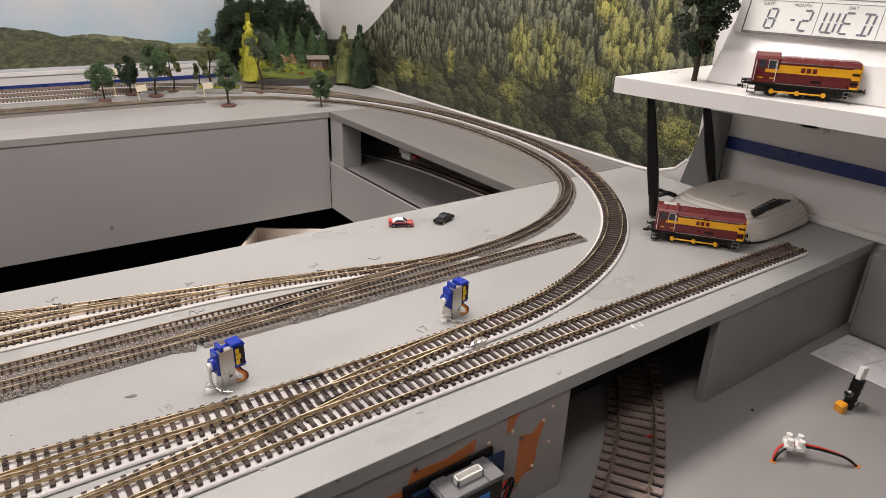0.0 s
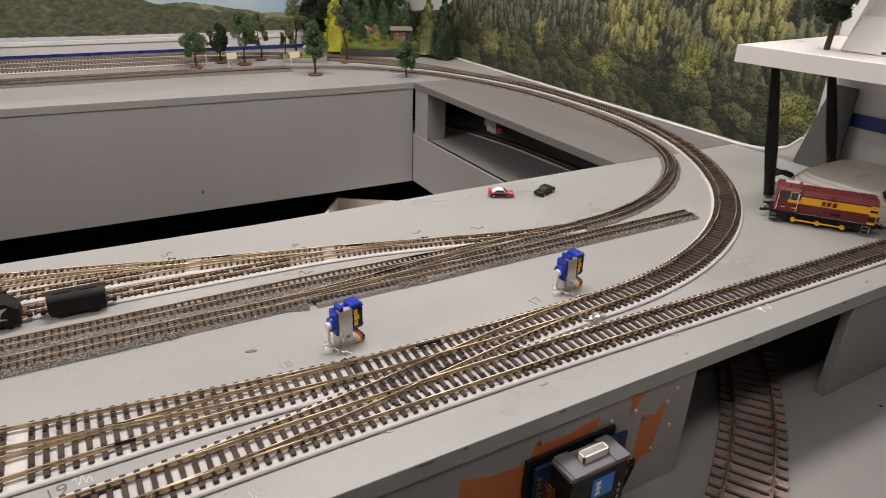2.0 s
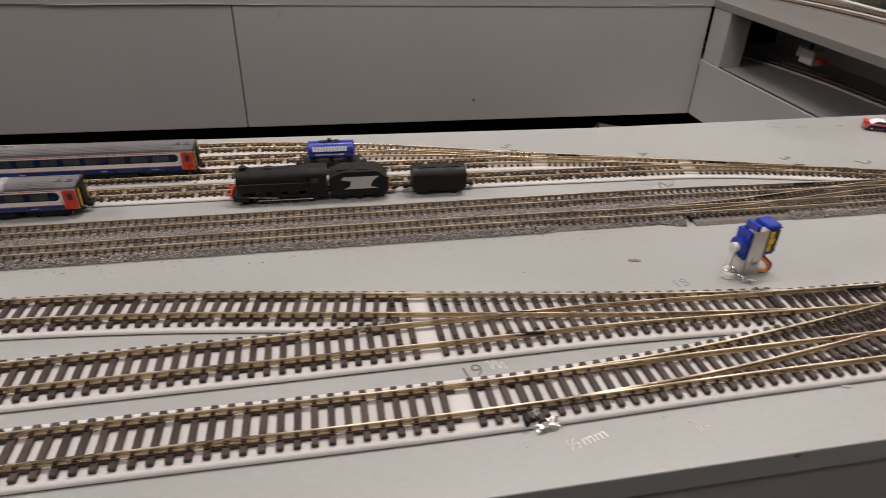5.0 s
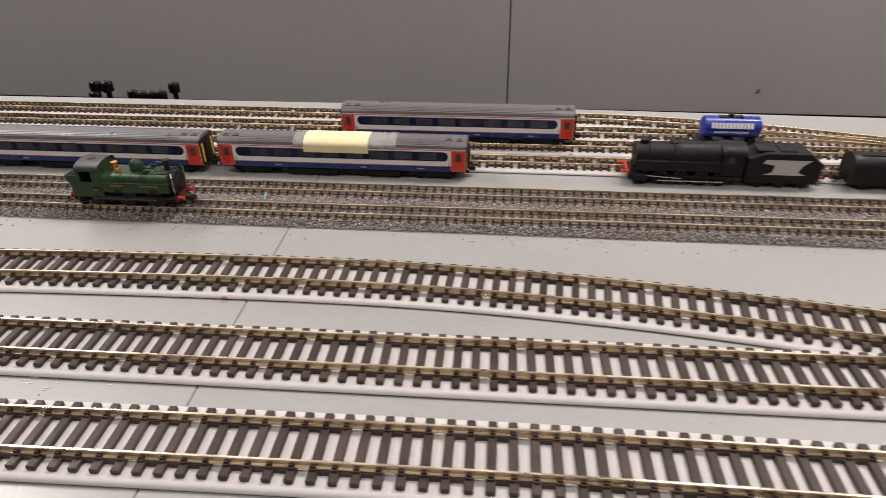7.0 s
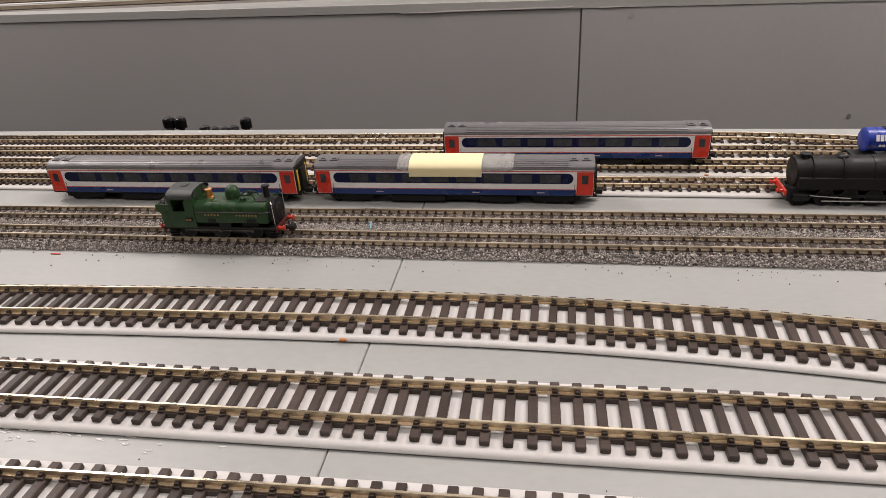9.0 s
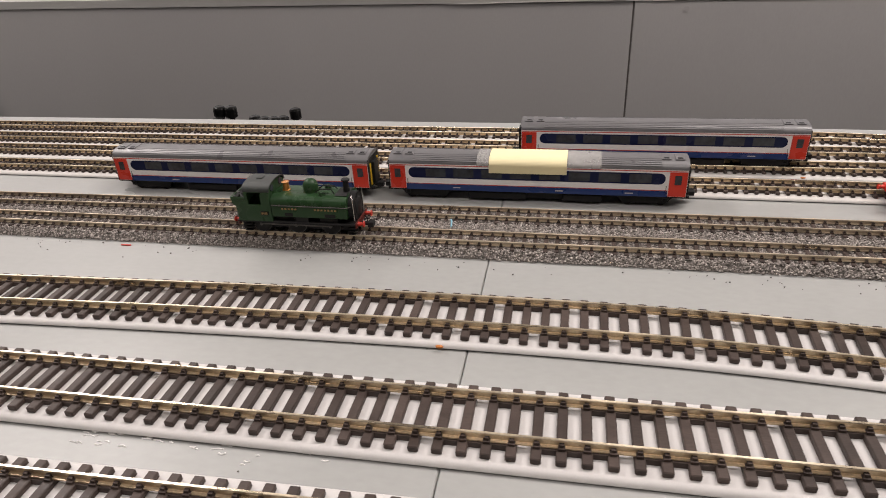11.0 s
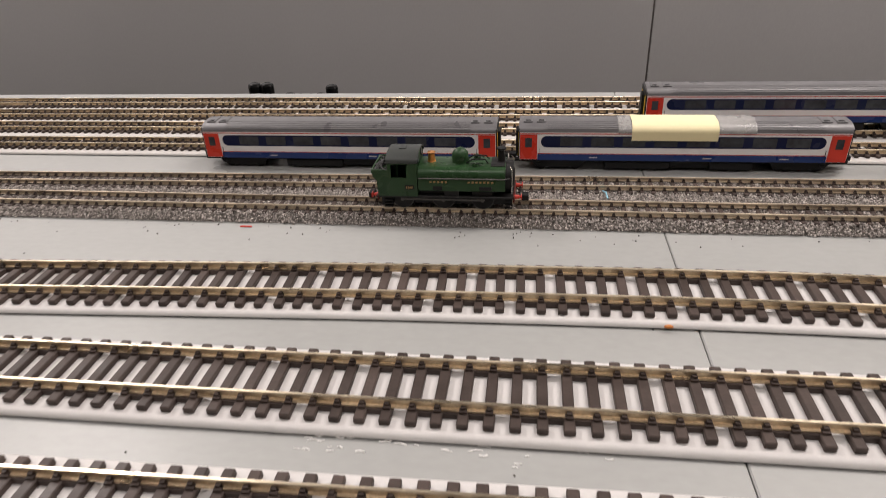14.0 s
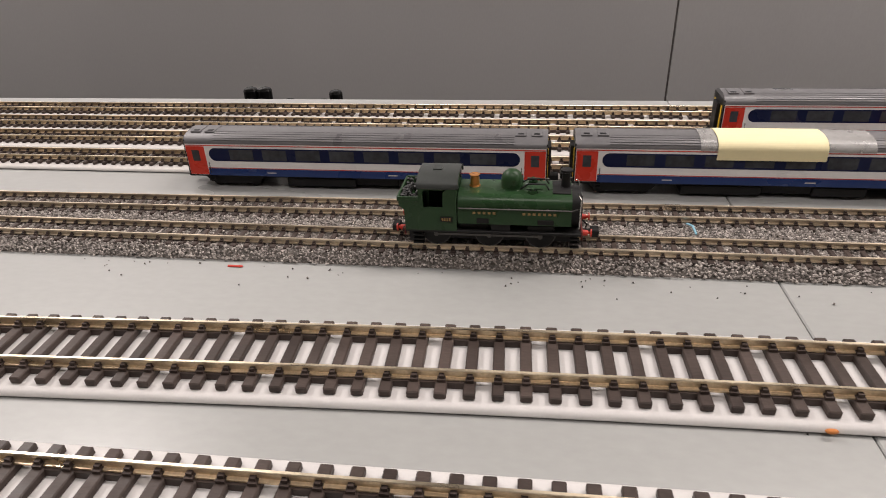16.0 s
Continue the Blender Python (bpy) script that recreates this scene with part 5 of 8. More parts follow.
    for k, mat in enumerate((LEADORANGE, LEADRED, paint("brown_wire", (0.09, 0.035, 0.015), 0.45))):
        bm = bmesh.new()
        dx = 0.0012 * k
        tube(bm, [tuple(q) for q in smooth_line([(0.0110 + dx, 0.0020, 0.0130), (0.0118 + dx, -0.0020, 0.0095), (0.0150 + dx, -0.0040, 0.0060), (0.0150 + dx, -0.0045, 0.0022), (0.0115 + dx, -0.0035, 0.0012), (0.0075 + dx, -0.0010, 0.0010)], 0.001)], 0.0009, 6)
        part("lead", bm, mat, e, "coloured servo lead", True)
    bm = bmesh.new()
    for x, y in ((-0.0055, -0.0090), (-0.0015, -0.0120)):
        cyl(bm, (x, y, 0), (x, y, 0.0022), 0.0016, 0.0013, 10)
        ball(bm, (x, y, 0.0026), 0.0011, 1, 1, 0.7, 8, 6)
    part("pivot_screw", bm, STEEL, e, "", True)
    return e


servo_motor(pose(0.4960, 0.0010, 0, 0, 0, 8), "blue servo on an aluminium bracket with an orange lead")
servo_motor(pose(0.6975, -0.0060, 0, 0, 0, 8), "blue servo on an aluminium bracket beside the curve")


# ---------------------------------------------------------------- toy cars
def toy_car(at, label, paint_mat, band=None):
    e = thing("toy_car", label, "toy car", "toy cars", at)
    L, w = 0.0300, 0.0060
    low = [(-L / 2, 0.0020), (L / 2, 0.0020), (L / 2, 0.0048), (L / 2 - 0.001, 0.0056), (0.0060, 0.0064), (-0.0100, 0.0066), (-L / 2 + 0.001, 0.0062), (-L / 2, 0.0050)]
    bm = bmesh.new()
    extrude(bm, low, "y", -w, w, 0.0004)
    body = part("body", bm, paint_mat, e, "", True)
    bm = bmesh.new()
    extrude(bm, [(-0.0105, 0.0064), (0.0068, 0.0062), (0.0022, 0.0096), (-0.0062, 0.0098)], "y", -w + 0.0009, w - 0.0009, 0.0003)
    part("cabin", bm, paint_mat if band is None else SIDEWHITE, e, "", True)
    for s in (-1, 1):
        bm = bmesh.new()
        y0, y1 = sorted((s * (w - 0.0009), s * (w - 0.0006)))
        extrude(bm, [(-0.0088, 0.0068), (0.0050, 0.0066), (0.0018, 0.0090), (-0.0056, 0.0092)], "y", y0, y1)
        part("side_window", bm, WINDOW, e)
        if band is not None:
            bm = bmesh.new()
            y0, y1 = sorted((s * w, s * (w + 0.0002)))
            extrude(bm, [(-0.0130, 0.0028), (0.0040, 0.0028), (0.0090, 0.0052), (-0.0110, 0.0056)], "y", y0, y1)
            part("side_stripe", bm, band, body)
    bm = bmesh.new()
    extrude(bm, [(0.0066, 0.0066), (0.0072, 0.0066), (0.0028, 0.0097), (0.0022, 0.0097)], "y", -w + 0.0014, w - 0.0014)
    part("windscreen", bm, WINDOW, e)
    for x in (-0.0090, 0.0088):
        for s in (-1, 1):
            bm = bmesh.new()
            cyl(bm, (x, s * (w - 0.0014), 0.0023), (x, s * (w + 0.0001), 0.0023), 0.0023, 0.0023, 16)
            wl = part("wheel", bm, BLACK, e, "", True)
            bm = bmesh.new()
            cyl(bm, (x, s * (w + 0.00005), 0.0023), (x, s * (w + 0.0003), 0.0023), 0.0012, 0.0010, 12)
            part("hub", bm, STEEL, wl)
    if band is not None:
        bm = bmesh.new()
        box(bm, -L / 2 - 0.0002, -L / 2 + 0.003, -w + 0.0004, w - 0.0004, 0.0068, 0.0084, 0.0002)
        part("rear_wing", bm, RED, e)
    return e


CARRED = paint("red_and_white_car", (0.52, 0.10, 0.09), 0.3, vary=0.1, fine=900, coarse=90, bump=0.02)
toy_car(pose(0.7775, 0.2085, 0, 0, 0, -27), "tiny red and white rally car parked on the board", CARRED, NAVY)
toy_car(pose(0.8310, 0.1945, 0, 0, 0, -160), "tiny glossy black car parked on the board", BLACK)


# ---------------------------------------------------------------- marks and scraps on the board
def mark(name, pts, r, mat, label, category="mark"):
    bm = bmesh.new()
    tube(bm, [(x, y, 0.00015) for x, y in pts], r, 5)
    return single(name, bm, mat, label, category, "marks on the board")


def scribble(x, y, size, mat, seed, label, r=0.0004):
    rng = random.Random(seed)
    pts = [(x + size * (k / 6 - 0.5), y + size * 0.45 * rng.uniform(-1, 1)) for k in range(7)]
    return mark("pen_mark", [p[:2] for p in smooth_line(pts, size / 10)], r, mat, label)


for i, (px, py) in enumerate(((0.703, 0.140), (0.511, 0.122))):
    scribble(px, py, 0.014, SCRAWL, i, "thin grey pen scribble beside the points")
for i, (px, py) in enumerate(((0.822, -0.104), (0.832, -0.1065), (0.785, -0.046), (0.405, -0.110), (0.327, -0.0565))):
    scribble(px, py, 0.015 if i < 3 else 0.010, CHALKGLINT, 20 + i, "white chalk scribble on the grey board", 0.0004 if i < 3 else 0.00018)
for i, (px, py) in enumerate(((0.601, -0.1035), (0.488, -0.097), (0.4365, 0.0235), (0.717, -0.1215), (0.96, -0.118), (0.728, -0.101), (0.674, -0.0925))):
    bm = bmesh.new()
    rng = random.Random(i)
    for k in range(4):
        bmesh.ops.create_icosphere(bm, subdivisions=1, radius=0.0011 + 0.0006 * rng.random(), matrix=pose(px + rng.uniform(-0.003, 0.003), py + rng.uniform(-0.0012, 0.0012), 0.0002) @ Matrix.Diagonal((1.6, 1, 0.35, 1)))
    single("filler_blob", bm, SCRAWL if i == 2 else EDGE, "dark fleck where a pin went through the board", "pin mark", "pin marks")
for i, (px, py, pz) in enumerate(((-0.010, 0.0008, 0.0026), (0.072, -0.0512, 0.0026), (0.152, 0.0030, 0.0030), (0.1565, 0.1445, 0.0018), (0.1585, 0.1700, 0.0022), (0.155, -0.0920, 0.0030))):
    bm = bmesh.new()
    bmesh.ops.create_icosphere(bm, subdivisions=2, radius=0.0012, matrix=pose(px, py, pz - 0.0006) @ Matrix.Diagonal((1.3, 0.6, 0.55, 1)))
    single("rust_spot", bm, RUST, "small orange spot on the edge of the foam", "spot", "orange spots", smooth=True)
bm = bmesh.new()
box(bm, -0.184, -0.1785, 0.0658, 0.0667, 0.0, 0.0006, 0.0002)
single("red_scrap", bm, BUFFERRED, "scrap of red plastic beside the ballast", "scrap")
bm = bmesh.new()
tube(bm, [(-0.0225, 0.1000, 0.0040), (-0.0215, 0.0960, 0.0052), (-0.0210, 0.0915, 0.0042)], 0.0004, 6)
single("blue_scrap", bm, paint("pale_blue_plastic", (0.25, 0.5, 0.62), 0.4), "scrap of pale blue wire on the ballast", "scrap")
# white flecks painted as the lamp's gloss glints between the front tracks
rng = random.Random(12)
for k in range(26):
    x, y, ln = -0.118 + 0.085 * rng.random(), -0.0595 + 0.0075 * rng.random(), rng.uniform(0.0010, 0.0042)
    mark("scuff_mark", [(x, y), (x + ln * 0.5, y + ln * 0.18 * rng.uniform(-1, 1)), (x + ln, y + ln * 0.25 * rng.uniform(-1, 1))], rng.uniform(0.00012, 0.00028), CHALKGLINT, "short white scuff scraped into the grey paint", "scuff")
# loose crumbs that have fallen from the ballast and the trees
rng = np.random.default_rng(31)
fallen = [(x, 0.0655 - 0.0105 * x - abs(rng.normal()) * 0.006, 0.0004) for x in rng.uniform(-0.42, 0.44, 130)]
fallen += [(x, y, 0.0003) for x, y in zip(rng.uniform(-0.40, 0.9, 60), rng.uniform(-0.12, 0.06, 60))]
stones("crumbs", fallen, 0.00048, "dark crumbs of ballast lying on the grey board").data.materials[0] = island("dark_crumbs", [(0.0, (0.03, 0.026, 0.022)), (1.0, (0.16, 0.14, 0.12))], 0.9, 900, 0.3)
# crumpled metal foil by the crossover
def crumple(name, x, y, size, label, category, seed):
    bm = bmesh.new()
    bmesh.ops.create_icosphere(bm, subdivisions=3, radius=1.0)
    for v in bm.verts:
        k = 1 + 0.5 * noise.noise(v.co * 1.7 + Vector((seed, 0, 0))) + 0.35 * noise.noise(v.co * 4.0 + Vector((0, seed, 0)))
        v.co = Vector((v.co.x * size[0] * k, v.co.y * size[1] * k, max(-0.25, v.co.z) * size[2] * k + size[2] * 0.3))
    bmesh.ops.transform(bm, matrix=pose(x, y, 0.0, 0, 0, 12), verts=bm.verts)
    return single(name, bm, STEEL, label, category)


crumple("foil_scrap", 0.6885, -0.0565, (0.0115, 0.0042, 0.0042), "crumpled scrap of silver foil between the tracks", "foil", 3.1)
crumple("solder_blob", 0.3400, -0.0985, (0.0065, 0.0030, 0.0028), "blob of solder and wire beside the points", "solder", 7.7)


# ---------------------------------------------------------------- points: tie bars, dark blades and frogs
def tie_bar(x, y, turn, size, label):
    """The moulded sliding bar of a set of points, with its end blocks and pin."""
    e = thing("tie_bar", label, "point tie bar", "tie bars", pose(x, y, 0, 0, 0, turn))
    w = 0.0145 * size
    bm = bmesh.new()
    box(bm, -0.0016 * size, 0.0016 * size, -w, w, 0.0030 * size, 0.0052 * size, 0.0003)
    part("bar", bm, DULLBLACK, e)
    for k in (-1, 1):
        bm = bmesh.new()
        box(bm, -0.0050 * size + 0.0002, -0.0022 * size, k * w * 0.88 - 0.0030 * size, k * w * 0.88 + 0.0030 * size, 0.0002, 0.0058 * size, 0.0004)
        part("end_block", bm, DULLBLACK, e)
        bm = bmesh.new()
        box(bm, 0.0022 * size, 0.0060 * size, k * w * 0.92 - 0.0024 * size, k * w * 0.92 + 0.0024 * size, 0.0002, 0.0054 * size, 0.0004)
        part("end_block", bm, SLEEPER, e)
    bm = bmesh.new()
    cyl(bm, (0, -w * 0.9, 0.005 * size), (0, -w * 0.9, 0.0092 * size), 0.0007, 0.0007, 8)
    part("pin", bm, STEEL, e)
    return e


for x, y, turn, size in ((0.333, -0.0850, 1, 0.9), (0.4935, -0.0345, -3, 0.85), (0.702, -0.0390, 2, 0.85), (0.408, 0.1880, -14, 0.62), (0.523, 0.1580, -13, 0.62), (0.636, 0.1300, -13, 0.62), (0.690, 0.0900, 0, 0.62), (0.502, 0.0740, 0, 0.62)):
    tie_bar(x, y, turn, size, "black sliding tie bar between the point blades")
for x0, y0, x1, y1, top in ((0.338, -0.0245, 0.357, -0.0275, 0.0079), (0.335, -0.0430, 0.356, -0.0440, 0.0079), (0.540, -0.0335, 0.560, -0.0345, 0.0079), (0.543, -0.0660, 0.561, -0.0635, 0.0077), (0.560, 0.1505, 0.576, 0.1463, 0.0056), (0.442, 0.1797, 0.458, 0.1758, 0.0056), (0.560, 0.0845, 0.588, 0.0873, 0.0059), (0.604, 0.1010, 0.622, 0.1000, 0.0061)):
    bm = bmesh.new()
    ln = math.dist((x0, y0), (x1, y1))
    box(bm, 0, ln, -0.0006, 0.0006, top - 0.0019, top - 0.0002, 0.0002, pose(x0, y0, 0, 0, 0, math.degrees(math.atan2(y1 - y0, x1 - x0))))
    single("point_frog", bm, DULLBLACK, "black plastic frog of a set of points", "point frog", "point frogs")


# numbers and strokes written on the board
def written(text, x, y, size, turn, mat):
    cu = bpy.data.curves.new("pen_number", "FONT")
    cu.body, cu.size, cu.extrude, cu.offset = text, size, 0.00008, -0.012 * size
    ob = new("pen_number", cu)
    bpy.context.view_layer.update()
    me = bpy.data.meshes.new_from_object(ob.evaluated_get(bpy.context.evaluated_depsgraph_get()))
    bpy.data.objects.remove(ob)
    me.materials.clear()
    me.materials.append(mat)
    ob = new("pen_number", me)
    ob.matrix_world = pose(x, y, 0.00012, 0, 0, turn)
    return tagged(ob, "number " + text + " written by hand on the board", "written number", "numbers on the board")


FAINT = paint("faint_pencil_grey", (0.27, 0.265, 0.255), 0.8, vary=0.15, fine=2000, coarse=300, bump=0.0)
for text, x, y, size, turn, mat in (("5", 0.402, 0.214, 0.015, -60, SCRAWL), ("4", 0.514, 0.183, 0.015, -60, SCRAWL), ("3", 0.634, 0.160, 0.015, -70, SCRAWL), ("18", 0.449, -0.0085, 0.011, 8, FAINT), ("17", 0.659, -0.0165, 0.013, 15, SCRAWL), ("19", 0.3095, -0.0645, 0.012, 12, INKGREY), ("½mm", 0.3445, -0.1135, 0.0085, 14, CHALKGLINT)):
    written(text, x, y, size, turn, mat)
# dark chips along the front edge, pale smears by the joint
for x, wd in ((0.497, 0.014), (0.524, 0.004), (0.597, 0.006), (0.779, 0.010), (0.905, 0.005), (1.02, 0.009), (0.44, 0.004)):
    bm = bmesh.new()
    extrude(bm, [(x - wd / 2, -0.0020), (x - wd * 0.2, -0.0008), (x + wd / 2, -0.0014), (x + wd * 0.3, -0.0030), (x - wd * 0.3, -0.0028)], "y", -0.13025, -0.1299)
    single("paint_chip", bm, SCRAWL, "small chip in the paint of the board edge", "paint chip", "paint chips")


# peeled strips along the far edge
for k, (x, ln) in enumerate(((0.835, 0.035), (0.905, 0.070), (-0.16, 0.272), (0.150, 0.05))):
    rng = random.Random(70 + k)
    n = 10
    deep = -0.0098 if x > 0.5 else rise(x + ln / 2) - 0.0122
    low = [(x + ln * i / n, deep - 0.0010 * rng.random()) for i in range(n + 1)]
    high = [(x + ln * i / n, deep + 0.0002 + 0.0012 * rng.random()) for i in range(n, -1, -1)]
    bm = bmesh.new()
    extrude(bm, low + high, "y", 0.8634, 0.8641)
    single("peeled_strip", bm, PALEGREY, "pale strip where paint has peeled from the board edge", "paint wear", "peeled strips")

# ---------------------------------------------------------------- printed backdrops
m_, n_, l_, b_ = material("printed_sky")
geo = n_.new("ShaderNodeNewGeometry")
sep = n_.new("ShaderNodeSeparateXYZ")
l_.new(geo.outputs["Position"], sep.inputs[0])
mr = n_.new("ShaderNodeMapRange")
mr.inputs["From Min"].default_value, mr.inputs["From Max"].default_value = 0.08, 0.24
l_.new(sep.outputs["Z"], mr.inputs["Value"])
cl = n_.new("ShaderNodeTexNoise")
cl.inputs["Scale"].default_value, cl.inputs["Detail"].default_value = 5, 6
l_.new(geo.outputs["Position"], cl.inputs["Vector"])
ad = n_.new("ShaderNodeMath")
ad.operation = "MULTIPLY_ADD"
ad.inputs[1].default_value, ad.inputs[2].default_value = 1.8, -0.75
l_.new(cl.outputs["Fac"], ad.inputs[0])
sm = n_.new("ShaderNodeMath")
sm.operation = "ADD"
sm.use_clamp = True
l_.new(ad.outputs[0], sm.inputs[0])
l_.new(mr.outputs[0], sm.inputs[1])
rp = n_.new("ShaderNodeValToRGB")
rp.color_ramp.elements[0].color, rp.color_ramp.elements[1].color = (0.31, 0.52, 0.66, 1), (0.60, 0.61, 0.63, 1)
l_.new(sm.outputs[0], rp.inputs[0])
l_.new(rp.outputs[0], b_.inputs["Base Color"])
b_.inputs["Roughness"].default_value = 0.5
SKY = m_

MEADOW = paint("printed_meadow", (0.27, 0.275, 0.16), 0.55, vary=0.15, fine=300, coarse=20, bump=0)
LAKE = paint("printed_lake", (0.55, 0.56, 0.6), 0.5, vary=0.08, fine=60, coarse=8, bump=0, spread=(0.15, 1, 1))


class Sheet:
    """Flat printed shapes on a wall sheet, joined in one mesh for each ink, laid a hair above one another."""

    def __init__(self, to, step=2.5e-8, gap=2.5e-7):
        self.to, self.lists, self.level, self.step, self.gap = to, {}, 0.0, step, gap

    def shape(self, ink, pts):
        self.level += self.step
        v, f = self.lists.setdefault(ink.name, ([], []))
        f.append(list(range(len(v), len(v) + len(pts))))
        v.extend(self.to(a, b, self.level) for a, b in pts)

    def over(self):
        self.level += self.gap

    def finish(self, parent):
        for ink, (v, f) in self.lists.items():
            me = bpy.data.meshes.new("printed_ink")
            me.from_pydata(v, [], f)
            me.materials.append(bpy.data.materials[ink])
            ob = new("printed_ink", me)
            ob.parent = parent


# forest sheet on the side wall: u runs along y
forest = thing("forest_backdrop", "printed photograph of a wooded hillside fixed to the wall", "backdrop", kind="structure")
def forest_print():
    """The ink of the photograph: ranks of conifers above, broad crowns at the foot, lit trees standing out where the sun caught them."""
    m, n, l, bsdf = material("printed_forest_photograph")

    def put(sock, value):
        if isinstance(value, (int, float)):
            sock.default_value = value
        else:
            l.new(value, sock)

    def calc(op, a, b=0.0, c=0.0, clamp=False):
        q = n.new("ShaderNodeMath")
        q.operation, q.use_clamp = op, clamp
        for sock, value in zip(q.inputs, (a, b, c)):
            put(sock, value)
        return q.outputs[0]

    def total(*terms):
        out = terms[0]
        for t in terms[1:]:
            out = calc("ADD", out, t)
        return out

    def scaled(value, lo, hi, to0, to1):
        q = n.new("ShaderNodeMapRange")
        for sock, v in zip(q.inputs, (value, lo, hi, to0, to1)):
            put(sock, v)
        return q.outputs[0]

    def pair(u, v):
        q = n.new("ShaderNodeCombineXYZ")
        put(q.inputs[0], u)
        put(q.inputs[1], v)
        return q.outputs[0]

    def grain(vector, scale, detail):
        q = n.new("ShaderNodeTexNoise")
        q.inputs["Scale"].default_value, q.inputs["Detail"].default_value, q.inputs["Roughness"].default_value = scale, detail, 0.65
        l.new(vector, q.inputs["Vector"])
        return calc("SUBTRACT", q.outputs["Fac"], 0.5)

    def cells(u, v, wide, tall, shift):
        """Scattered crowns: how far a place is to the side of and above its crown's centre, and a number for each crown."""
        q = n.new("ShaderNodeTexVoronoi")
        q.voronoi_dimensions = "2D"
        q.inputs["Scale"].default_value, q.inputs["Randomness"].default_value = 1.0, 0.95
        uu, vv = calc("ADD", calc("DIVIDE", u, wide), shift), calc("ADD", calc("DIVIDE", v, tall), shift * 0.7)
        l.new(pair(uu, vv), q.inputs["Vector"])
        mid = n.new("ShaderNodeSeparateXYZ")
        l.new(q.outputs["Position"], mid.inputs[0])
        rand = n.new("ShaderNodeSeparateColor")
        l.new(q.outputs["Color"], rand.inputs[0])
        return calc("SUBTRACT", uu, mid.outputs[0]), calc("SUBTRACT", vv, mid.outputs[1]), rand.outputs[0]

    def mixed(fac, a, b):
        q = n.new("ShaderNodeMix")
        q.data_type = "RGBA"
        put(q.inputs[0], fac)
        for sock, c in ((q.inputs[6], a), (q.inputs[7], b)):
            if isinstance(c, tuple):
                sock.default_value = (*c, 1)
            else:
                l.new(c, sock)
        return q.outputs[2]

    geo = n.new("ShaderNodeNewGeometry")
    sep = n.new("ShaderNodeSeparateXYZ")
    l.new(geo.outputs["Position"], sep.inputs[0])
    y, z = sep.outputs["Y"], sep.outputs["Z"]
    flat = pair(y, z)
    tall = pair(y, calc("MULTIPLY", z, 0.45))
    drift, mid_grain = grain(flat, 11.0, 3), grain(flat, 60.0, 3)
    leaf, needle = grain(flat, 300.0, 6), grain(tall, 420.0, 6)
    # crowns lean and differ, so the cells are looked up at a place that wanders
    yw = total(y, calc("MULTIPLY", mid_grain, 0.012), calc("MULTIPLY", leaf, 0.0050))
    zw = total(z, calc("MULTIPLY", drift, 0.02), calc("MULTIPLY", leaf, 0.0045))

    # conifers: two ranks of spires, light at the tip and dark at the flanks
    ranks = []
    for wide, high, shift in ((0.0105, 0.031, 0.0), (0.0150, 0.043, 5.3)):
        u, v, r = cells(yw, zw, wide, high, shift)
        ranks.append(total(calc("MULTIPLY", v, 0.80), calc("MULTIPLY", calc("ABSOLUTE", u), -1.0), calc("MULTIPLY", u, -0.25), calc("MULTIPLY", r, 0.40)))
    spires = total(calc("MAXIMUM", ranks[0], calc("SUBTRACT", ranks[1], 0.04)), calc("MULTIPLY", needle, 2.5), calc("MULTIPLY", mid_grain, 0.9), 0.04)
    # broad-leaved crowns: large domes made of small ones
    u1, v1, r1 = cells(yw, zw, 0.040, 0.034, 2.1)
    u2, v2, r2 = cells(yw, zw, 0.0125, 0.0105, 7.7)
    u3, v3, r3 = cells(yw, zw, 0.0050, 0.0042, 3.3)
    domes = total(calc("MULTIPLY", v1, 0.42), calc("MULTIPLY", u1, -0.18), calc("MULTIPLY", v2, 0.36), calc("MULTIPLY", u2, -0.12), calc("MULTIPLY", v3, 0.14), calc("MULTIPLY", r1, 0.34), calc("MULTIPLY", r2, 0.22), calc("MULTIPLY", r3, 0.12), calc("MULTIPLY", leaf, 3.6), calc("MULTIPLY", mid_grain, 1.4), -0.12)
    # where the wood changes from conifers to broad crowns, and where trees stand in the sun
    edge = total(z, calc("MULTIPLY", mid_grain, 0.09), calc("MULTIPLY", drift, 0.10), calc("MULTIPLY", calc("ABSOLUTE", calc("SUBTRACT", y, 0.70)), 0.03))
    broad = scaled(edge, 0.100, 0.118, 1.0, 0.0)
    lit = None
    for cy, cz, ry, rz, gain in LIT_TREES:
        du = calc("DIVIDE", calc("ADD", calc("SUBTRACT", y, cy), calc("MULTIPLY", mid_grain, ry * 0.9)), ry)
        dv = calc("DIVIDE", calc("ADD", calc("SUBTRACT", z, cz), calc("MULTIPLY", mid_grain, rz * 0.5)), rz)
        near = calc("SUBTRACT", 1.0, calc("ADD", calc("MULTIPLY", du, du), calc("MULTIPLY", dv, dv)))
        near = calc("MULTIPLY", scaled(total(near, calc("MULTIPLY", leaf, 2.4), calc("MULTIPLY", mid_grain, 1.2)), 0.0, 0.8, 0.0, 1.0), gain)
        lit = near if lit is None else calc("MAXIMUM", lit, near)
    tone = n.new("ShaderNodeMix")
    put(tone.inputs[0], broad)
    put(tone.inputs[2], spires)
    put(tone.inputs[3], domes)
    tone = total(tone.outputs[0], calc("MULTIPLY", drift, 0.7), calc("MULTIPLY", lit, 0.24))
    tone = scaled(tone, -0.30, 0.80, 0.0, 1.0)
    curve = calc("POWER", calc("MAXIMUM", tone, 0.0), 1.5)
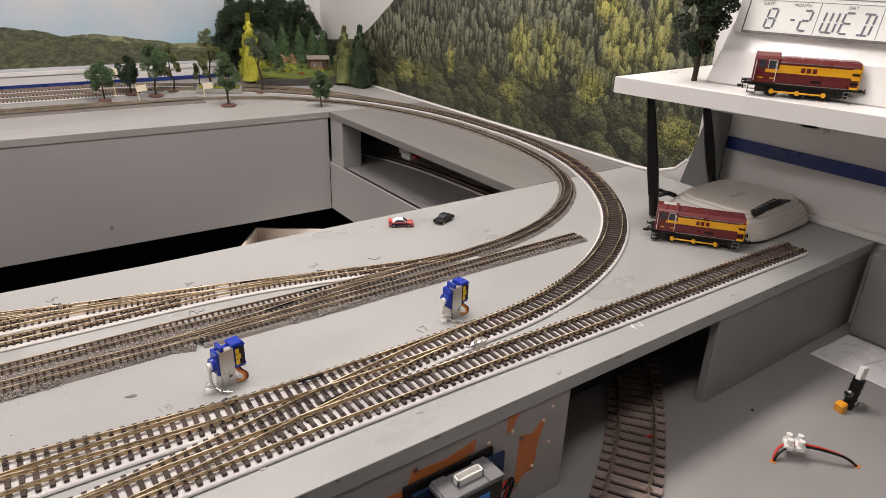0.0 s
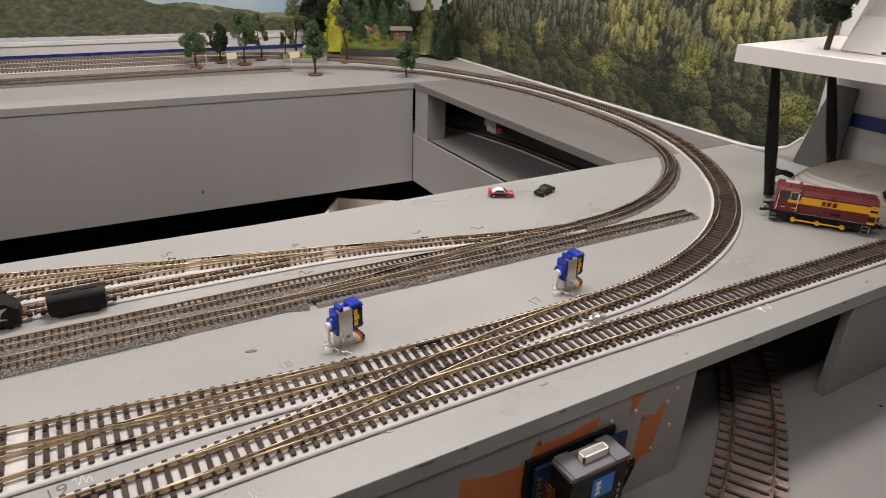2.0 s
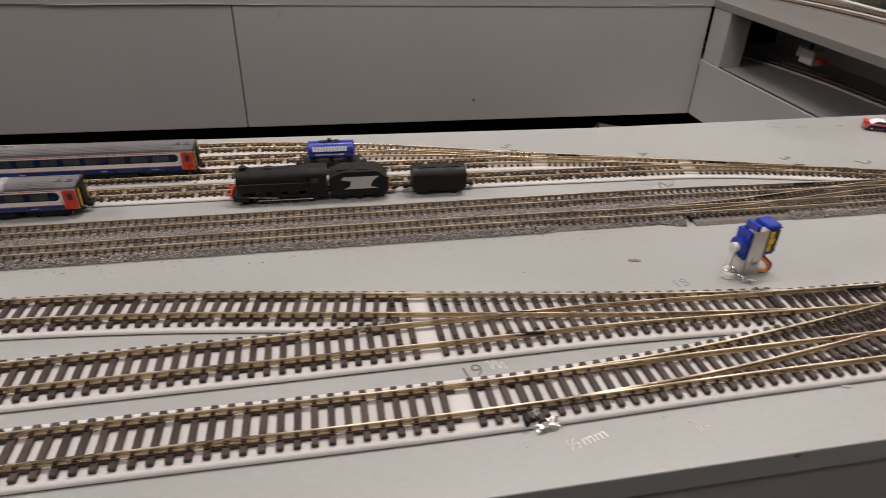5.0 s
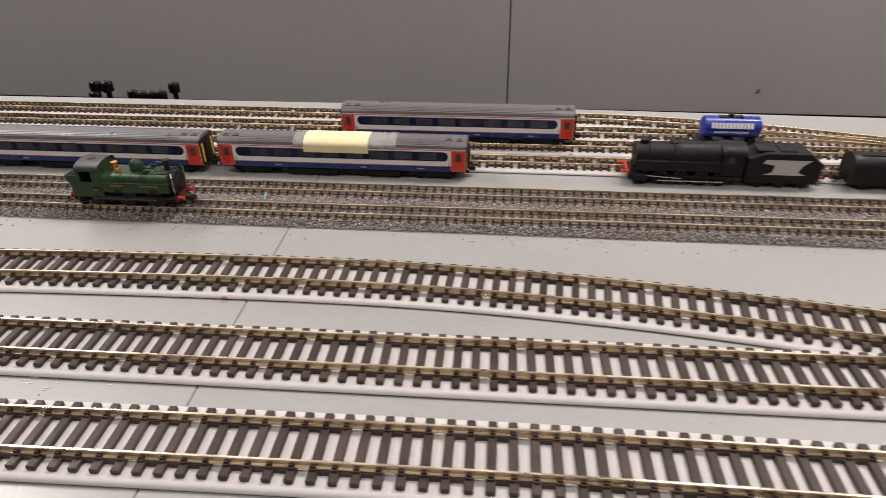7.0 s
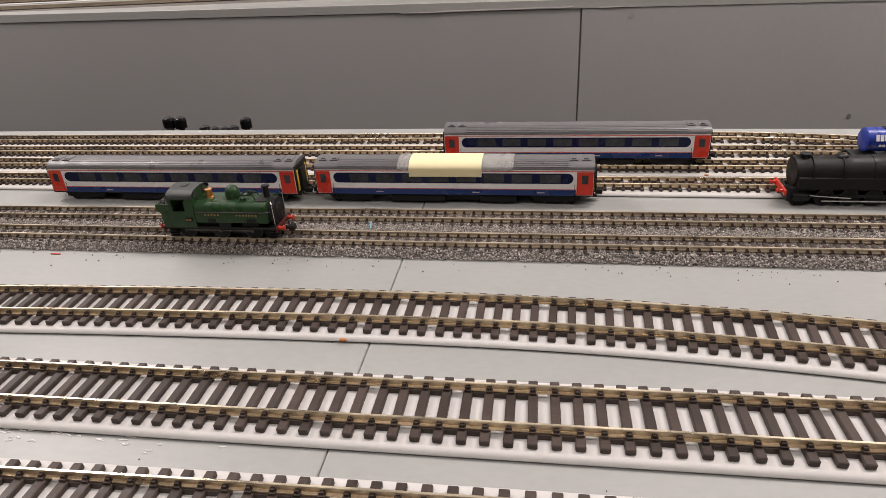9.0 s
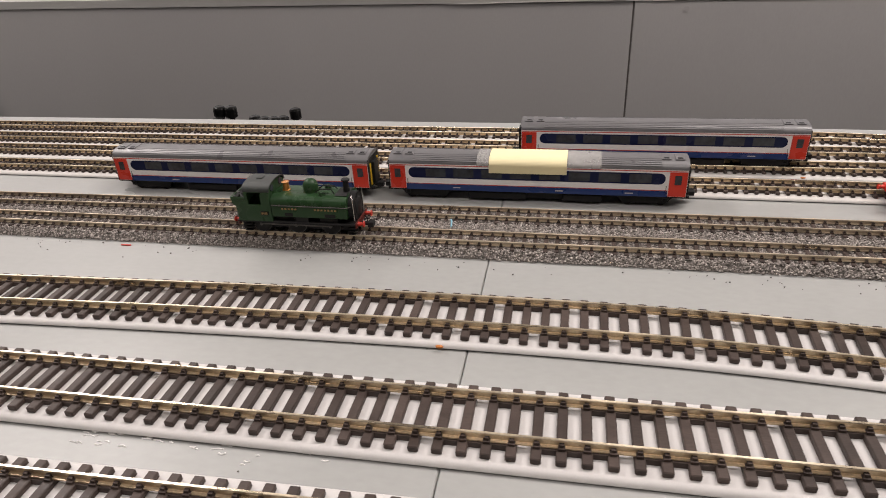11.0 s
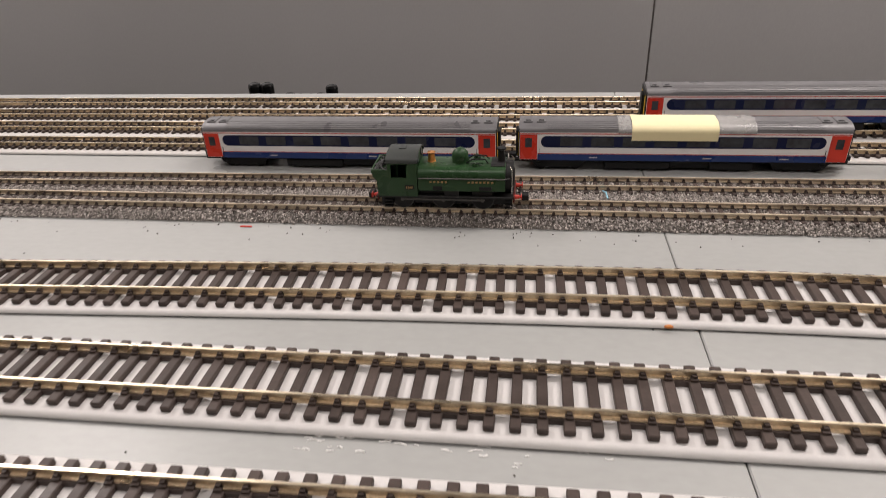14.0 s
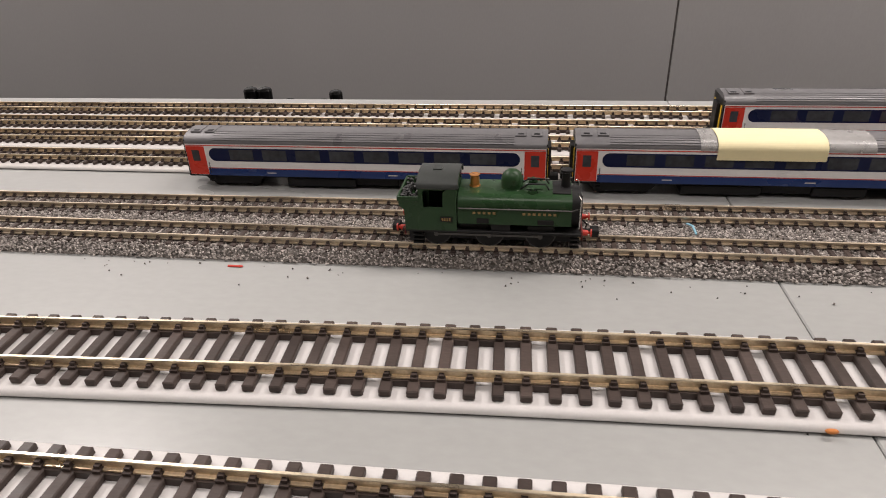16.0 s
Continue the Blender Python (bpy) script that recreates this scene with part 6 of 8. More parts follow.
    hazy = scaled(calc("ADD", z, calc("MULTIPLY", y, 0.13)), 0.16, 0.30, 0.0, 1.0)
    cone = mixed(curve, (0.012, 0.016, 0.010), mixed(hazy, (0.185, 0.195, 0.100), (0.265, 0.275, 0.185)))
    leafy = mixed(curve, (0.007, 0.009, 0.006), mixed(r1, (0.080, 0.086, 0.052), (0.165, 0.178, 0.080)))
    sunny = mixed(curve, (0.030, 0.038, 0.009), mixed(r2, (0.47, 0.47, 0.105), (0.58, 0.53, 0.130)))
    colour = mixed(lit, mixed(broad, cone, leafy), sunny)
    l.new(colour, bsdf.inputs["Base Color"])
    bsdf.inputs["Roughness"].default_value = 0.5
    return m


# trees in the sun: place along the wall, height, half width, half height, strength
LIT_TREES = (
    (0.955, 0.062, 0.050, 0.028, 0.34), (0.880, 0.058, 0.040, 0.026, 0.30), (0.768, 0.108, 0.018, 0.042, 0.65), (0.545, 0.160, 0.040, 0.060, 0.62), (0.465, 0.158, 0.036, 0.060, 0.62), (0.505, 0.110, 0.050, 0.026, 0.35), (0.357, 0.112, 0.036, 0.034, 0.72), (0.300, 0.195, 0.055, 0.062, 0.58), (0.400, 0.170, 0.030, 0.040, 0.25),
    (0.335, 0.240, 0.040, 0.030, 0.85), (0.230, 0.215, 0.030, 0.080, 0.55), (0.565, 0.073, 0.035, 0.026, 0.40), (0.175, 0.062, 0.040, 0.035, 0.45), (0.650, 0.085, 0.020, 0.030, 0.30),
)
bm = bmesh.new()
extrude(bm, [(0.137, 0.062), (0.150, 0.030), (0.175, 0.012), (0.22, 0.004), (1.42, 0.004), (1.42, 0.09), (1.20, 0.112), (1.12, 0.152), (1.02, 0.212), (0.93, 0.27), (0.90, 0.45), (0.137, 0.45)], "x", 1.2490, 1.2498)
part("sheet", bm, forest_print(), forest)
bm = bmesh.new()
tube(bm, [(1.2412, 1.40, 0.0022), (1.2412, 0.235, 0.0022), (1.2412, 0.195, 0.0055), (1.2412, 0.160, 0.0180), (1.2412, 0.142, 0.036)], 0.0024, 8)
single("backdrop_edge_trim", bm, WHITEPVC, "white edging strip along the foot of the forest picture", "trim", kind="structure")

# lake sheet on the far wall: u runs along x
lake = thing("lake_backdrop", "printed photograph of a lake, wooded hills and pale sky", "backdrop", kind="structure")
bm = bmesh.new()
box(bm, -2.0, 1.06, 1.4255, 1.4285, 0.040, 0.60)
part("sheet", bm, SKY, lake)
sheet = Sheet(lambda a, b, d: (a, 1.4252 - d, b))
rng = random.Random(4)


def along(x, pts):
    """Height of a skyline between its turning places."""
    for (x0, z0), (x1, z1) in zip(pts, pts[1:]):
        if x <= x1:
            t = max(0.0, (x - x0) / (x1 - x0))
            return z0 + (z1 - z0) * t * t * (3 - 2 * t)
    return pts[-1][1]


def hill_print(name, dark, light, field, fields):
    """Ink of a wooded hillside far off: small crowns, darker hollows and a few open fields."""
    m, n, l, bsdf = material(name)
    geo = n.new("ShaderNodeNewGeometry")
    mp = n.new("ShaderNodeMapping")
    mp.inputs["Scale"].default_value = (1, 0, 1.9)
    l.new(geo.outputs["Position"], mp.inputs["Vector"])

    def grain(scale, detail, lo, hi):
        q = n.new("ShaderNodeTexNoise")
        q.inputs["Scale"].default_value, q.inputs["Detail"].default_value, q.inputs["Roughness"].default_value = scale, detail, 0.65
        l.new(mp.outputs[0], q.inputs["Vector"])
        r = n.new("ShaderNodeMapRange")
        r.inputs["From Min"].default_value, r.inputs["From Max"].default_value, r.inputs["To Min"].default_value, r.inputs["To Max"].default_value = 0.3, 0.7, lo, hi
        l.new(q.outputs["Fac"], r.inputs["Value"])
        return r.outputs[0]

    def add(a, b):
        q = n.new("ShaderNodeMath")
        l.new(a, q.inputs[0])
        l.new(b, q.inputs[1])
        return q.outputs[0]

    cell = n.new("ShaderNodeTexVoronoi")
    cell.inputs["Scale"].default_value = 105
    l.new(mp.outputs[0], cell.inputs["Vector"])
    sep = n.new("ShaderNodeSeparateColor")
    l.new(cell.outputs["Color"], sep.inputs[0])
    crown = n.new("ShaderNodeMapRange")
    crown.inputs["From Max"].default_value, crown.inputs["To Min"].default_value, crown.inputs["To Max"].default_value = 0.8, 0.22, -0.22
    l.new(cell.outputs["Distance"], crown.inputs["Value"])
    own = n.new("ShaderNodeMapRange")
    own.inputs["To Min"].default_value, own.inputs["To Max"].default_value = -0.16, 0.28
    l.new(sep.outputs[0], own.inputs["Value"])
    tone = add(add(add(grain(420, 5, -0.40, 0.40), grain(34, 4, 0.05, 0.70)), crown.outputs[0]), own.outputs[0])
    mix = n.new("ShaderNodeMix")
    mix.data_type, mix.clamp_factor = "RGBA", True
    l.new(tone, mix.inputs[0])
    mix.inputs[6].default_value, mix.inputs[7].default_value = (*dark, 1), (*light, 1)
    open_land = n.new("ShaderNodeMapRange")
    open_land.inputs["From Min"].default_value, open_land.inputs["From Max"].default_value = 1 - fields, 1.10 - fields
    l.new(grain(17, 2, 0.0, 1.0), open_land.inputs["Value"])
    top = n.new("ShaderNodeMix")
    top.data_type = "RGBA"
    l.new(open_land.outputs[0], top.inputs[0])
    l.new(mix.outputs[2], top.inputs[6])
    top.inputs[7].default_value = (*field, 1)
    l.new(top.outputs[2], bsdf.inputs["Base Color"])
    bsdf.inputs["Roughness"].default_value = 0.55
    return m


NEARHILL = hill_print("printed_near_hill", (0.045, 0.052, 0.032), (0.155, 0.168, 0.090), (0.19, 0.23, 0.09), 0.07)
FARHILL = hill_print("printed_far_hill", (0.085, 0.095, 0.055), (0.25, 0.26, 0.145), (0.28, 0.29, 0.155), 0.30)
xs = [-1.95 + 0.01 * k for k in range(301)]
rag = [rng.uniform(-0.0012, 0.0016) for _ in xs]
for ink, line in ((MEADOW, ((-1.95, 0.060), (0.60, 0.060), (0.74, 0.086), (0.86, 0.0925), (0.93, 0.090), (1.05, 0.086))),
                  (FARHILL, ((-1.95, 0.060), (0.35, 0.090), (0.56, 0.115), (0.645, 0.1195), (0.70, 0.113), (0.78, 0.101), (0.88, 0.080), (1.0, 0.060), (1.05, 0.055))),
                  (NEARHILL, ((-1.95, 0.120), (-0.6, 0.150), (0.20, 0.146), (0.46, 0.139), (0.51, 0.132), (0.60, 0.112), (0.74, 0.096), (0.90, 0.070), (1.05, 0.056)))):
    rough = 0.2 if ink is MEADOW else 1.0
    sheet.shape(ink, [(x, along(x, line) + rough * r) for x, r in zip(xs, rag)] + [(xs[-1], 0.044), (xs[0], 0.044)])
    sheet.over()
    sheet.level += 0.00004
sheet.shape(LAKE, [(x, 0.0480 - 0.004 * max(0.0, x - 0.3) + 0.0008 * math.sin(x * 9) + 0.5 * r) for x, r in zip(xs, rag)] + [(xs[-1], 0.0405), (xs[0], 0.0405)])
sheet.finish(lake)

bm = bmesh.new()
box(bm, -2.0, 1.20, 1.4165, 1.4295, 0.0290, 0.0395, 0.0015)
single("dado_trim_far", bm, WHITEPVC, "white plastic trim along the far wall", "trim", kind="structure")
bm = bmesh.new()
box(bm, -2.0, 1.20, 1.4195, 1.4295, 0.0010, 0.0288, 0.0006)
single("dado_panel_far", bm, WALLWHITE, "pale panel below the trim of the far wall", "trim", kind="structure")
bm = bmesh.new()
box(bm, -2.0, 1.12, 1.4172, 1.4200, 0.0015, 0.0100, 0.0004)
single("blue_stripe_far", bm, BLUESTRIPE, "dark blue stripe along the far wall", "stripe", kind="structure")
bm = bmesh.new()
box(bm, 1.2455, 1.2505, -1.6, 0.132, 0.0660, 0.0830, 0.0006)
single("blue_stripe_side", bm, BLUESTRIPE, "dark blue stripe along the side wall", "stripe", kind="structure")
bm = bmesh.new()
box(bm, 1.2390, 1.2500, -1.6, 0.02, 0.0005, 0.0085, 0.001)
single("skirting_side", bm, WHITEPVC, "pale skirting where the board meets the wall", "trim", kind="structure")

# ---------------------------------------------------------------- model trees
def leaf_mat(name, dark, light):
    return island(name, [(0.0, dark), (0.6, tuple((a + b) / 2 for a, b in zip(dark, light))), (1.0, light)], 0.75, 900, 0.35)


LEAF = leaf_mat("green_foliage", (0.03, 0.065, 0.025), (0.15, 0.235, 0.10))
LEAFPINE = leaf_mat("grey_green_foliage", (0.05, 0.075, 0.04), (0.16, 0.2, 0.12))
LEAFDARK = leaf_mat("dark_foliage", (0.014, 0.027, 0.012), (0.05, 0.08, 0.034))
LEAFOLIVE = leaf_mat("olive_foliage", (0.06, 0.075, 0.022), (0.24, 0.27, 0.10))
LEAFGOLD = leaf_mat("golden_foliage", (0.28, 0.29, 0.02), (0.62, 0.6, 0.07))
BARK = paint("brown_bark", (0.05, 0.037, 0.028), 0.8, vary=0.3, fine=900, coarse=200, bump=0.5, depth=0.0005)
CLAY = paint("brown_clay_base", (0.13, 0.06, 0.04), 0.7, vary=0.25, fine=700, coarse=120, bump=0.4, depth=0.0006)


def leaves(name, parent, clumps, per, size, mat, seed):
    """Many small crossed leaves about clump centres (x, y, z, radius)."""
    rg = np.random.default_rng(seed)
    mid = np.repeat(np.array(clumps, float), per, axis=0)
    k = len(mid)
    d = rg.normal(size=(k, 3))
    d *= mid[:, 3:] * rg.uniform(0.55, 1.05, (k, 1)) / np.linalg.norm(d, axis=1)[:, None]
    a, b = rg.normal(size=(k, 3)), rg.normal(size=(k, 3))
    a /= np.linalg.norm(a, axis=1)[:, None]
    b -= a * (a * b).sum(1)[:, None]
    b *= size * rg.uniform(0.4, 0.8, (k, 1)) / np.linalg.norm(b, axis=1)[:, None]
    a *= size * rg.uniform(0.6, 1.3, (k, 1))
    c = mid[:, :3] + d
    v = np.stack((c - a, c + b, c + a, c - b), axis=1).reshape(-1, 3)
    me = bpy.data.meshes.new(name)
    me.from_pydata(v.tolist(), [], np.arange(4 * k).reshape(-1, 4).tolist())
    me.materials.append(mat)
    ob = new(name, me)
    ob.parent = parent
    return ob


def tree(x, y, z, h, spread, label, mat=LEAF, base=True, seed=0, trunk_part=0.35, clumps_n=20, per=130, leaf=0.0031, group="model trees", flat=1.0):
    """A model tree: tapered bent trunk, limbs, a crown of leafy clumps and a clay foot."""
    rg = random.Random(seed)
    t = thing("model_tree", label, "model tree", group, pose(x, y, z, 0, 0, rg.uniform(0, 360)))
    r = max(0.0014, h * 0.021)
    bend = [(rg.uniform(-1, 1) * h * 0.02 * k, rg.uniform(-1, 1) * h * 0.02 * k) for k in range(5)]
    line = [(bend[k][0], bend[k][1], h * 0.85 * k / 4) for k in range(5)]
    bm = bmesh.new()
    for k in range(4):
        cyl(bm, line[k], line[k + 1], r * (1 - 0.2 * k), r * (0.8 - 0.2 * k), 8)
    clumps = []
    for k in range(clumps_n):
        a = rg.uniform(0, 6.283)
        u = (k + 0.5) / clumps_n
        prof = math.sin(math.pi * min(1, 0.18 + 0.82 * u)) ** 0.7
        rad = spread * prof * rg.uniform(0.35, 0.9)
        zc = h * (trunk_part + (0.93 - trunk_part) * u)
        c = (rad * math.cos(a), rad * math.sin(a), zc)
        clumps.append((*c, spread * rg.uniform(0.24, 0.42) * (0.75 + 0.25 * prof) * flat))
        if k % 2 == 0:
            j = min(3, int(zc / (h * 0.85) * 4))
            cyl(bm, line[j], c, r * 0.35, r * 0.12, 5)
    part("trunk", bm, BARK, t, "brown trunk and limbs")
    leaves("crown", t, clumps, per, leaf, mat, seed)
    if base:
        bm = bmesh.new()
        rb = 0.009 + h * 0.06
        for k in range(9):
            a = 6.283 * k / 9
            bmesh.ops.create_icosphere(bm, subdivisions=1, radius=rb * 0.42, matrix=pose(rb * 0.6 * math.cos(a), rb * 0.6 * math.sin(a), 0.0024, 0, 0, 57 * a) @ Matrix.Diagonal((1.2, 0.9, 0.0024 / (rb * 0.42) * 1.2, 1)))
        cyl(bm, (0, 0, 0), (0, 0, 0.0046), rb * 0.75, rb * 0.6, 14)
        part("clay_foot", bm, CLAY, t, "lumpy brown clay foot")
    return t


def conifer(x, y, z, h, w, label, mat, seed=0, per=480, leaf=0.0019):
    rg = random.Random(seed)
    t = thing("model_conifer", label, "model tree", "model trees", pose(x, y, z))
    bm = bmesh.new()
    cyl(bm, (0, 0, 0), (0, 0, h * 0.95), max(0.0012, h * 0.012), 0.0003, 7)
    part("trunk", bm, BARK, t)
    bm = bmesh.new()
    cyl(bm, (0, 0, h * 0.05), (0, 0, h * 0.95), w * 0.72, w * 0.10, 12)
    part("dense_heart", bm, mat, t, "", True)
    clumps = []
    for k in range(22):
        u = k / 21
        rad = w * (1 - u) ** 0.72
        a = k * 2.4
        clumps.append((rad * 0.55 * math.cos(a), rad * 0.55 * math.sin(a), h * (0.06 + 0.90 * u), max(w * 0.16, rad * 0.66)))
    leaves("crown", t, clumps, per, leaf, mat, seed)
    return t


FAR = [
    # x, y, height, spread, foliage, words, seed, trunk
    (0.611, 1.184, 0.084, 0.032, LEAF, "round-headed model tree on a brown clay foot", 1, 0.38),
    (0.676, 1.235, 0.092, 0.026, LEAFDARK, "slim dark green model tree on a clay foot", 2, 0.34),
    (0.720, 1.192, 0.118, 0.036, LEAF, "broad green model tree on a clay foot", 3, 0.45),
    (0.773, 1.245, 0.115, 0.024, LEAFOLIVE, "slim olive green model tree on a clay foot", 4, 0.34),
    (0.829, 1.012, 0.118, 0.027, LEAF, "bushy green model tree standing near the edge", 5, 0.34),
    (0.862, 1.240, 0.150, 0.030, LEAFOLIVE, "tall sparse olive model tree by the garden", 6, 0.25),
    (0.838, 1.262, 0.085, 0.016, LEAFOLIVE, "low spindly olive model tree", 7, 0.3),
    (0.953, 1.140, 0.150, 0.031, LEAFPINE, "flat-topped pine with a tall bare trunk", 8, 0.58),
    (1.006, 0.918, 0.080, 0.026, LEAF, "small full green model tree at the board corner", 9, 0.32),
]
for x, y, h, sp, mat, words, sd, tp in FAR:
    tree(x, y, 0, h, sp, words, mat, base=sd != 9, seed=sd, trunk_part=tp, clumps_n={6: 12, 8: 16, 4: 16, 7: 9}.get(sd, 22), per=330, leaf=0.0017)
tree(1.086, 0.052, 0.1750, 0.165, 0.029, "dark green model tree standing on the white shelf", LEAFDARK, base=False, seed=21, trunk_part=0.20, clumps_n=40, per=420, leaf=0.0019)

# garden corner: a raised hill with a hut, bushes and conifers
GRASS = paint("scatter_grass", (0.11, 0.14, 0.025), 0.95, vary=0.5, fine=900, coarse=60, bump=0.8, depth=0.002)
hill = thing("garden_hill", "raised scenic base with flock grass and rocky slope", "scenic base")
bm = bmesh.new()
extrude(bm, [(0.985, 1.255), (1.03, 1.215), (1.10, 1.188), (1.165, 1.165), (1.200, 1.170), (1.235, 1.26), (1.238, 1.41), (0.985, 1.41)], "z", 0.0005, 0.016, 0.001)
part("plinth", bm, paint("dark_slate_plinth", (0.06, 0.058, 0.056), 0.7, vary=0.2, fine=500, coarse=60, bump=0.4, depth=0.001), hill, "dark grey plinth")
bm = bmesh.new()
grid = bmesh.ops.create_grid(bm, x_segments=26, y_segments=22, size=0.5)["verts"]
for v in grid:
    x, y = 1.11 + v.co.x * 0.245, 1.305 + v.co.y * 0.205
    front = max(0.0, 1.218 - 0.42 * (x - 1.03) - y) if x < 1.2 else 0
    up = max(0.0, min(1, (y - 1.20) / 0.12))
    v.co = (x, max(y, 1.252 - 0.55 * (x - 0.985) if x < 1.165 else 1.168 + 0.9 * max(0, x - 1.2)), 0.0165 + 0.030 * up + 0.006 * noise.noise(Vector((x * 30, y * 30, 0))) * (0.3 + up))
part("grass_top", bm, GRASS, hill, "yellow-green flock grass", True)
rg = random.Random(3)
for k in range(34):
    x, y = rg.uniform(1.0, 1.215), rg.uniform(1.20, 1.30)
    if y < 1.255 - 0.5 * (x - 0.985):
        continue
    up = max(0.0, min(1, (y - 1.20) / 0.12))
    ink = (LEAFOLIVE, LEAF, LEAF, LEAFGOLD)[k % 4]
    b = thing("bush", "small flock bush on the garden hill", "bush", "garden bushes", pose(x, y, 0.017 + 0.030 * up))
    leaves("foliage", b, [(0, 0, 0.003, 0.006 + 0.005 * rg.random()), (0.006, 0.002, 0.002, 0.005)], 110, 0.0012, ink, k)
for k, (x, y) in enumerate(((1.095, 1.225), (1.1, 1.228), (1.088, 1.23))):
    b = thing("flower_clump", "clump of red flowers on the garden hill", "flowers", "garden flowers", pose(x, y, 0.022))
    leaves("petals", b, [(0, 0, 0.004, 0.004)], 40, 0.0013, BUFFERRED, 60 + k)
ROCK = paint("tan_rock_face", (0.34, 0.22, 0.12), 0.85, vary=0.35, fine=300, coarse=60, bump=0.8, depth=0.002)
bm = bmesh.new()
box(bm, 1.050, 1.138, 1.306, 1.330, 0.024, 0.062)
bmesh.ops.subdivide_edges(bm, edges=bm.edges[:], cuts=9, use_grid_fill=True)
for v in bm.verts:
    step = math.floor(v.co.x * 90) * 0.37
    v.co += Vector(noise.noise_vector(v.co * 45)) * 0.006 + Vector(noise.noise_vector(v.co * 140)) * 0.0025
    v.co.z += 0.006 * math.sin(step * 5) if v.co.z > 0.05 else 0
single("rock_face", bm, ROCK, "tan rock outcrop behind the garden", "rock")


def hut(at):
    e = thing("garden_hut", "small wooden hut with a pale sloping roof", "hut", at=at)
    wood = paint("hut_boards", (0.2, 0.12, 0.07), 0.8, vary=0.25, fine=300, coarse=60, bump=0.3, spread=(1, 1, 6))
    bm = bmesh.new()
    box(bm, -0.020, 0.020, -0.014, 0.014, 0, 0.028, 0.0005)
    body = part("wall", bm, wood, e)
    for x in (-0.013, 0.001):
        bm = bmesh.new()
        box(bm, x, x + 0.007, -0.0146, -0.0138, 0.011, 0.021)
        w = part("window", bm, WINDOW, body)
        bm = bmesh.new()
        for a, b, c, d in ((x - 0.0008, x + 0.0078, 0.0103, 0.0110), (x - 0.0008, x + 0.0078, 0.0210, 0.0217), (x + 0.0031, x + 0.0039, 0.0110, 0.0210)):
            box(bm, a, b, -0.0150, -0.0138, c, d)
        part("frame", bm, WHITEPLASTIC, w)
    bm = bmesh.new()
    box(bm, 0.011, 0.018, -0.0146, -0.0138, 0.0, 0.021)
    part("door", bm, BARK, body)
    for s in (-1, 1):
        bm = bmesh.new()
        box(bm, -0.027, 0.027, -0.0105, 0.0105, -0.0008, 0.0008, 0.0002, pose(0, s * 0.0095, 0.0330, s * -24))
        part("roof", bm, paint("pale_roof_felt", (0.24, 0.21, 0.17), 0.8, vary=0.15, fine=500, coarse=60, bump=0.3) if s < 0 else bpy.data.materials["pale_roof_felt"], e, "pale felt roof")
    bm = bmesh.new()
    extrude(bm, [(-0.014, 0.028), (0.014, 0.028), (0.0, 0.0345)], "x", -0.0195, 0.0195)
    part("gable", bm, wood, e)
    for x in (-0.024, 0.024):
        bm = bmesh.new()
        cyl(bm, (x, -0.0175, 0), (x, -0.0175, 0.030), 0.0009, 0.0009, 8)
        part("porch_post", bm, wood, e)
    return e


hut(pose(1.163, 1.270, 0.029, 0, 0, -22) @ Matrix.Diagonal((1.12, 1.1, 0.95, 1)))
for k in range(11):
    x = 0.955 + 0.0235 * k
    tree(x, 1.375 + 0.012 * math.sin(k * 2.1), 0.02, 0.196 + 0.010 * math.sin(k * 1.3 + 0.5) - (0.035 if k == 0 else 0.05 if k == 10 else 0), 0.046, "tall dark leafy tree at the back of the garden", LEAFDARK, base=False, seed=40 + k, trunk_part=0.10, clumps_n=30, per=420, leaf=0.0021, group="background trees")
for k, (x, y, z, h, w, mat) in enumerate(((0.982, 1.285, 0.0, 0.176, 0.026, LEAFGOLD), (1.052, 1.300, 0.03, 0.085, 0.013, LEAF), (1.090, 1.330, 0.04, 0.105, 0.015, LEAF), (1.116, 1.340, 0.04, 0.10, 0.016, LEAFDARK), (1.150, 1.330, 0.04, 0.075, 0.012, LEAFDARK),
                                          (1.207, 1.300, 0.03, 0.075, 0.010, LEAFDARK), (1.218, 1.240, 0.015, 0.095, 0.014, LEAFDARK), (1.192, 1.165, 0.0, 0.150, 0.021, LEAFOLIVE), (1.214, 1.120, 0.0, 0.155, 0.022, LEAFDARK), (1.205, 1.100, 0.0, 0.06, 0.010, LEAFDARK), (1.132, 1.318, 0.04, 0.098, 0.013, LEAF), (1.171, 1.318, 0.04, 0.096, 0.013, LEAF), (1.192, 1.300, 0.035, 0.090, 0.012, LEAF))):
    conifer(x, y, z, h, w * (1.35 if mat is LEAFGOLD else 1.8), "tall golden upright model conifer" if mat is LEAFGOLD else "dark upright model conifer beside the wall" if mat is LEAFDARK else "green upright model conifer on the hill", mat, 80 + k)


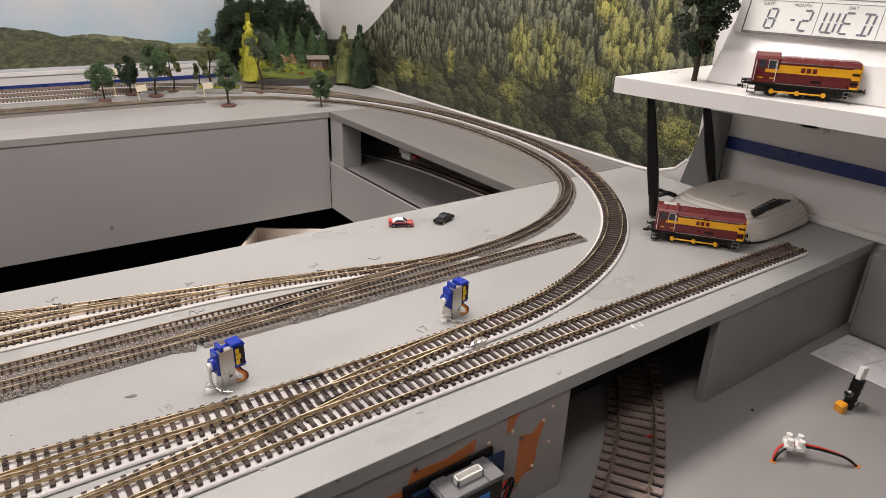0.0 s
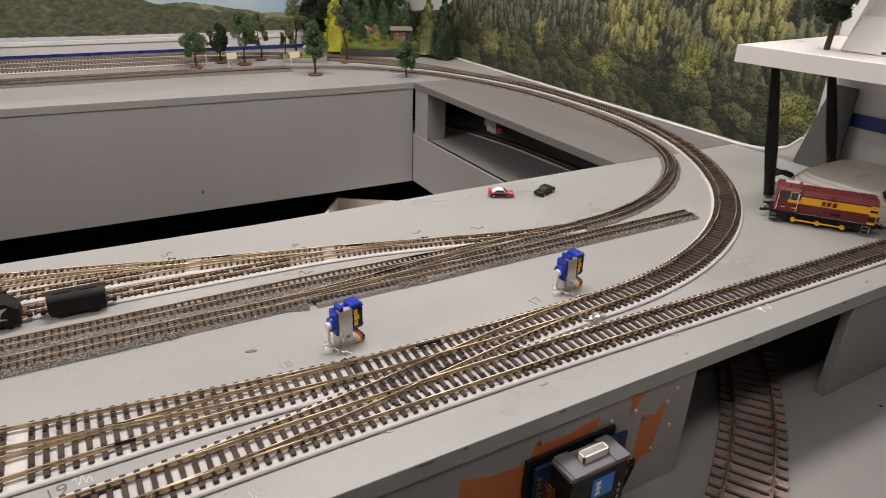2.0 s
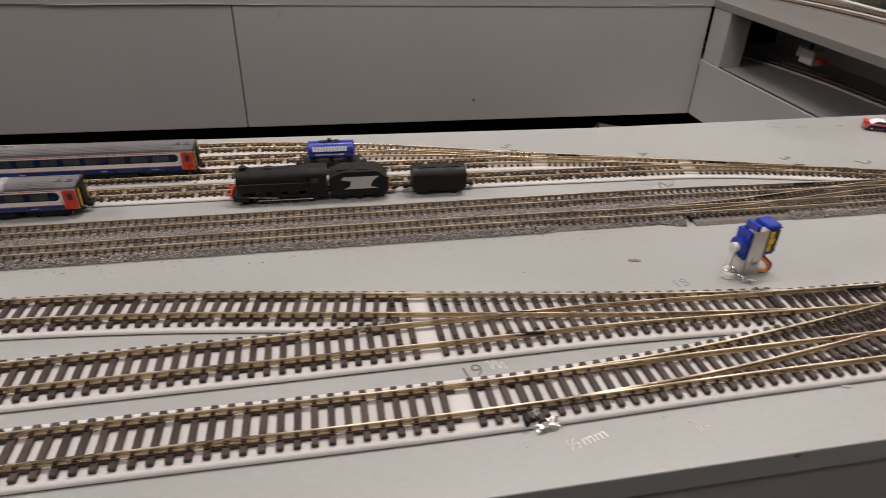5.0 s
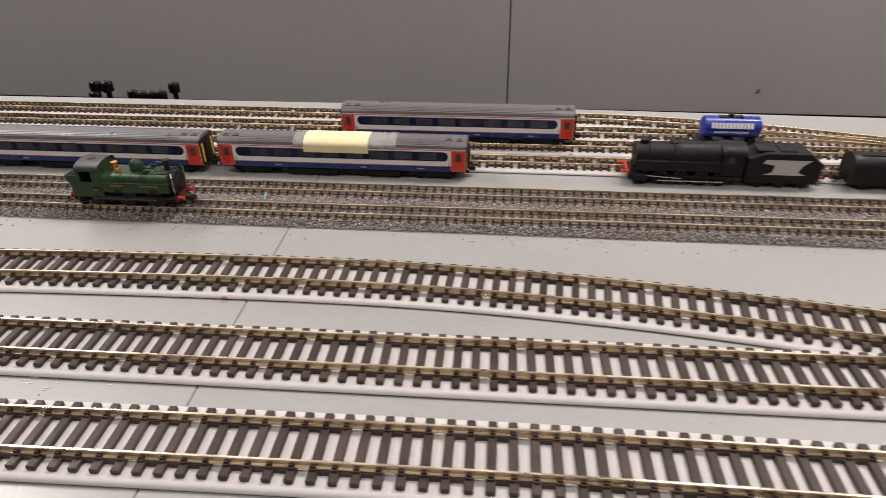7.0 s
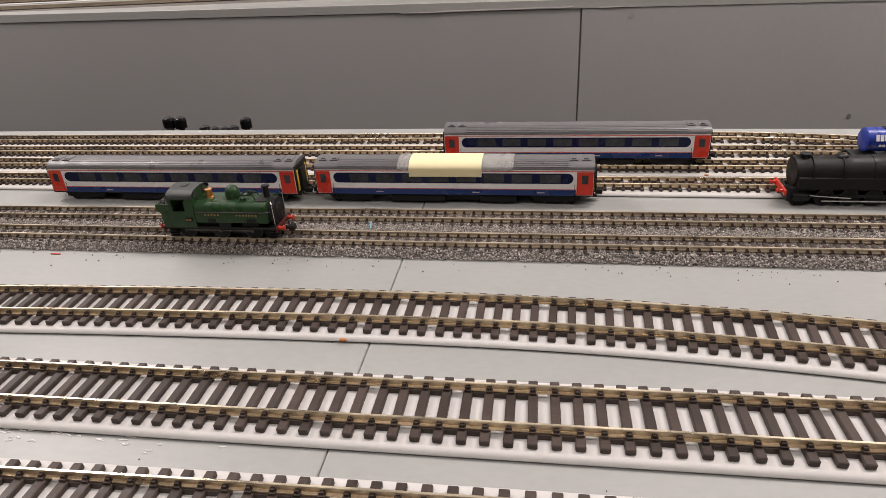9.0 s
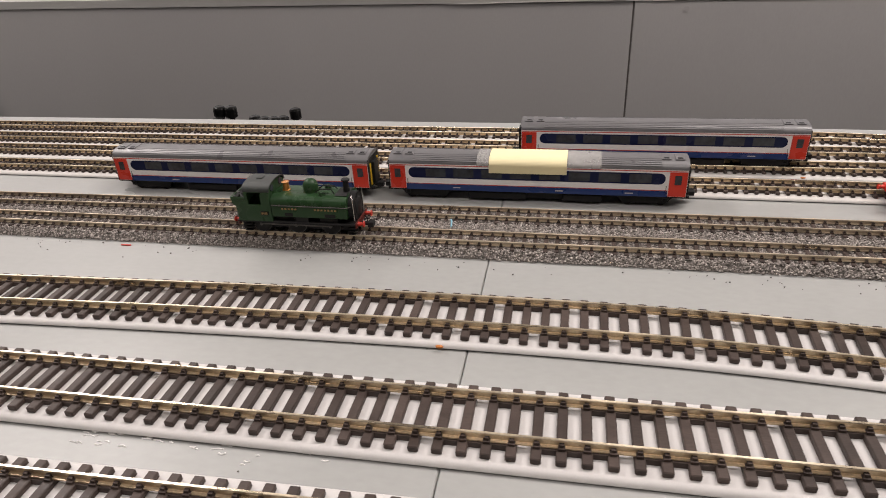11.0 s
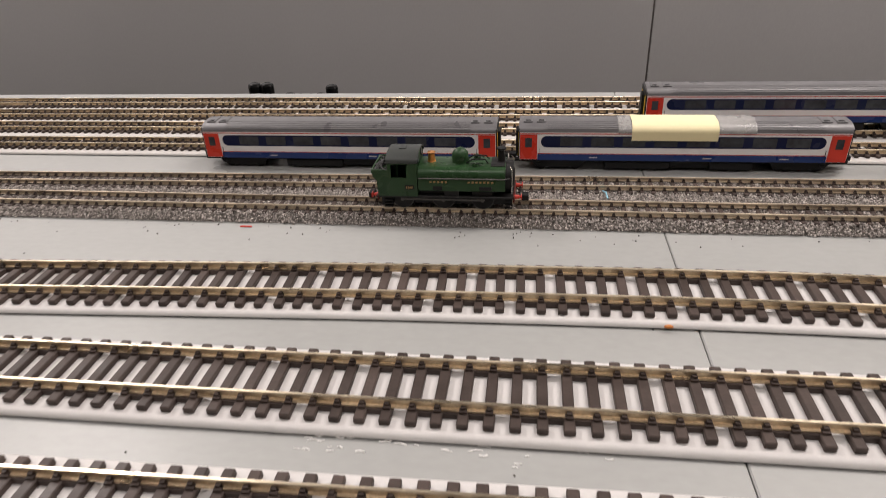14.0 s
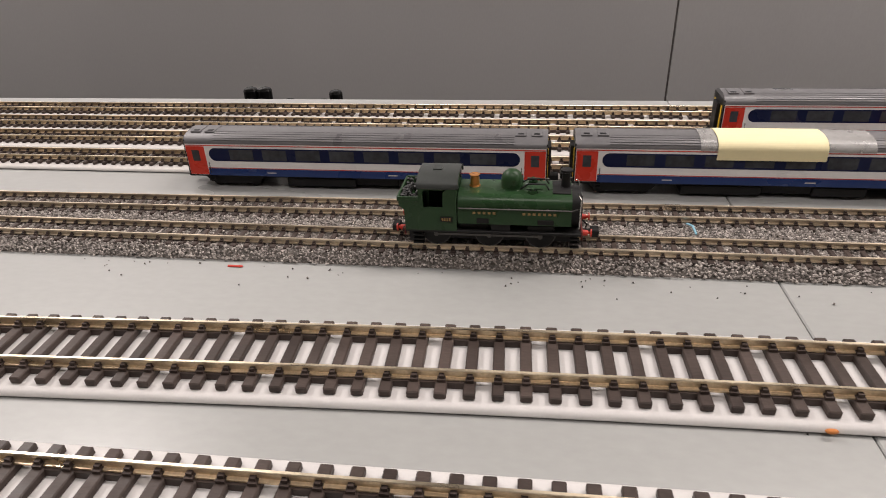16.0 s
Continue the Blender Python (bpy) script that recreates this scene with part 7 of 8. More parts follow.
def notice_board(at, label, up=0.0, long=0.0210):
    e = thing("notice_board", label, "sign", "blank signs", at)
    bm = bmesh.new()
    box(bm, -0.0009, 0.0009, -0.0006, 0.0006, 0, 0.036 + up, 0.0002)
    part("post", bm, CREAM, e)
    bm = bmesh.new()
    box(bm, -0.0010, long, -0.0010, 0.0, 0.0205 + up, 0.0345 + up, 0.0003)
    brd = part("board", bm, paint("cream_sign", (0.78, 0.7, 0.55), 0.6) if "cream_sign" not in bpy.data.materials else bpy.data.materials["cream_sign"], e, "blank cream board")
    for k in range(2):
        bm = bmesh.new()
        box(bm, long * 0.2, long * 0.76, -0.0013, -0.0009, 0.0255 + up + 0.004 * k, 0.0265 + up + 0.004 * k)
        part("writing_bar", bm, CREAM, brd)
    return e


notice_board(pose(0.676, 1.150, 0, 0, -7, -8), "cream notice board leaning on a thin post")
notice_board(pose(0.812, 1.128, 0, 0, -4, -8), "cream notice board beside the walled garden")
notice_board(pose(0.640, 1.215, 0, 0, -5, -8), "cream notice board on a tall post behind a tree", 0.030, 0.0150)

# narrow strip of lawn with a low white building and a fan of shrub stems, hard against the far wall
strip = thing("lawn_strip", "narrow scenic base with mown grass and an orange edge", "scenic base")
bm = bmesh.new()
box(bm, -0.30, 0.1530, 1.3925, 1.4165, 0.0004, 0.0052, 0.0004)
part("base", bm, paint("orange_clay_edge", (0.52, 0.27, 0.07), 0.7, vary=0.2, fine=500, coarse=60, bump=0.3), strip, "orange edge board")
bm = bmesh.new()
box(bm, -0.30, 0.1525, 1.3930, 1.4160, 0.0050, 0.0098, 0.0012)
part("lawn", bm, paint("bright_flock_lawn", (0.22, 0.27, 0.03), 0.95, vary=0.35, fine=900, coarse=80, bump=0.7, depth=0.001), strip, "bright green flock")
terrace = thing("low_white_building", "low white model building with dark openings", "model building", at=pose(0, 0, 0.0094))
bm = bmesh.new()
box(bm, -0.25, 0.150, 1.4080, 1.4160, 0.0, 0.0290, 0.0004)
face = part("wall", bm, WALLWHITE, terrace)
for x0, x1 in ((0.046, 0.053), (0.066, 0.098), (0.121, 0.142), (-0.02, 0.02), (-0.10, -0.06)):
    bm = bmesh.new()
    box(bm, x0, x1, 1.4070, 1.4083, 0.0010, 0.0150)
    part("opening", bm, DULLBLACK, face, "dark opening")
bm = bmesh.new()
box(bm, -0.255, 0.153, 1.4050, 1.4165, 0.0290, 0.0310, 0.0004)
part("roof", bm, ROOFGREY, terrace)
bm = bmesh.new()
box(bm, 0.1040, 0.1130, 1.3990, 1.4060, 0.0, 0.0050, 0.0004)
extrude(bm, [(0.1025, 0.0050), (0.1145, 0.0050), (0.1085, 0.0085)], "y", 1.3980, 1.4065)
for v in bm.verts:
    v.co.z += 0.0094
single("brown_shed", bm, BARK, "tiny brown shed on the lawn strip", "shed")
shrub = thing("fan_shrub", "bright green shrub with stems fanning from its foot", "shrub", at=pose(0.188, 1.4000, 0.0))
bm = bmesh.new()
rg = random.Random(91)
tips = []
for k in range(11):
    a = -0.62 + 1.24 * k / 10
    tip = (0.034 * math.sin(a) + rg.uniform(-0.002, 0.002), rg.uniform(-0.006, 0.006), 0.052 + 0.018 * math.cos(a * 2) * rg.random())
    cyl(bm, (0.010 * math.sin(a), 0, 0.0), tip, 0.0012, 0.0005, 6)
    tips.append(tip)
part("stem", bm, BARK, shrub, "thin fanning stems")
leaves("foliage", shrub, [(x * (0.45 + 0.11 * j), y * 1.2, z * (0.35 + 0.20 * j), 0.0075 + 0.0015 * (j % 2)) for x, y, z in tips for j in range(5)], 120, 0.0016, leaf_mat("bright_shrub_foliage", (0.05, 0.13, 0.015), (0.22, 0.40, 0.06)), 17)

# walled garden plot
plot = thing("garden_plot", "small walled garden with flock lawn and a stone shrine", "garden model")
bm = bmesh.new()
extrude(bm, [(0.812, 1.195), (0.905, 1.148), (0.925, 1.200), (0.832, 1.262)], "z", 0.0004, 0.011, 0.0006)
part("wall", bm, paint("grey_stone_wall", (0.28, 0.27, 0.25), 0.85, vary=0.3, fine=500, coarse=120, bump=0.6, depth=0.001), plot)
bm = bmesh.new()
extrude(bm, [(0.818, 1.197), (0.902, 1.155), (0.918, 1.199), (0.834, 1.254)], "z", 0.009, 0.0125, 0.0004)
part("lawn", bm, GRASS, plot, "bright flock lawn")
leaves("hedge", plot, [(0.822 + 0.009 * k, 1.199 - 0.0045 * k, 0.013, 0.004) for k in range(9)], 50, 0.0013, LEAFGOLD, 5)
bm = bmesh.new()
for x, y in ((0.872, 1.205), (0.884, 1.199), (0.872, 1.213), (0.884, 1.207)):
    cyl(bm, (x, y, 0.0125), (x, y, 0.030), 0.0013, 0.0013, 8)
extrude(bm, [(0.868, 0.030), (0.888, 0.030), (0.888, 0.032), (0.878, 0.039), (0.868, 0.032)], "y", 1.196, 1.216)
part("shrine", bm, paint("pale_stone", (0.5, 0.46, 0.4), 0.8, vary=0.15, fine=500, coarse=60, bump=0.3), plot, "pale stone shrine")
for k in range(7):
    bm = bmesh.new()
    x, y = 0.835 + 0.011 * k, 1.222 - 0.0048 * k
    box(bm, x - 0.002, x + 0.002, y - 0.001, y + 0.001, 0.0125, 0.0185 + 0.001 * (k % 3), 0.0004)
    part("headstone", bm, PALEGREY, plot)

# ---------------------------------------------------------------- maroon shunters
def shunter(at, label):
    """A boxy diesel shunter: maroon body, yellow band, striped nose, black frames, yellow rods."""
    e = thing("diesel_shunter", label, "locomotive", "diesel shunters", at)
    L, w = 0.1120, 0.0165
    bm = bmesh.new()
    box(bm, -L / 2, L / 2, -w, w, 0.0125, 0.0150, 0.0003)
    box(bm, -L / 2 + 0.010, L / 2 - 0.012, -w + 0.003, w - 0.003, 0.0050, 0.0126, 0.0005)
    for x in (-0.046, 0.036):
        box(bm, x, x + 0.010, -w, w, 0.0050, 0.0126, 0.0005)
    part("frame", bm, DULLBLACK, e, "black frames and steps")
    # bonnet
    hood = [(-w + 0.0010, 0.0150), (w - 0.0010, 0.0150), (w - 0.0010, 0.0385), (w - 0.0050, 0.0425), (-w + 0.0050, 0.0425), (-w + 0.0010, 0.0385)]
    bm = bmesh.new()
    extrude(bm, hood, "x", -0.0270, L / 2 - 0.0030, 0.0006)
    bonnet = part("bonnet", bm, MAROON, e, "maroon bonnet")
    for s in (-1, 1):
        y0, y1 = sorted((s * (w - 0.0012), s * (w - 0.0006)))
        bm = bmesh.new()
        box(bm, -0.0265, L / 2 - 0.0034, y0, y1, 0.0268, 0.0355, 0.0001)
        band = part("yellow_band", bm, LOCOYELLOW, bonnet, "golden yellow band")
        yb = s * (w - 0.0005)
        for k, x in enumerate((-0.0040, 0.0015, 0.0075)):
            bm = bmesh.new()
            box(bm, x, x + 0.0042, yb - 0.0002, yb + 0.0002, 0.0285, 0.0335)
            part("emblem_bar", bm, MAROON, band, "maroon block emblem")
        for k, x in enumerate((-0.018, -0.006, 0.006, 0.018, 0.030)):
            bm = bmesh.new()
            box(bm, x - 0.0001, x + 0.0001, s * (w - 0.0010) - 0.0002, s * (w - 0.0010) + 0.0002, 0.0155, 0.0265)
            part("door_seam", bm, DULLBLACK, bonnet)
        bm = bmesh.new()
        box(bm, 0.0080, 0.0180, s * (w - 0.0010) - 0.0003, s * (w - 0.0010) + 0.0003, 0.0185, 0.0212)
        part("works_plate", bm, DULLBLACK, bonnet)
        for k in range(5):
            bm = bmesh.new()
            x = L / 2 - 0.0105
            z = 0.0150 + 0.0048 * k
            box(bm, x, x + 0.0075, yb - 0.0003, yb + 0.0003, z, z + 0.0024, 0, pose(0, 0, 0))
            part("hazard_stripe", bm, LOCOYELLOW if k % 2 == 0 else BLACK, bonnet)
        bm = bmesh.new()
        tube(bm, [(-0.0255, s * (w - 0.0002), 0.0380), (L / 2 - 0.006, s * (w - 0.0002), 0.0380)], 0.0004, 6)
        part("handrail", bm, DARKSTEEL, bonnet, "thin metal handrail")
        bm = bmesh.new()
        tube(bm, [(-0.0265, s * (w + 0.0004), 0.0152), (L / 2 - 0.012, s * (w + 0.0004), 0.0152)], 0.0005, 6)
        part("sole_rail", bm, DARKSTEEL, e)
    for k in range(4):
        bm = bmesh.new()
        box(bm, -0.022 + 0.019 * k, -0.006 + 0.019 * k, -w + 0.006, w - 0.006, 0.0424, 0.0432, 0.0002)
        part("roof_panel", bm, MAROON, bonnet)
    bm = bmesh.new()
    for k in range(9):
        z = 0.0165 + 0.0026 * k
        box(bm, L / 2 - 0.0030, L / 2 - 0.0022, -w + 0.003, w - 0.003, z, z + 0.0012)
    part("radiator_grille", bm, BLACK, e)
    for s in (-1, 1):
        bm = bmesh.new()
        box(bm, L / 2 - 0.0032, L / 2 - 0.0018, s * (w - 0.0035) - 0.0020, s * (w - 0.0035) + 0.0020, 0.0150, 0.0400, 0.0002)
        part("nose_panel", bm, LOCOYELLOW, e, "yellow nose edge")
    # cab
    bm = bmesh.new()
    extrude(bm, [(-w, 0.0150), (w, 0.0150), (w, 0.0405), (w - 0.003, 0.0440), (0.006, 0.0472), (-0.006, 0.0472), (-w + 0.003, 0.0440), (-w, 0.0405)], "x", -L / 2 + 0.0040, -0.0262, 0.0005)
    cab = part("cab", bm, MAROON, e, "maroon cab")
    for s in (-1, 1):
        for x in (-0.0470, -0.0370):
            bm = bmesh.new()
            box(bm, x, x + 0.0072, s * w - 0.0003, s * w + 0.0003, 0.0310, 0.0398, 0.0001)
            part("cab_window", bm, WINDOW, cab)
        bm = bmesh.new()
        for a in ((-0.0374, -0.0370, 0.0306, 0.0402), (-0.0298, -0.0294, 0.0306, 0.0402), (-0.0374, -0.0294, 0.0398, 0.0402)):
            box(bm, a[0], a[1], s * w - 0.0003, s * w + 0.0005, a[2], a[3])
        part("window_frame", bm, SIDEWHITE, cab, "pale window frame")
        bm = bmesh.new()
        box(bm, -0.0395, -0.0262, s * w - 0.0002, s * w + 0.0003, 0.0268, 0.0305)
        part("yellow_flash", bm, LOCOYELLOW, cab)
        for x in (-0.0500, -0.0285):
            bm = bmesh.new()
            tube(bm, [(x, s * (w + 0.0007), 0.0170), (x, s * (w + 0.0007), 0.0390)], 0.0004, 6)
            part("grab_rail", bm, WHITEPLASTIC, cab)
        for k in range(2):
            bm = bmesh.new()
            box(bm, -0.0455 + 0.012 * k, -0.0405 + 0.012 * k, s * w - 0.0001, s * w + 0.0003, 0.0200, 0.0212)
            part("number_bar", bm, LOCOYELLOW, cab)
    bm = bmesh.new()
    box(bm, -0.0450, -0.0300, -0.0050, 0.0050, 0.0470, 0.0478, 0.0002)
    part("roof_hatch", bm, PALEGREY, cab, "pale roof hatch")
    # wheels and rods
    for x in (-0.0290, -0.0030, 0.0230):
        for s in (-1, 1):
            wheel(e, x, s * 0.0100, 0.0082, 0.0080, 0.0026)
    for s in (-1, 1):
        bm = bmesh.new()
        y0, y1 = sorted((s * 0.0160, s * 0.0174))
        box(bm, -0.0290, 0.0230, y0, y1, 0.0055, 0.0072, 0.0003)
        for x in (-0.0290, -0.0030, 0.0230):
            cyl(bm, (x, s * 0.0130, 0.0064), (x, s * 0.0184, 0.0064), 0.0025, 0.0025, 14)
        part("coupling_rod", bm, LOCOYELLOW, e, "yellow coupling rod", True)
        for x in (-0.050, 0.046):
            bm = bmesh.new()
            for k in range(3):
                box(bm, x - 0.004, x + 0.004, s * w - 0.002, s * w + 0.001, 0.0030 + 0.0045 * k, 0.0036 + 0.0045 * k)
            for dx in (-0.004, 0.004):
                box(bm, x + dx - 0.0004, x + dx + 0.0004, s * w, s * w + 0.0009, 0.0028, 0.0150)
            part("footstep", bm, STEEL if x > 0 else DULLBLACK, e)
    for s in (-1, 1):
        for y in (-0.0115, 0.0115):
            round_buffer(e, s * L / 2, y, 0.0135, s * 0.0060, 0.0028, DULLBLACK)
        coupler(e, s * L / 2, 0.0080, s * 0.0095)
        bm = bmesh.new()
        tube(bm, [(s * L / 2, 0.005, 0.013), (s * (L / 2 + 0.004), 0.006, 0.009), (s * (L / 2 + 0.003), 0.006, 0.004)], 0.0007, 6)
        part("brake_hose", bm, DULLBLACK, e)
    return e


shunter(pose(1.0485, -0.0130, 0.0, 0, 0, -53.5) @ Matrix.Scale(0.915, 4), "maroon and yellow diesel shunter standing beside the router")
shunter(pose(1.0905, -0.0700, 0.1752, 0, 0, -60.0) @ Matrix.Scale(0.915, 4), "maroon and yellow diesel shunter standing on the white shelf")

# ---------------------------------------------------------------- shelf, clock, router
bm = bmesh.new()
extrude(bm, [(1.0240, 0.1170), (1.2440, 0.1340), (1.2440, -0.7), (1.1400, -0.7)], "z", 0.1560, 0.1750, 0.0008)
shelf = thing("shelf", "white laminated shelf on the wall", "shelf")
part("panel", bm, WHITEPVC, shelf)
bm = bmesh.new()
extrude(bm, [(1.0236, 0.1172), (1.0240, 0.1170), (1.1400, -0.7), (1.1396, -0.7)], "z", 0.1563, 0.1747)
part("front_edging", bm, WHITEPVC, shelf, "thin white edging strip")
bm = bmesh.new()
extrude(bm, [(1.0238, 0.1173), (1.2440, 0.1343), (1.2440, 0.1340), (1.0240, 0.1170)], "z", 0.1563, 0.1747)
part("end_edging", bm, WHITEPVC, shelf, "thin white edging strip")
bm = bmesh.new()
box(bm, 1.10, 1.245, -0.095, -0.075, 0.1440, 0.1558, 0.001)
box(bm, 1.10, 1.118, -0.100, -0.070, 0.1400, 0.1558, 0.002)
single("shelf_bracket", bm, PALEGREY, "grey bracket under the white shelf", "bracket")

clock = thing("digital_clock", "large white digital calendar clock leaning on the shelf", "clock", at=pose(1.0940, 0.0420, 0.1757))
LCD = paint("pale_lcd", (0.66, 0.68, 0.64), 0.25, vary=0.03, fine=300, coarse=20, bump=0)
SEGMENT = paint("lcd_segment_grey", (0.11, 0.12, 0.16), 0.4, vary=0.05, fine=300, coarse=20, bump=0)
PRINT = paint("grey_print", (0.2, 0.2, 0.21), 0.6, vary=0.05, fine=300, coarse=20, bump=0)
# its face looks along -x; u runs along the shelf, w up the face
LEAN = Matrix.Rotation(radians(-84.9), 4, "Z") @ Matrix.Rotation(radians(-15), 4, "X")


def clock_part(name, u0, u1, w0, w1, d0, d1, mat, parent, label="", bevel=0.0, slant=0.0):
    bm = bmesh.new()
    shear = Matrix.Identity(4)
    shear[0][2] = slant
    box(bm, u0, u1, d0, d1, w0, w1, bevel, LEAN @ Matrix.Translation((0, 0, w0)) @ shear @ Matrix.Translation((0, 0, -w0)))
    return part(name, bm, mat, parent, label)


bm = bmesh.new()
extrude(bm, [(0.0, 0.0), (0.0, 0.038), (0.0035, 0.0405), (0.0090, 0.0580), (0.0020, 0.0600), (0.0020, 0.150), (0.0060, 0.155), (0.030, 0.155), (0.030, 0.0)], "x", 0.0, 0.215, 0.0008)
for v in bm.verts:
    v.co.x += 0.012 * min(1, v.co.z / 0.06) * (1 if v.co.x < 0.1 else -1)
bmesh.ops.transform(bm, matrix=LEAN, verts=bm.verts)
case = part("case", bm, WHITEPVC, clock, "glossy white moulded case")
clock_part("display_frame", 0.0225, 0.1925, 0.0590, 0.1450, 0.0006, 0.0040, ROOFGREY, case, "thin dark display frame")
screen = clock_part("display", 0.0245, 0.1905, 0.0610, 0.1430, 0.0002, 0.0030, LCD, case, "pale liquid crystal display")
for u, w0, w1 in ((0.0985, 0.0615, 0.0935), (0.1575, 0.0615, 0.0935)):
    clock_part("divider", u, u + 0.0004, w0, w1, -0.0001, 0.0004, SEGMENT, screen)
clock_part("divider", 0.0250, 0.1900, 0.0937, 0.0941, -0.0001, 0.0004, SEGMENT, screen)
clock_part("divider", 0.0250, 0.1900, 0.0975, 0.0984, -0.0001, 0.0004, SEGMENT, screen)
BARS = {"a": (0.12, 0.88, 1.0), "g": (0.12, 0.88, 0.5), "d": (0.12, 0.88, 0.0), "f": (0.0, 0.54), "b": (1.0, 0.54), "e": (0.0, 0.04), "c": (1.0, 0.04), "m": (0.5, 0.54), "n": (0.5, 0.04)}
SEG = {"8": "abcdefg", "-": "g", "2": "abged", "W": "fmbencd", "E": "afged", "D": "abmncd"}


def segments(ch, u, w, cw, chh):
    t = 0.0018
    for s in SEG[ch]:
        v = BARS[s]
        lean = 0.10
        if len(v) == 3:
            o = lean * v[2] * chh
            clock_part("segment", u + v[0] * cw + o, u + v[1] * cw + o, w + v[2] * chh - t / 2, w + v[2] * chh + t / 2, -0.0003, 0.0004, SEGMENT, screen)
        else:
            o = lean * v[1] * chh
            clock_part("segment", u + v[0] * cw - t / 2 + o, u + v[0] * cw + t / 2 + o, w + v[1] * chh, w + (v[1] + 0.42) * chh, -0.0003, 0.0004, SEGMENT, screen, slant=lean)


for ch, u, cw in (("8", 0.0460, 0.0090), ("-", 0.0705, 0.0060), ("2", 0.0820, 0.0090), ("W", 0.1045, 0.0125), ("E", 0.1225, 0.0090), ("D", 0.1385, 0.0120)):
    segments(ch, u, 0.0650, cw, 0.0205)
for word, u, size in (("DATE", 0.0385, 0.0048), ("MONTH", 0.0715, 0.0048), ("DAY", 0.1250, 0.0048)):
    cu = bpy.data.curves.new("caption", "FONT")
    cu.body, cu.size, cu.extrude = word, size, 0.0001
    ob = new("caption", cu)
    bpy.context.view_layer.update()
    me = bpy.data.meshes.new_from_object(ob.evaluated_get(bpy.context.evaluated_depsgraph_get()))
    bpy.data.objects.remove(ob)
    me.transform(LEAN @ pose(u, -0.0001, 0.0890, 90))
    me.materials.clear()
    me.materials.append(PRINT)
    ob = new("caption", me)
    ob.parent = screen
    ob["label"] = "grey printed caption " + word

ROUTER = paint("warm_white_plastic", (0.6, 0.57, 0.52), 0.4, vary=0.05, fine=300, coarse=12, bump=0.05)
router = thing("wifi_router", "cream plastic router with two black aerials", "router", at=pose(1.160, 0.0080, 0, 0, 0, 0))


ROUTER_EDGES = [(-0.078, 0.059), (0.072, 0.066), (0.089, -0.058), (-0.073, -0.064)]


def rounded(bm, grow, z0, z1, taper, sink=0.0):
    """A four-cornered shell with soft corners, from z0 to z1; the far corner may sink a little."""
    def ring(s, z):
        out = []
        for i in range(4):
            p, q, r = (Vector((*ROUTER_EDGES[(i + j) % 4], 0)) * s for j in (-1, 0, 1))
            a, b = q + (p - q) * 0.30, q + (r - q) * 0.30
            for k in range(9):
                t = k / 8
                c = a * (1 - t) ** 2 + q * 2 * t * (1 - t) + b * t * t
                out.append(bm.verts.new((c.x, c.y, z)))
        return out
    lo, hi = ring(grow, z0), ring(grow * taper, z1)
    n = len(lo)
    for k in range(n):
        bm.faces.new((lo[k], hi[k], hi[(k + 1) % n], lo[(k + 1) % n]))
    bm.faces.new(lo)
    bm.faces.new(hi[::-1])
    bmesh.ops.recalc_face_normals(bm, faces=bm.faces)


for k in range(6):
    bm = bmesh.new()
    rounded(bm, 1.10 - 0.016 * k - 0.0055 * k * k, 0.0040 + 0.0046 * k, 0.0082 + 0.0046 * k, 0.992 - 0.006 * k)
    part("shell_layer", bm, ROUTER, router, "" if k else "cream lower shell", True)
    bm = bmesh.new()
    rounded(bm, 1.07 - 0.016 * k - 0.0055 * k * k, 0.0080 + 0.0046 * k, 0.0090 + 0.0046 * k, 0.99)
    part("shell_groove", bm, PALEGREY, router, "" if k else "shaded groove between the layers", True)
bm = bmesh.new()
rounded(bm, 0.83, 0.0312, 0.0342, 0.95)
lid = part("lid", bm, ROUTER, router, "", True)
bm = bmesh.new()
box(bm, -0.017, 0.013, -0.0020, 0.0020, 0.0338, 0.0346)
part("emblem_bar", bm, PALEGREY, lid, "pale raised emblem")
bm = bmesh.new()
extrude(bm, [(-0.054, -0.0545), (0.040, -0.0480), (0.024, -0.0330), (-0.044, -0.0430)], "z", 0.0300, 0.0345, 0.0006)
panel_ = part("light_panel", bm, BLACK, router, "glossy black indicator strip")
for k in range(9):
    bm = bmesh.new()
    box(bm, -0.036 + 0.0072 * k, -0.0343 + 0.0072 * k, -0.0455 + 0.00075 * k, -0.0440 + 0.00075 * k, 0.0346, 0.0351)
    part("indicator", bm, PALEGREY, panel_)
for wx, wy, lean, hgt in ((1.0735, 0.0660, -10, 0.172), (1.2235, 0.0800, -14, 0.165)):
    bm = bmesh.new()
    cyl(bm, (0, 0, 0.0), (0, 0, 0.030), 0.0062, 0.0062, 14)
    extrude(bm, [(-0.0062, 0.026), (0.0062, 0.026), (0.0070, 0.060), (0.0052, hgt * 0.75), (0.0036, hgt), (-0.0036, hgt), (-0.0052, hgt * 0.75), (-0.0070, 0.060)], "y", -0.0048, 0.0048, 0.0015)
    o = part("aerial", bm, BLACK, router, "black upright aerial", True)
    o.matrix_world = Matrix.Translation((wx, wy, 0.004)) @ Matrix.Rotation(radians(lean), 4, Vector((0.82, 0.57, 0))) @ Matrix.Rotation(radians(-57), 4, "Z")
    bpy.context.view_layer.update()
bm = bmesh.new()
tube(bm, [tuple(q) for q in smooth_line([(1.125, 0.074), (1.105, 0.088), (1.120, 0.100), (1.155, 0.094), (1.18, 0.080)], 0.004)], 0.0030, 8)
for v in bm.verts:
    v.co.z += 0.0032 + 0.02 * max(0.0, 1 - abs(v.co.x - 1.115) / 0.05)
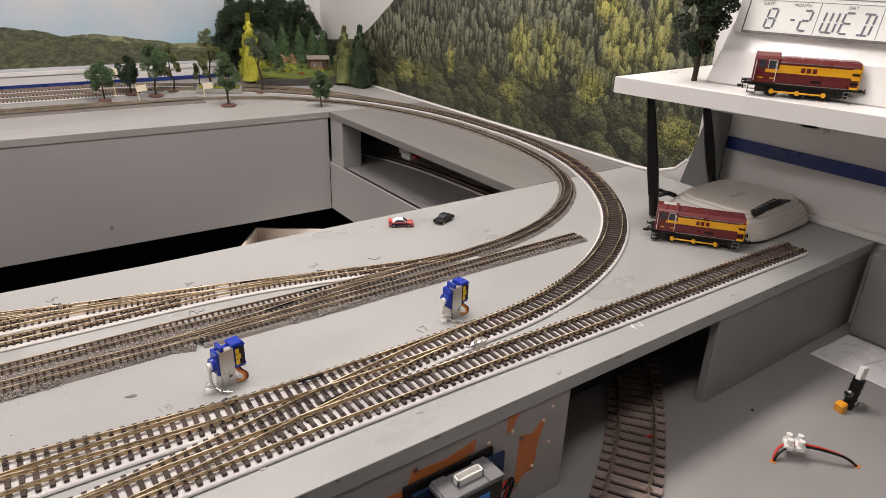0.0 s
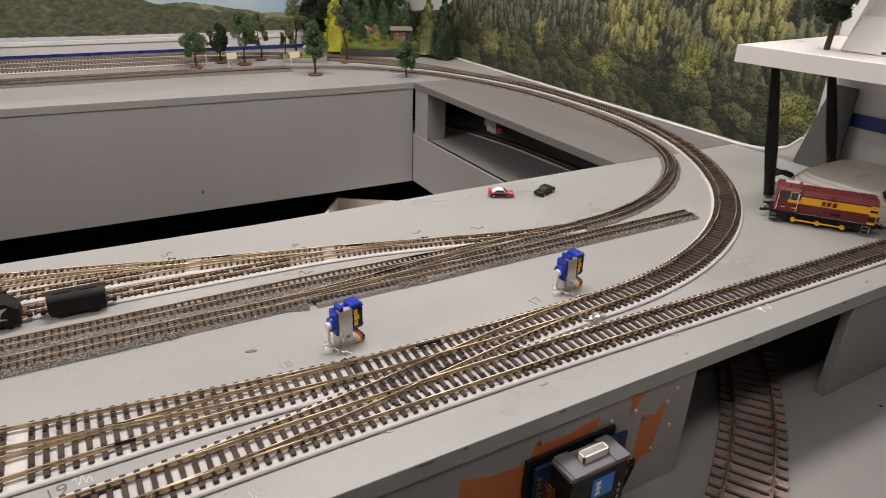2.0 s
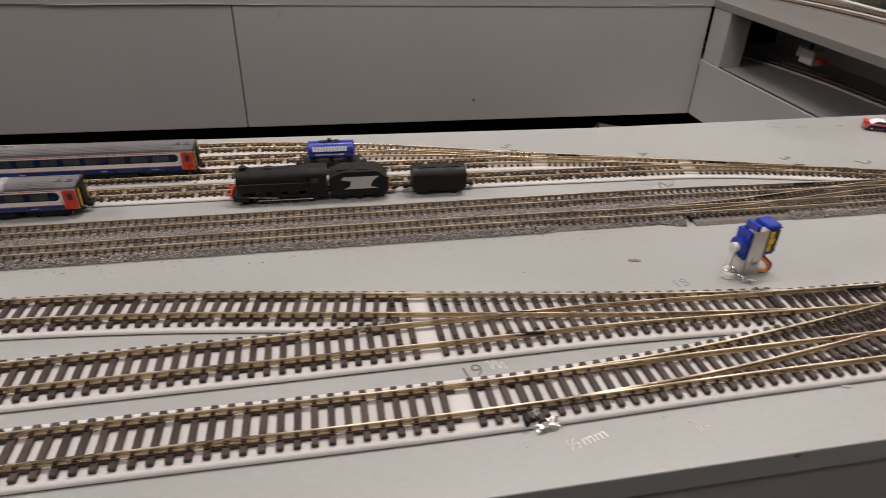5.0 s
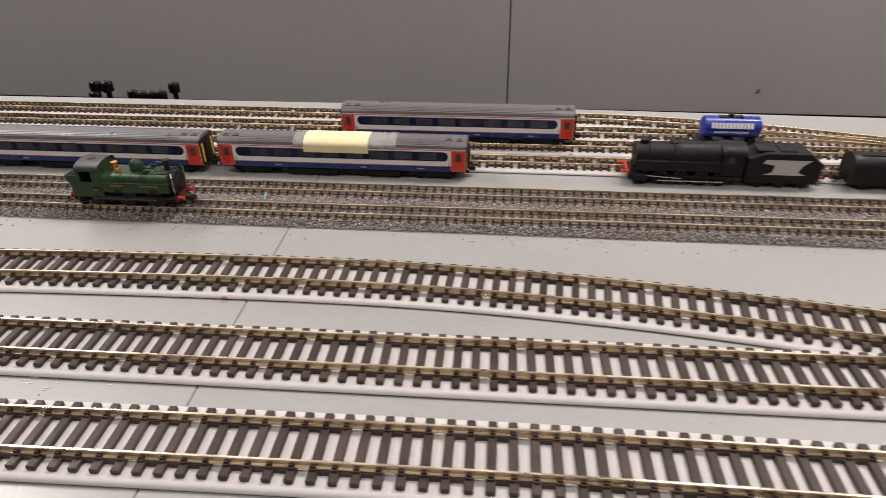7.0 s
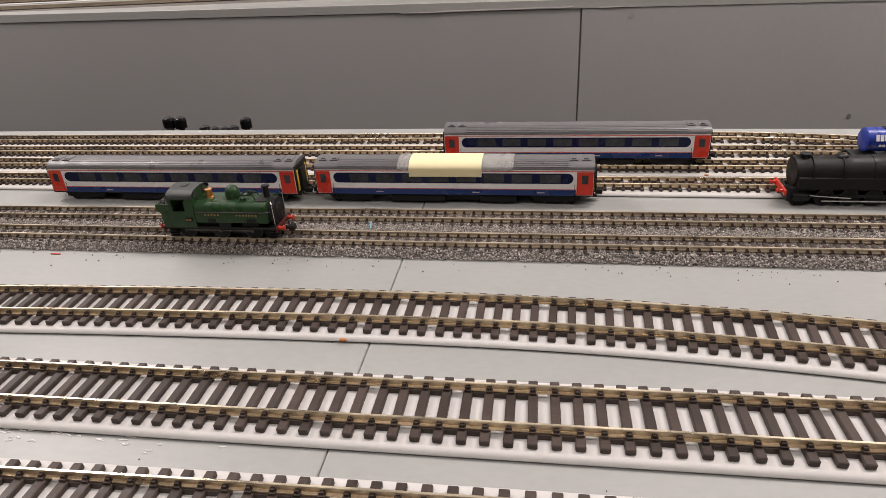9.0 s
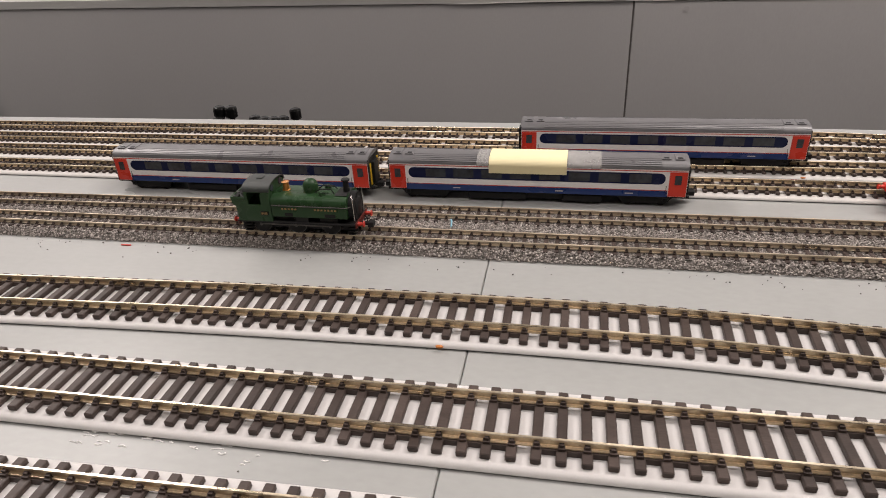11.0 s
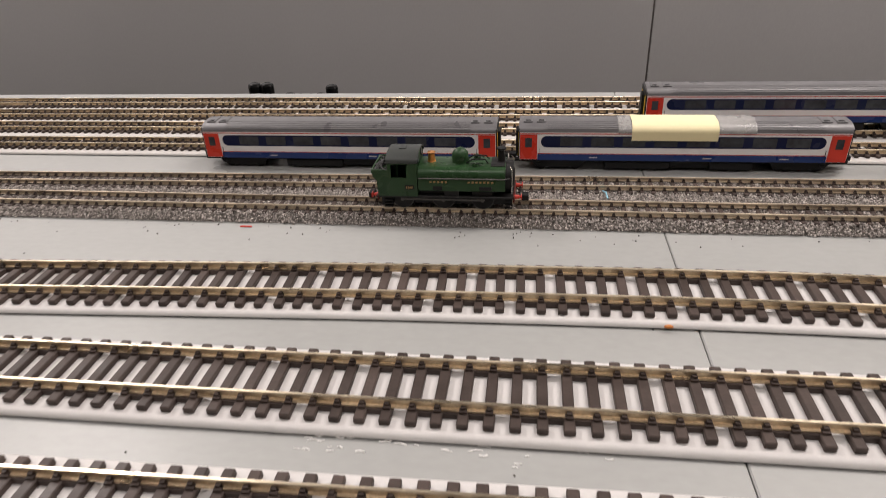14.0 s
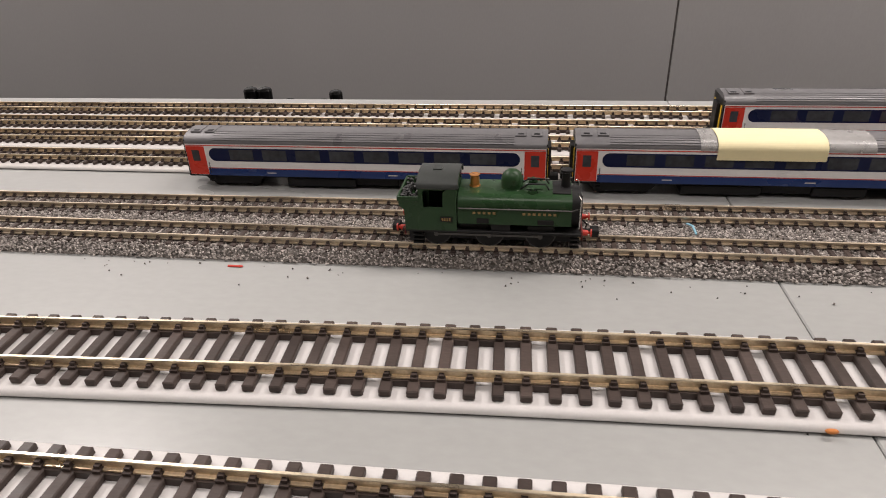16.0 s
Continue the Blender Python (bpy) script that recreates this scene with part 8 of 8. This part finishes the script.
single("router_cable", bm, BLACK, "black cable looping behind the router", "cable", smooth=True)

# wedge panel stands in shadow; its grey is darkened to hold that shade
bm = bmesh.new()
extrude(bm, [(0.146, 0.0008), (0.119, 0.115), (0.085, 0.115), (0.085, 0.0008)], "x", 1.2375, 1.2410, 0.0006)
single("corner_panel", bm, paint("shaded_grey_panel", (0.1, 0.1, 0.098), 0.55, vary=0.1, fine=500, coarse=30, bump=0.1), "dark grey painted wedge panel covering the end of the picture", "panel", kind="structure")

# ---------------------------------------------------------------- front panel and the lower board
def patch(pts, words):
    bm = bmesh.new()
    extrude(bm, pts, "y", -0.1287, -0.1283)
    return single("bare_patch", bm, ORANGE, words, "paint patch", "bare orange patches")


patch([(0.580, -0.020), (0.583, -0.0245), (0.606, -0.026), (0.633, -0.0205), (0.632, -0.031), (0.608, -0.037), (0.586, -0.043), (0.570, -0.062), (0.571, -0.045)], "bare orange patch where grey paint has come off")
patch([(0.523, -0.028), (0.545, -0.034), (0.572, -0.036), (0.575, -0.095), (0.515, -0.095)], "large bare orange patch beside the controller")
patch([(0.662, -0.0140), (0.674, -0.0155), (0.668, -0.026), (0.663, -0.031)], "small bare orange patch on the front panel")
patch([(0.676, -0.037), (0.690, -0.041), (0.697, -0.032), (0.702, -0.031), (0.697, -0.050), (0.694, -0.078), (0.684, -0.079), (0.674, -0.092), (0.675, -0.066)], "jagged bare orange patch on the front panel")
SCREWPALE = paint("bare_screw_filler", (0.55, 0.4, 0.32), 0.6, vary=0.15, fine=900, coarse=200, bump=0.1)
for k, (x, z) in enumerate(((0.5815, -0.0225), (0.668, -0.0300), (0.700, -0.033), (0.678, -0.040), (0.692, -0.074), (0.708, -0.058), (0.676, -0.086), (0.709, -0.024), (0.645, -0.030))):
    bm = bmesh.new()
    cyl(bm, (x, -0.1298, z), (x, -0.1280, z), 0.0014, 0.0018, 12)
    part("screw_head", bm, SCREWPALE if k % 3 else DARKSTEEL, bpy.data.objects["fascia_front_west"], "small screw head", True)

ctl = thing("motor_controller", "black heat-sinked controller board with a white plug on top", "circuit board", at=pose(0.608, -0.1295, -0.0365, 0, 0, 0) @ Matrix.Diagonal((0.91, 0.87, 0.88, 1)))
PCB = paint("dark_blue_circuit_board", (0.012, 0.03, 0.075), 0.35, vary=0.15, fine=600, coarse=100, bump=0.1)
GREYCASE = paint("mid_grey_case", (0.14, 0.14, 0.145), 0.5, vary=0.08, fine=500, coarse=50, bump=0.1)
bm = bmesh.new()
box(bm, -0.041, 0.043, -0.0026, 0.0, -0.085, 0.0045)
part("back_board", bm, DULLBLACK, ctl, "black mounting plate")
bm = bmesh.new()
box(bm, -0.036, 0.052, -0.0075, -0.0045, -0.075, -0.001, 0.0003)
pcb = part("circuit_board", bm, PCB, ctl, "dark blue circuit board")
for k in range(12):
    bm = bmesh.new()
    box(bm, -0.034, -0.030, -0.0086, -0.0072, -0.012 - 0.0045 * k, -0.0095 - 0.0045 * k)
    part("solder_pad", bm, STEEL, pcb)
for r in range(2):
    for k in range(7):
        bm = bmesh.new()
        box(bm, -0.0275 + 0.0030 * r, -0.0260 + 0.0030 * r, -0.0170, -0.0072, -0.020 - 0.0032 * k, -0.0188 - 0.0032 * k)
        part("header_pin", bm, COPPER, pcb)
bm = bmesh.new()
box(bm, -0.022, 0.032, -0.0300, -0.0075, -0.085, -0.0012, 0.0008)
block = part("module_case", bm, BLACK, ctl, "black module case")
bm = bmesh.new()
box(bm, -0.0225, 0.0325, -0.0310, -0.0070, -0.0012, 0.0035, 0.0008)
capm = part("top_cover", bm, GREYCASE, block, "grey top cover")
for x in (-0.0155, 0.0225):
    bm = bmesh.new()
    box(bm, x, x + 0.0026, -0.0270, -0.0110, 0.0030, 0.0037)
    part("vent_slot", bm, BLACK, capm)
    bm = bmesh.new()
    box(bm, x - 0.005, x + 0.0075, -0.0318, -0.0064, 0.0034, 0.0046, 0.0003)
    bmesh.ops.delete(bm, geom=[f for f in bm.faces if False], context="FACES")
    part("side_clip", bm, GREYCASE, capm)
bm = bmesh.new()
for a in ((-0.0060, 0.0180, -0.0225, -0.0210), (-0.0060, 0.0180, -0.0160, -0.0145), (-0.0060, -0.0045, -0.0225, -0.0145), (0.0165, 0.0180, -0.0225, -0.0145)):
    box(bm, a[0], a[1], a[2], a[3], 0.0034, 0.0095, 0.0002)
box(bm, -0.0055, 0.0175, -0.0220, -0.0150, 0.0034, 0.0050)
part("plug_socket", bm, WHITEPLASTIC, capm, "white plastic plug socket")
bm = bmesh.new()
box(bm, -0.0010, 0.0190, -0.0304, -0.0298, -0.0270, -0.0080)
lab = part("blue_label", bm, paint("bright_blue_label", (0.02, 0.2, 0.62), 0.35), block, "bright blue printed label")
for k in range(3):
    bm = bmesh.new()
    box(bm, 0.0024, 0.0064, -0.0308, -0.0303, -0.0240 + 0.0048 * k, -0.0208 + 0.0048 * k)
    part("writing_bar", bm, WHITEPLASTIC, lab)
for k in range(5):
    bm = bmesh.new()
    box(bm, 0.0255, 0.0268, -0.0304, -0.0299, -0.050 + 0.006 * k, -0.047 + 0.006 * k)
    part("writing_bar", bm, PALEGREY, block)
bm = bmesh.new()
cyl(bm, (0.004, -0.0303, -0.044), (0.004, -0.0330, -0.044), 0.0060, 0.0056, 18)
part("knob", bm, BLACK, block, "", True)
bm = bmesh.new()
box(bm, 0.0300, 0.0400, -0.0200, -0.0075, -0.052, -0.028, 0.0005)
part("terminal_block", bm, paint("green_terminal", (0.08, 0.3, 0.12), 0.45), ctl, "green screw terminal")
for mat, dx in ((BUFFERRED, 0.0), (BLACK, 0.003), (BLACK, 0.006)):
    bm = bmesh.new()
    tube(bm, [tuple(q) for q in smooth_line([(0.0390, -0.0120, -0.0380), (0.0430 + dx, -0.0160, -0.0300), (0.0490 + dx, -0.0150, -0.0250), (0.0540 + dx, -0.0120, -0.0360), (0.0500 + dx, -0.0110, -0.0520), (0.0440 + dx, -0.0110, -0.0655)], 0.003)], 0.0012, 6)
    part("wire", bm, mat, ctl, "red wire" if mat is BUFFERRED else "black wire", True)

# choc block with its wires
choc = thing("connector_block", "white screw connector block with red and black wires", "connector", at=pose(0, 0, -0.1125))
for k in range(2):
    bm = bmesh.new()
    cx_, cy_ = 0.9300 + 0.0065 * k, -0.2160 - 0.0070 * k
    box(bm, -0.0075, 0.0075, -0.0042, 0.0042, 0.009, 0.0150, 0.0015, pose(cx_, cy_, 0, 0, 0, 35))
    for s in (-1, 1):
        cyl(bm, Vector((cx_, cy_, 0.013)) + Vector((s * 0.0034, s * 0.0024, 0)), Vector((cx_, cy_, 0.0200)) + Vector((s * 0.0034, s * 0.0024, 0)), 0.0030, 0.0027, 12)
    part("terminal", bm, WHITEPLASTIC, choc, "milky plastic terminal", True)
for mat, d in ((BUFFERRED, 0.0), (BLACK, -0.0045)):
    bm = bmesh.new()
    tube(bm, [tuple(q) for q in smooth_line([(0.9115, -0.2150, 0.0004), (0.9160, -0.2130 + d * 0.6, 0.0070), (0.9250, -0.2140 + d, 0.0115), (0.9360, -0.2200 + d, 0.0120), (0.9480, -0.2330 + d, 0.0115), (0.9600, -0.2500 + d * 0.7, 0.0085), (0.9690, -0.2605, 0.0004)], 0.003)], 0.0012, 8)
    part("wire", bm, mat, choc, "red wire" if mat is BUFFERRED else "black wire", True)
for k, (x, y) in enumerate(((0.9112, -0.2150), (0.9693, -0.2610))):
    bm = bmesh.new()
    cyl(bm, (x, y, -0.1127), (x, y, -0.1121), 0.0030, 0.0030, 14)
    single("wire_hole", bm, RUST, "drilled hole with raw wood edge", "hole", "drilled holes")
bm = bmesh.new()
tube(bm, [tuple(q) for q in smooth_line([(0.838, -0.131, 0.001), (0.842, -0.133, 0.003), (0.848, -0.137, 0.002), (0.853, -0.141, 0.001)], 0.002)], 0.0011, 8)
for v in bm.verts:
    v.co.z -= 0.1125
single("red_wire_end", bm, BUFFERRED, "short red wire beside the lower track", "wire", smooth=True)

plug = thing("cable_plug", "black cable plug with silver tip and an orange splice", "cable plug", at=pose(1.052, -0.214, -0.1125, 0, 10, -10))
bm = bmesh.new()
cyl(bm, (0, 0, 0.0), (0, 0, 0.034), 0.0050, 0.0056, 16)
for k in range(4):
    cyl(bm, (0, 0, 0.004 + 0.007 * k), (0, 0, 0.006 + 0.007 * k), 0.0060, 0.0060, 16)
part("grip", bm, BLACK, plug, "black ribbed grip", True)
bm = bmesh.new()
box(bm, -0.0045, 0.0045, -0.0025, 0.0025, 0.034, 0.0480, 0.0005)
part("tip", bm, WHITEPLASTIC, plug, "bright metal tip")
bm = bmesh.new()
box(bm, -0.0150, -0.0060, -0.0050, 0.0045, 0.0010, 0.0120, 0.0012, Matrix.Rotation(radians(-20), 4, "Y"))
part("splice", bm, paint("amber_plastic", (0.75, 0.33, 0.02), 0.25), plug, "amber splice connector")
bm = bmesh.new()
box(bm, -0.0110, -0.0035, -0.0045, 0.0035, 0.0150, 0.0215, 0.0012)
box(bm, 0.0070, 0.0160, -0.0120, -0.0030, 0.0006, 0.0080, 0.0012)
part("clear_cover", bm, CLEAR, plug, "clear connector cover")

bm = bmesh.new()
extrude(bm, [(1.121, -0.141), (1.205, -0.145), (1.208, -0.262), (1.122, -0.222)], "z", -0.1120, -0.1103, 0.0004)
extrude(bm, [(1.150, -0.168), (1.185, -0.170), (1.180, -0.196), (1.148, -0.188)], "z", -0.1102, -0.1088, 0.0003)
single("plastic_sheet", bm, paint("frosted_plastic", (0.72, 0.72, 0.73), 0.3, vary=0.05, fine=300, coarse=30, bump=0.1), "frosted white plastic tray lying on the lower board", "plastic tray")
for k, (x, y) in enumerate(((0.9655, -0.1625),)):
    bm = bmesh.new()
    cyl(bm, (x, y, -0.1126), (x, y, -0.1120), 0.0016, 0.0016, 10)
    single("screw_hole", bm, DULLBLACK, "small dark screw hole in the lower board", "hole", "screw holes")

# inside the tunnel and the well
gad = thing("point_motor", "small grey point motor with a red plug in the tunnel", "point motor", at=pose(1.100, 0.705, -0.078) @ Matrix.Diagonal((1.3, 1.7, 1.2, 1)))
bm = bmesh.new()
box(bm, -0.008, 0.008, -0.014, 0.006, 0, 0.020, 0.001)
box(bm, -0.006, 0.006, 0.008, 0.014, 0.006, 0.020, 0.001)
part("body", bm, PALEGREY, gad)
bm = bmesh.new()
box(bm, -0.006, 0.006, -0.0240, -0.0150, 0.006, 0.012, 0.001)
part("plug", bm, BUFFERRED, gad, "red plug")
bm = bmesh.new()
cyl(bm, (0.0, 0.0, 0.0195), (0.0, 0.0, 0.0540), 0.0020, 0.0020, 8)
part("post", bm, DULLBLACK, gad)

PINE = paint("raw_pine", (0.80, 0.70, 0.60), 0.6, vary=0.10, fine=300, coarse=30, bump=0.15, spread=(0.1, 1, 1))
PAPER = paint("white_paper_lining", (0.82, 0.81, 0.79), 0.7, vary=0.04, fine=300, coarse=30, bump=0.1)
crate = thing("wooden_tray", "open pale pine tray lined with white paper below the board", "tray", at=pose(0.840, 0.950, -0.352, 0, 0, -34.5))
for a in ((0.0, 0.30, -0.005, 0.0, 0, 0.086), (0.0, 0.006, -0.16, -0.005, 0, 0.086), (0.294, 0.30, -0.16, -0.005, 0, 0.086), (0.0, 0.30, -0.166, -0.16, 0, 0.086)):
    bm = bmesh.new()
    box(bm, *a, 0.0008)
    part("side", bm, PINE, crate)
bm = bmesh.new()
box(bm, 0.006, 0.294, -0.16, -0.005, 0.0, 0.004)
part("bottom", bm, PINE, crate)
bm = bmesh.new()
extrude(bm, [(0.014, -0.155), (0.290, -0.155), (0.290, -0.012), (0.075, -0.010), (0.070, -0.030), (0.018, -0.034)], "z", 0.052, 0.0535)
box(bm, 0.014, 0.288, -0.150, -0.060, 0.004, 0.052)
part("paper_lining", bm, PAPER, crate, "white paper in the tray")
# added shelf under the tray, in the black of the unlit gap
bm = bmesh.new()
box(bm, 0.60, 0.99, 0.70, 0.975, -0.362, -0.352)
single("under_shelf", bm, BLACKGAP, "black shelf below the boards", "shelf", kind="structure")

# black lamp holders standing in the well, seen over the board's edge
GLOSSBLACK = paint("glossy_black_knob", (0.008, 0.008, 0.008), 0.16, vary=0.1, fine=900, coarse=80, bump=0.02, rough_vary=0.05)
rack = thing("knob_rack", "black rail carrying glossy black round knobs", "knob rack")
bm = bmesh.new()
box(bm, -0.345, -0.245, 0.410, 0.480, -0.088, -0.072, 0.002)
box(bm, -0.320, -0.300, 0.425, 0.440, -0.95, -0.080, 0.001)
box(bm, -0.280, -0.260, 0.425, 0.440, -0.95, -0.080, 0.001)
part("rail", bm, BLACK, rack)
for x, y, z in ((-0.3265, 0.4240, -0.0405), (-0.3135, 0.4240, -0.0405), (-0.3260, 0.4180, -0.0500), (-0.3020, 0.45, -0.0585), (-0.2917, 0.45, -0.0600), (-0.2805, 0.45, -0.0600), (-0.2693, 0.45, -0.0590), (-0.2630, 0.470, -0.0560)):
    bm = bmesh.new()
    cyl(bm, (x, y, -0.073), (x, y, z - 0.004), 0.0028, 0.0028, 12)
    for z0, z1, r0, r1 in ((-0.0060, -0.0050, 0.0046, 0.0062), (-0.0050, 0.0034, 0.0062, 0.0064), (0.0034, 0.0052, 0.0064, 0.0055), (0.0052, 0.0061, 0.0055, 0.0035)):
        cyl(bm, (x, y, z + z0), (x, y, z + z1), r0, r1, 20)
    part("knob", bm, GLOSSBLACK, rack, "glossy black knob", True)

# the ceiling lights that light the room
for x, y, sx, sy in ((0.78, 0.42, 1.0, 0.25), (-1.20, 0.60, 0.25, 1.1), (0.0, -0.52, 1.2, 0.25)):
    lampbox = thing("ceiling_light", "white ceiling light fitting", "ceiling light", "ceiling lights", pose(x, y, 1.27))
    bm = bmesh.new()
    for a in ((-sx / 2 - 0.02, sx / 2 + 0.02, -sy / 2 - 0.02, -sy / 2), (-sx / 2 - 0.02, sx / 2 + 0.02, sy / 2, sy / 2 + 0.02), (-sx / 2 - 0.02, -sx / 2, -sy / 2, sy / 2), (sx / 2, sx / 2 + 0.02, -sy / 2, sy / 2)):
        box(bm, *a, -0.005, 0.029)
    box(bm, -sx / 2, sx / 2, -sy / 2, sy / 2, 0.020, 0.029)
    part("housing", bm, WHITEPVC, lampbox)

bm = bmesh.new()
cyl(bm, (0.541, 0.8640, -0.178), (0.541, 0.8660, -0.178), 0.0032, 0.0028, 14)
part("peg_hole", bm, SCRAWL, bpy.data.objects["fascia_far_east"], "small dark hole")
bm = bmesh.new()
cyl(bm, (0.199, 0.8640, -0.0160), (0.199, 0.8652, -0.0160), 0.0040, 0.0034, 14)
part("screw_head", bm, EDGE, bpy.data.objects["fascia_far_east"], "painted screw head")
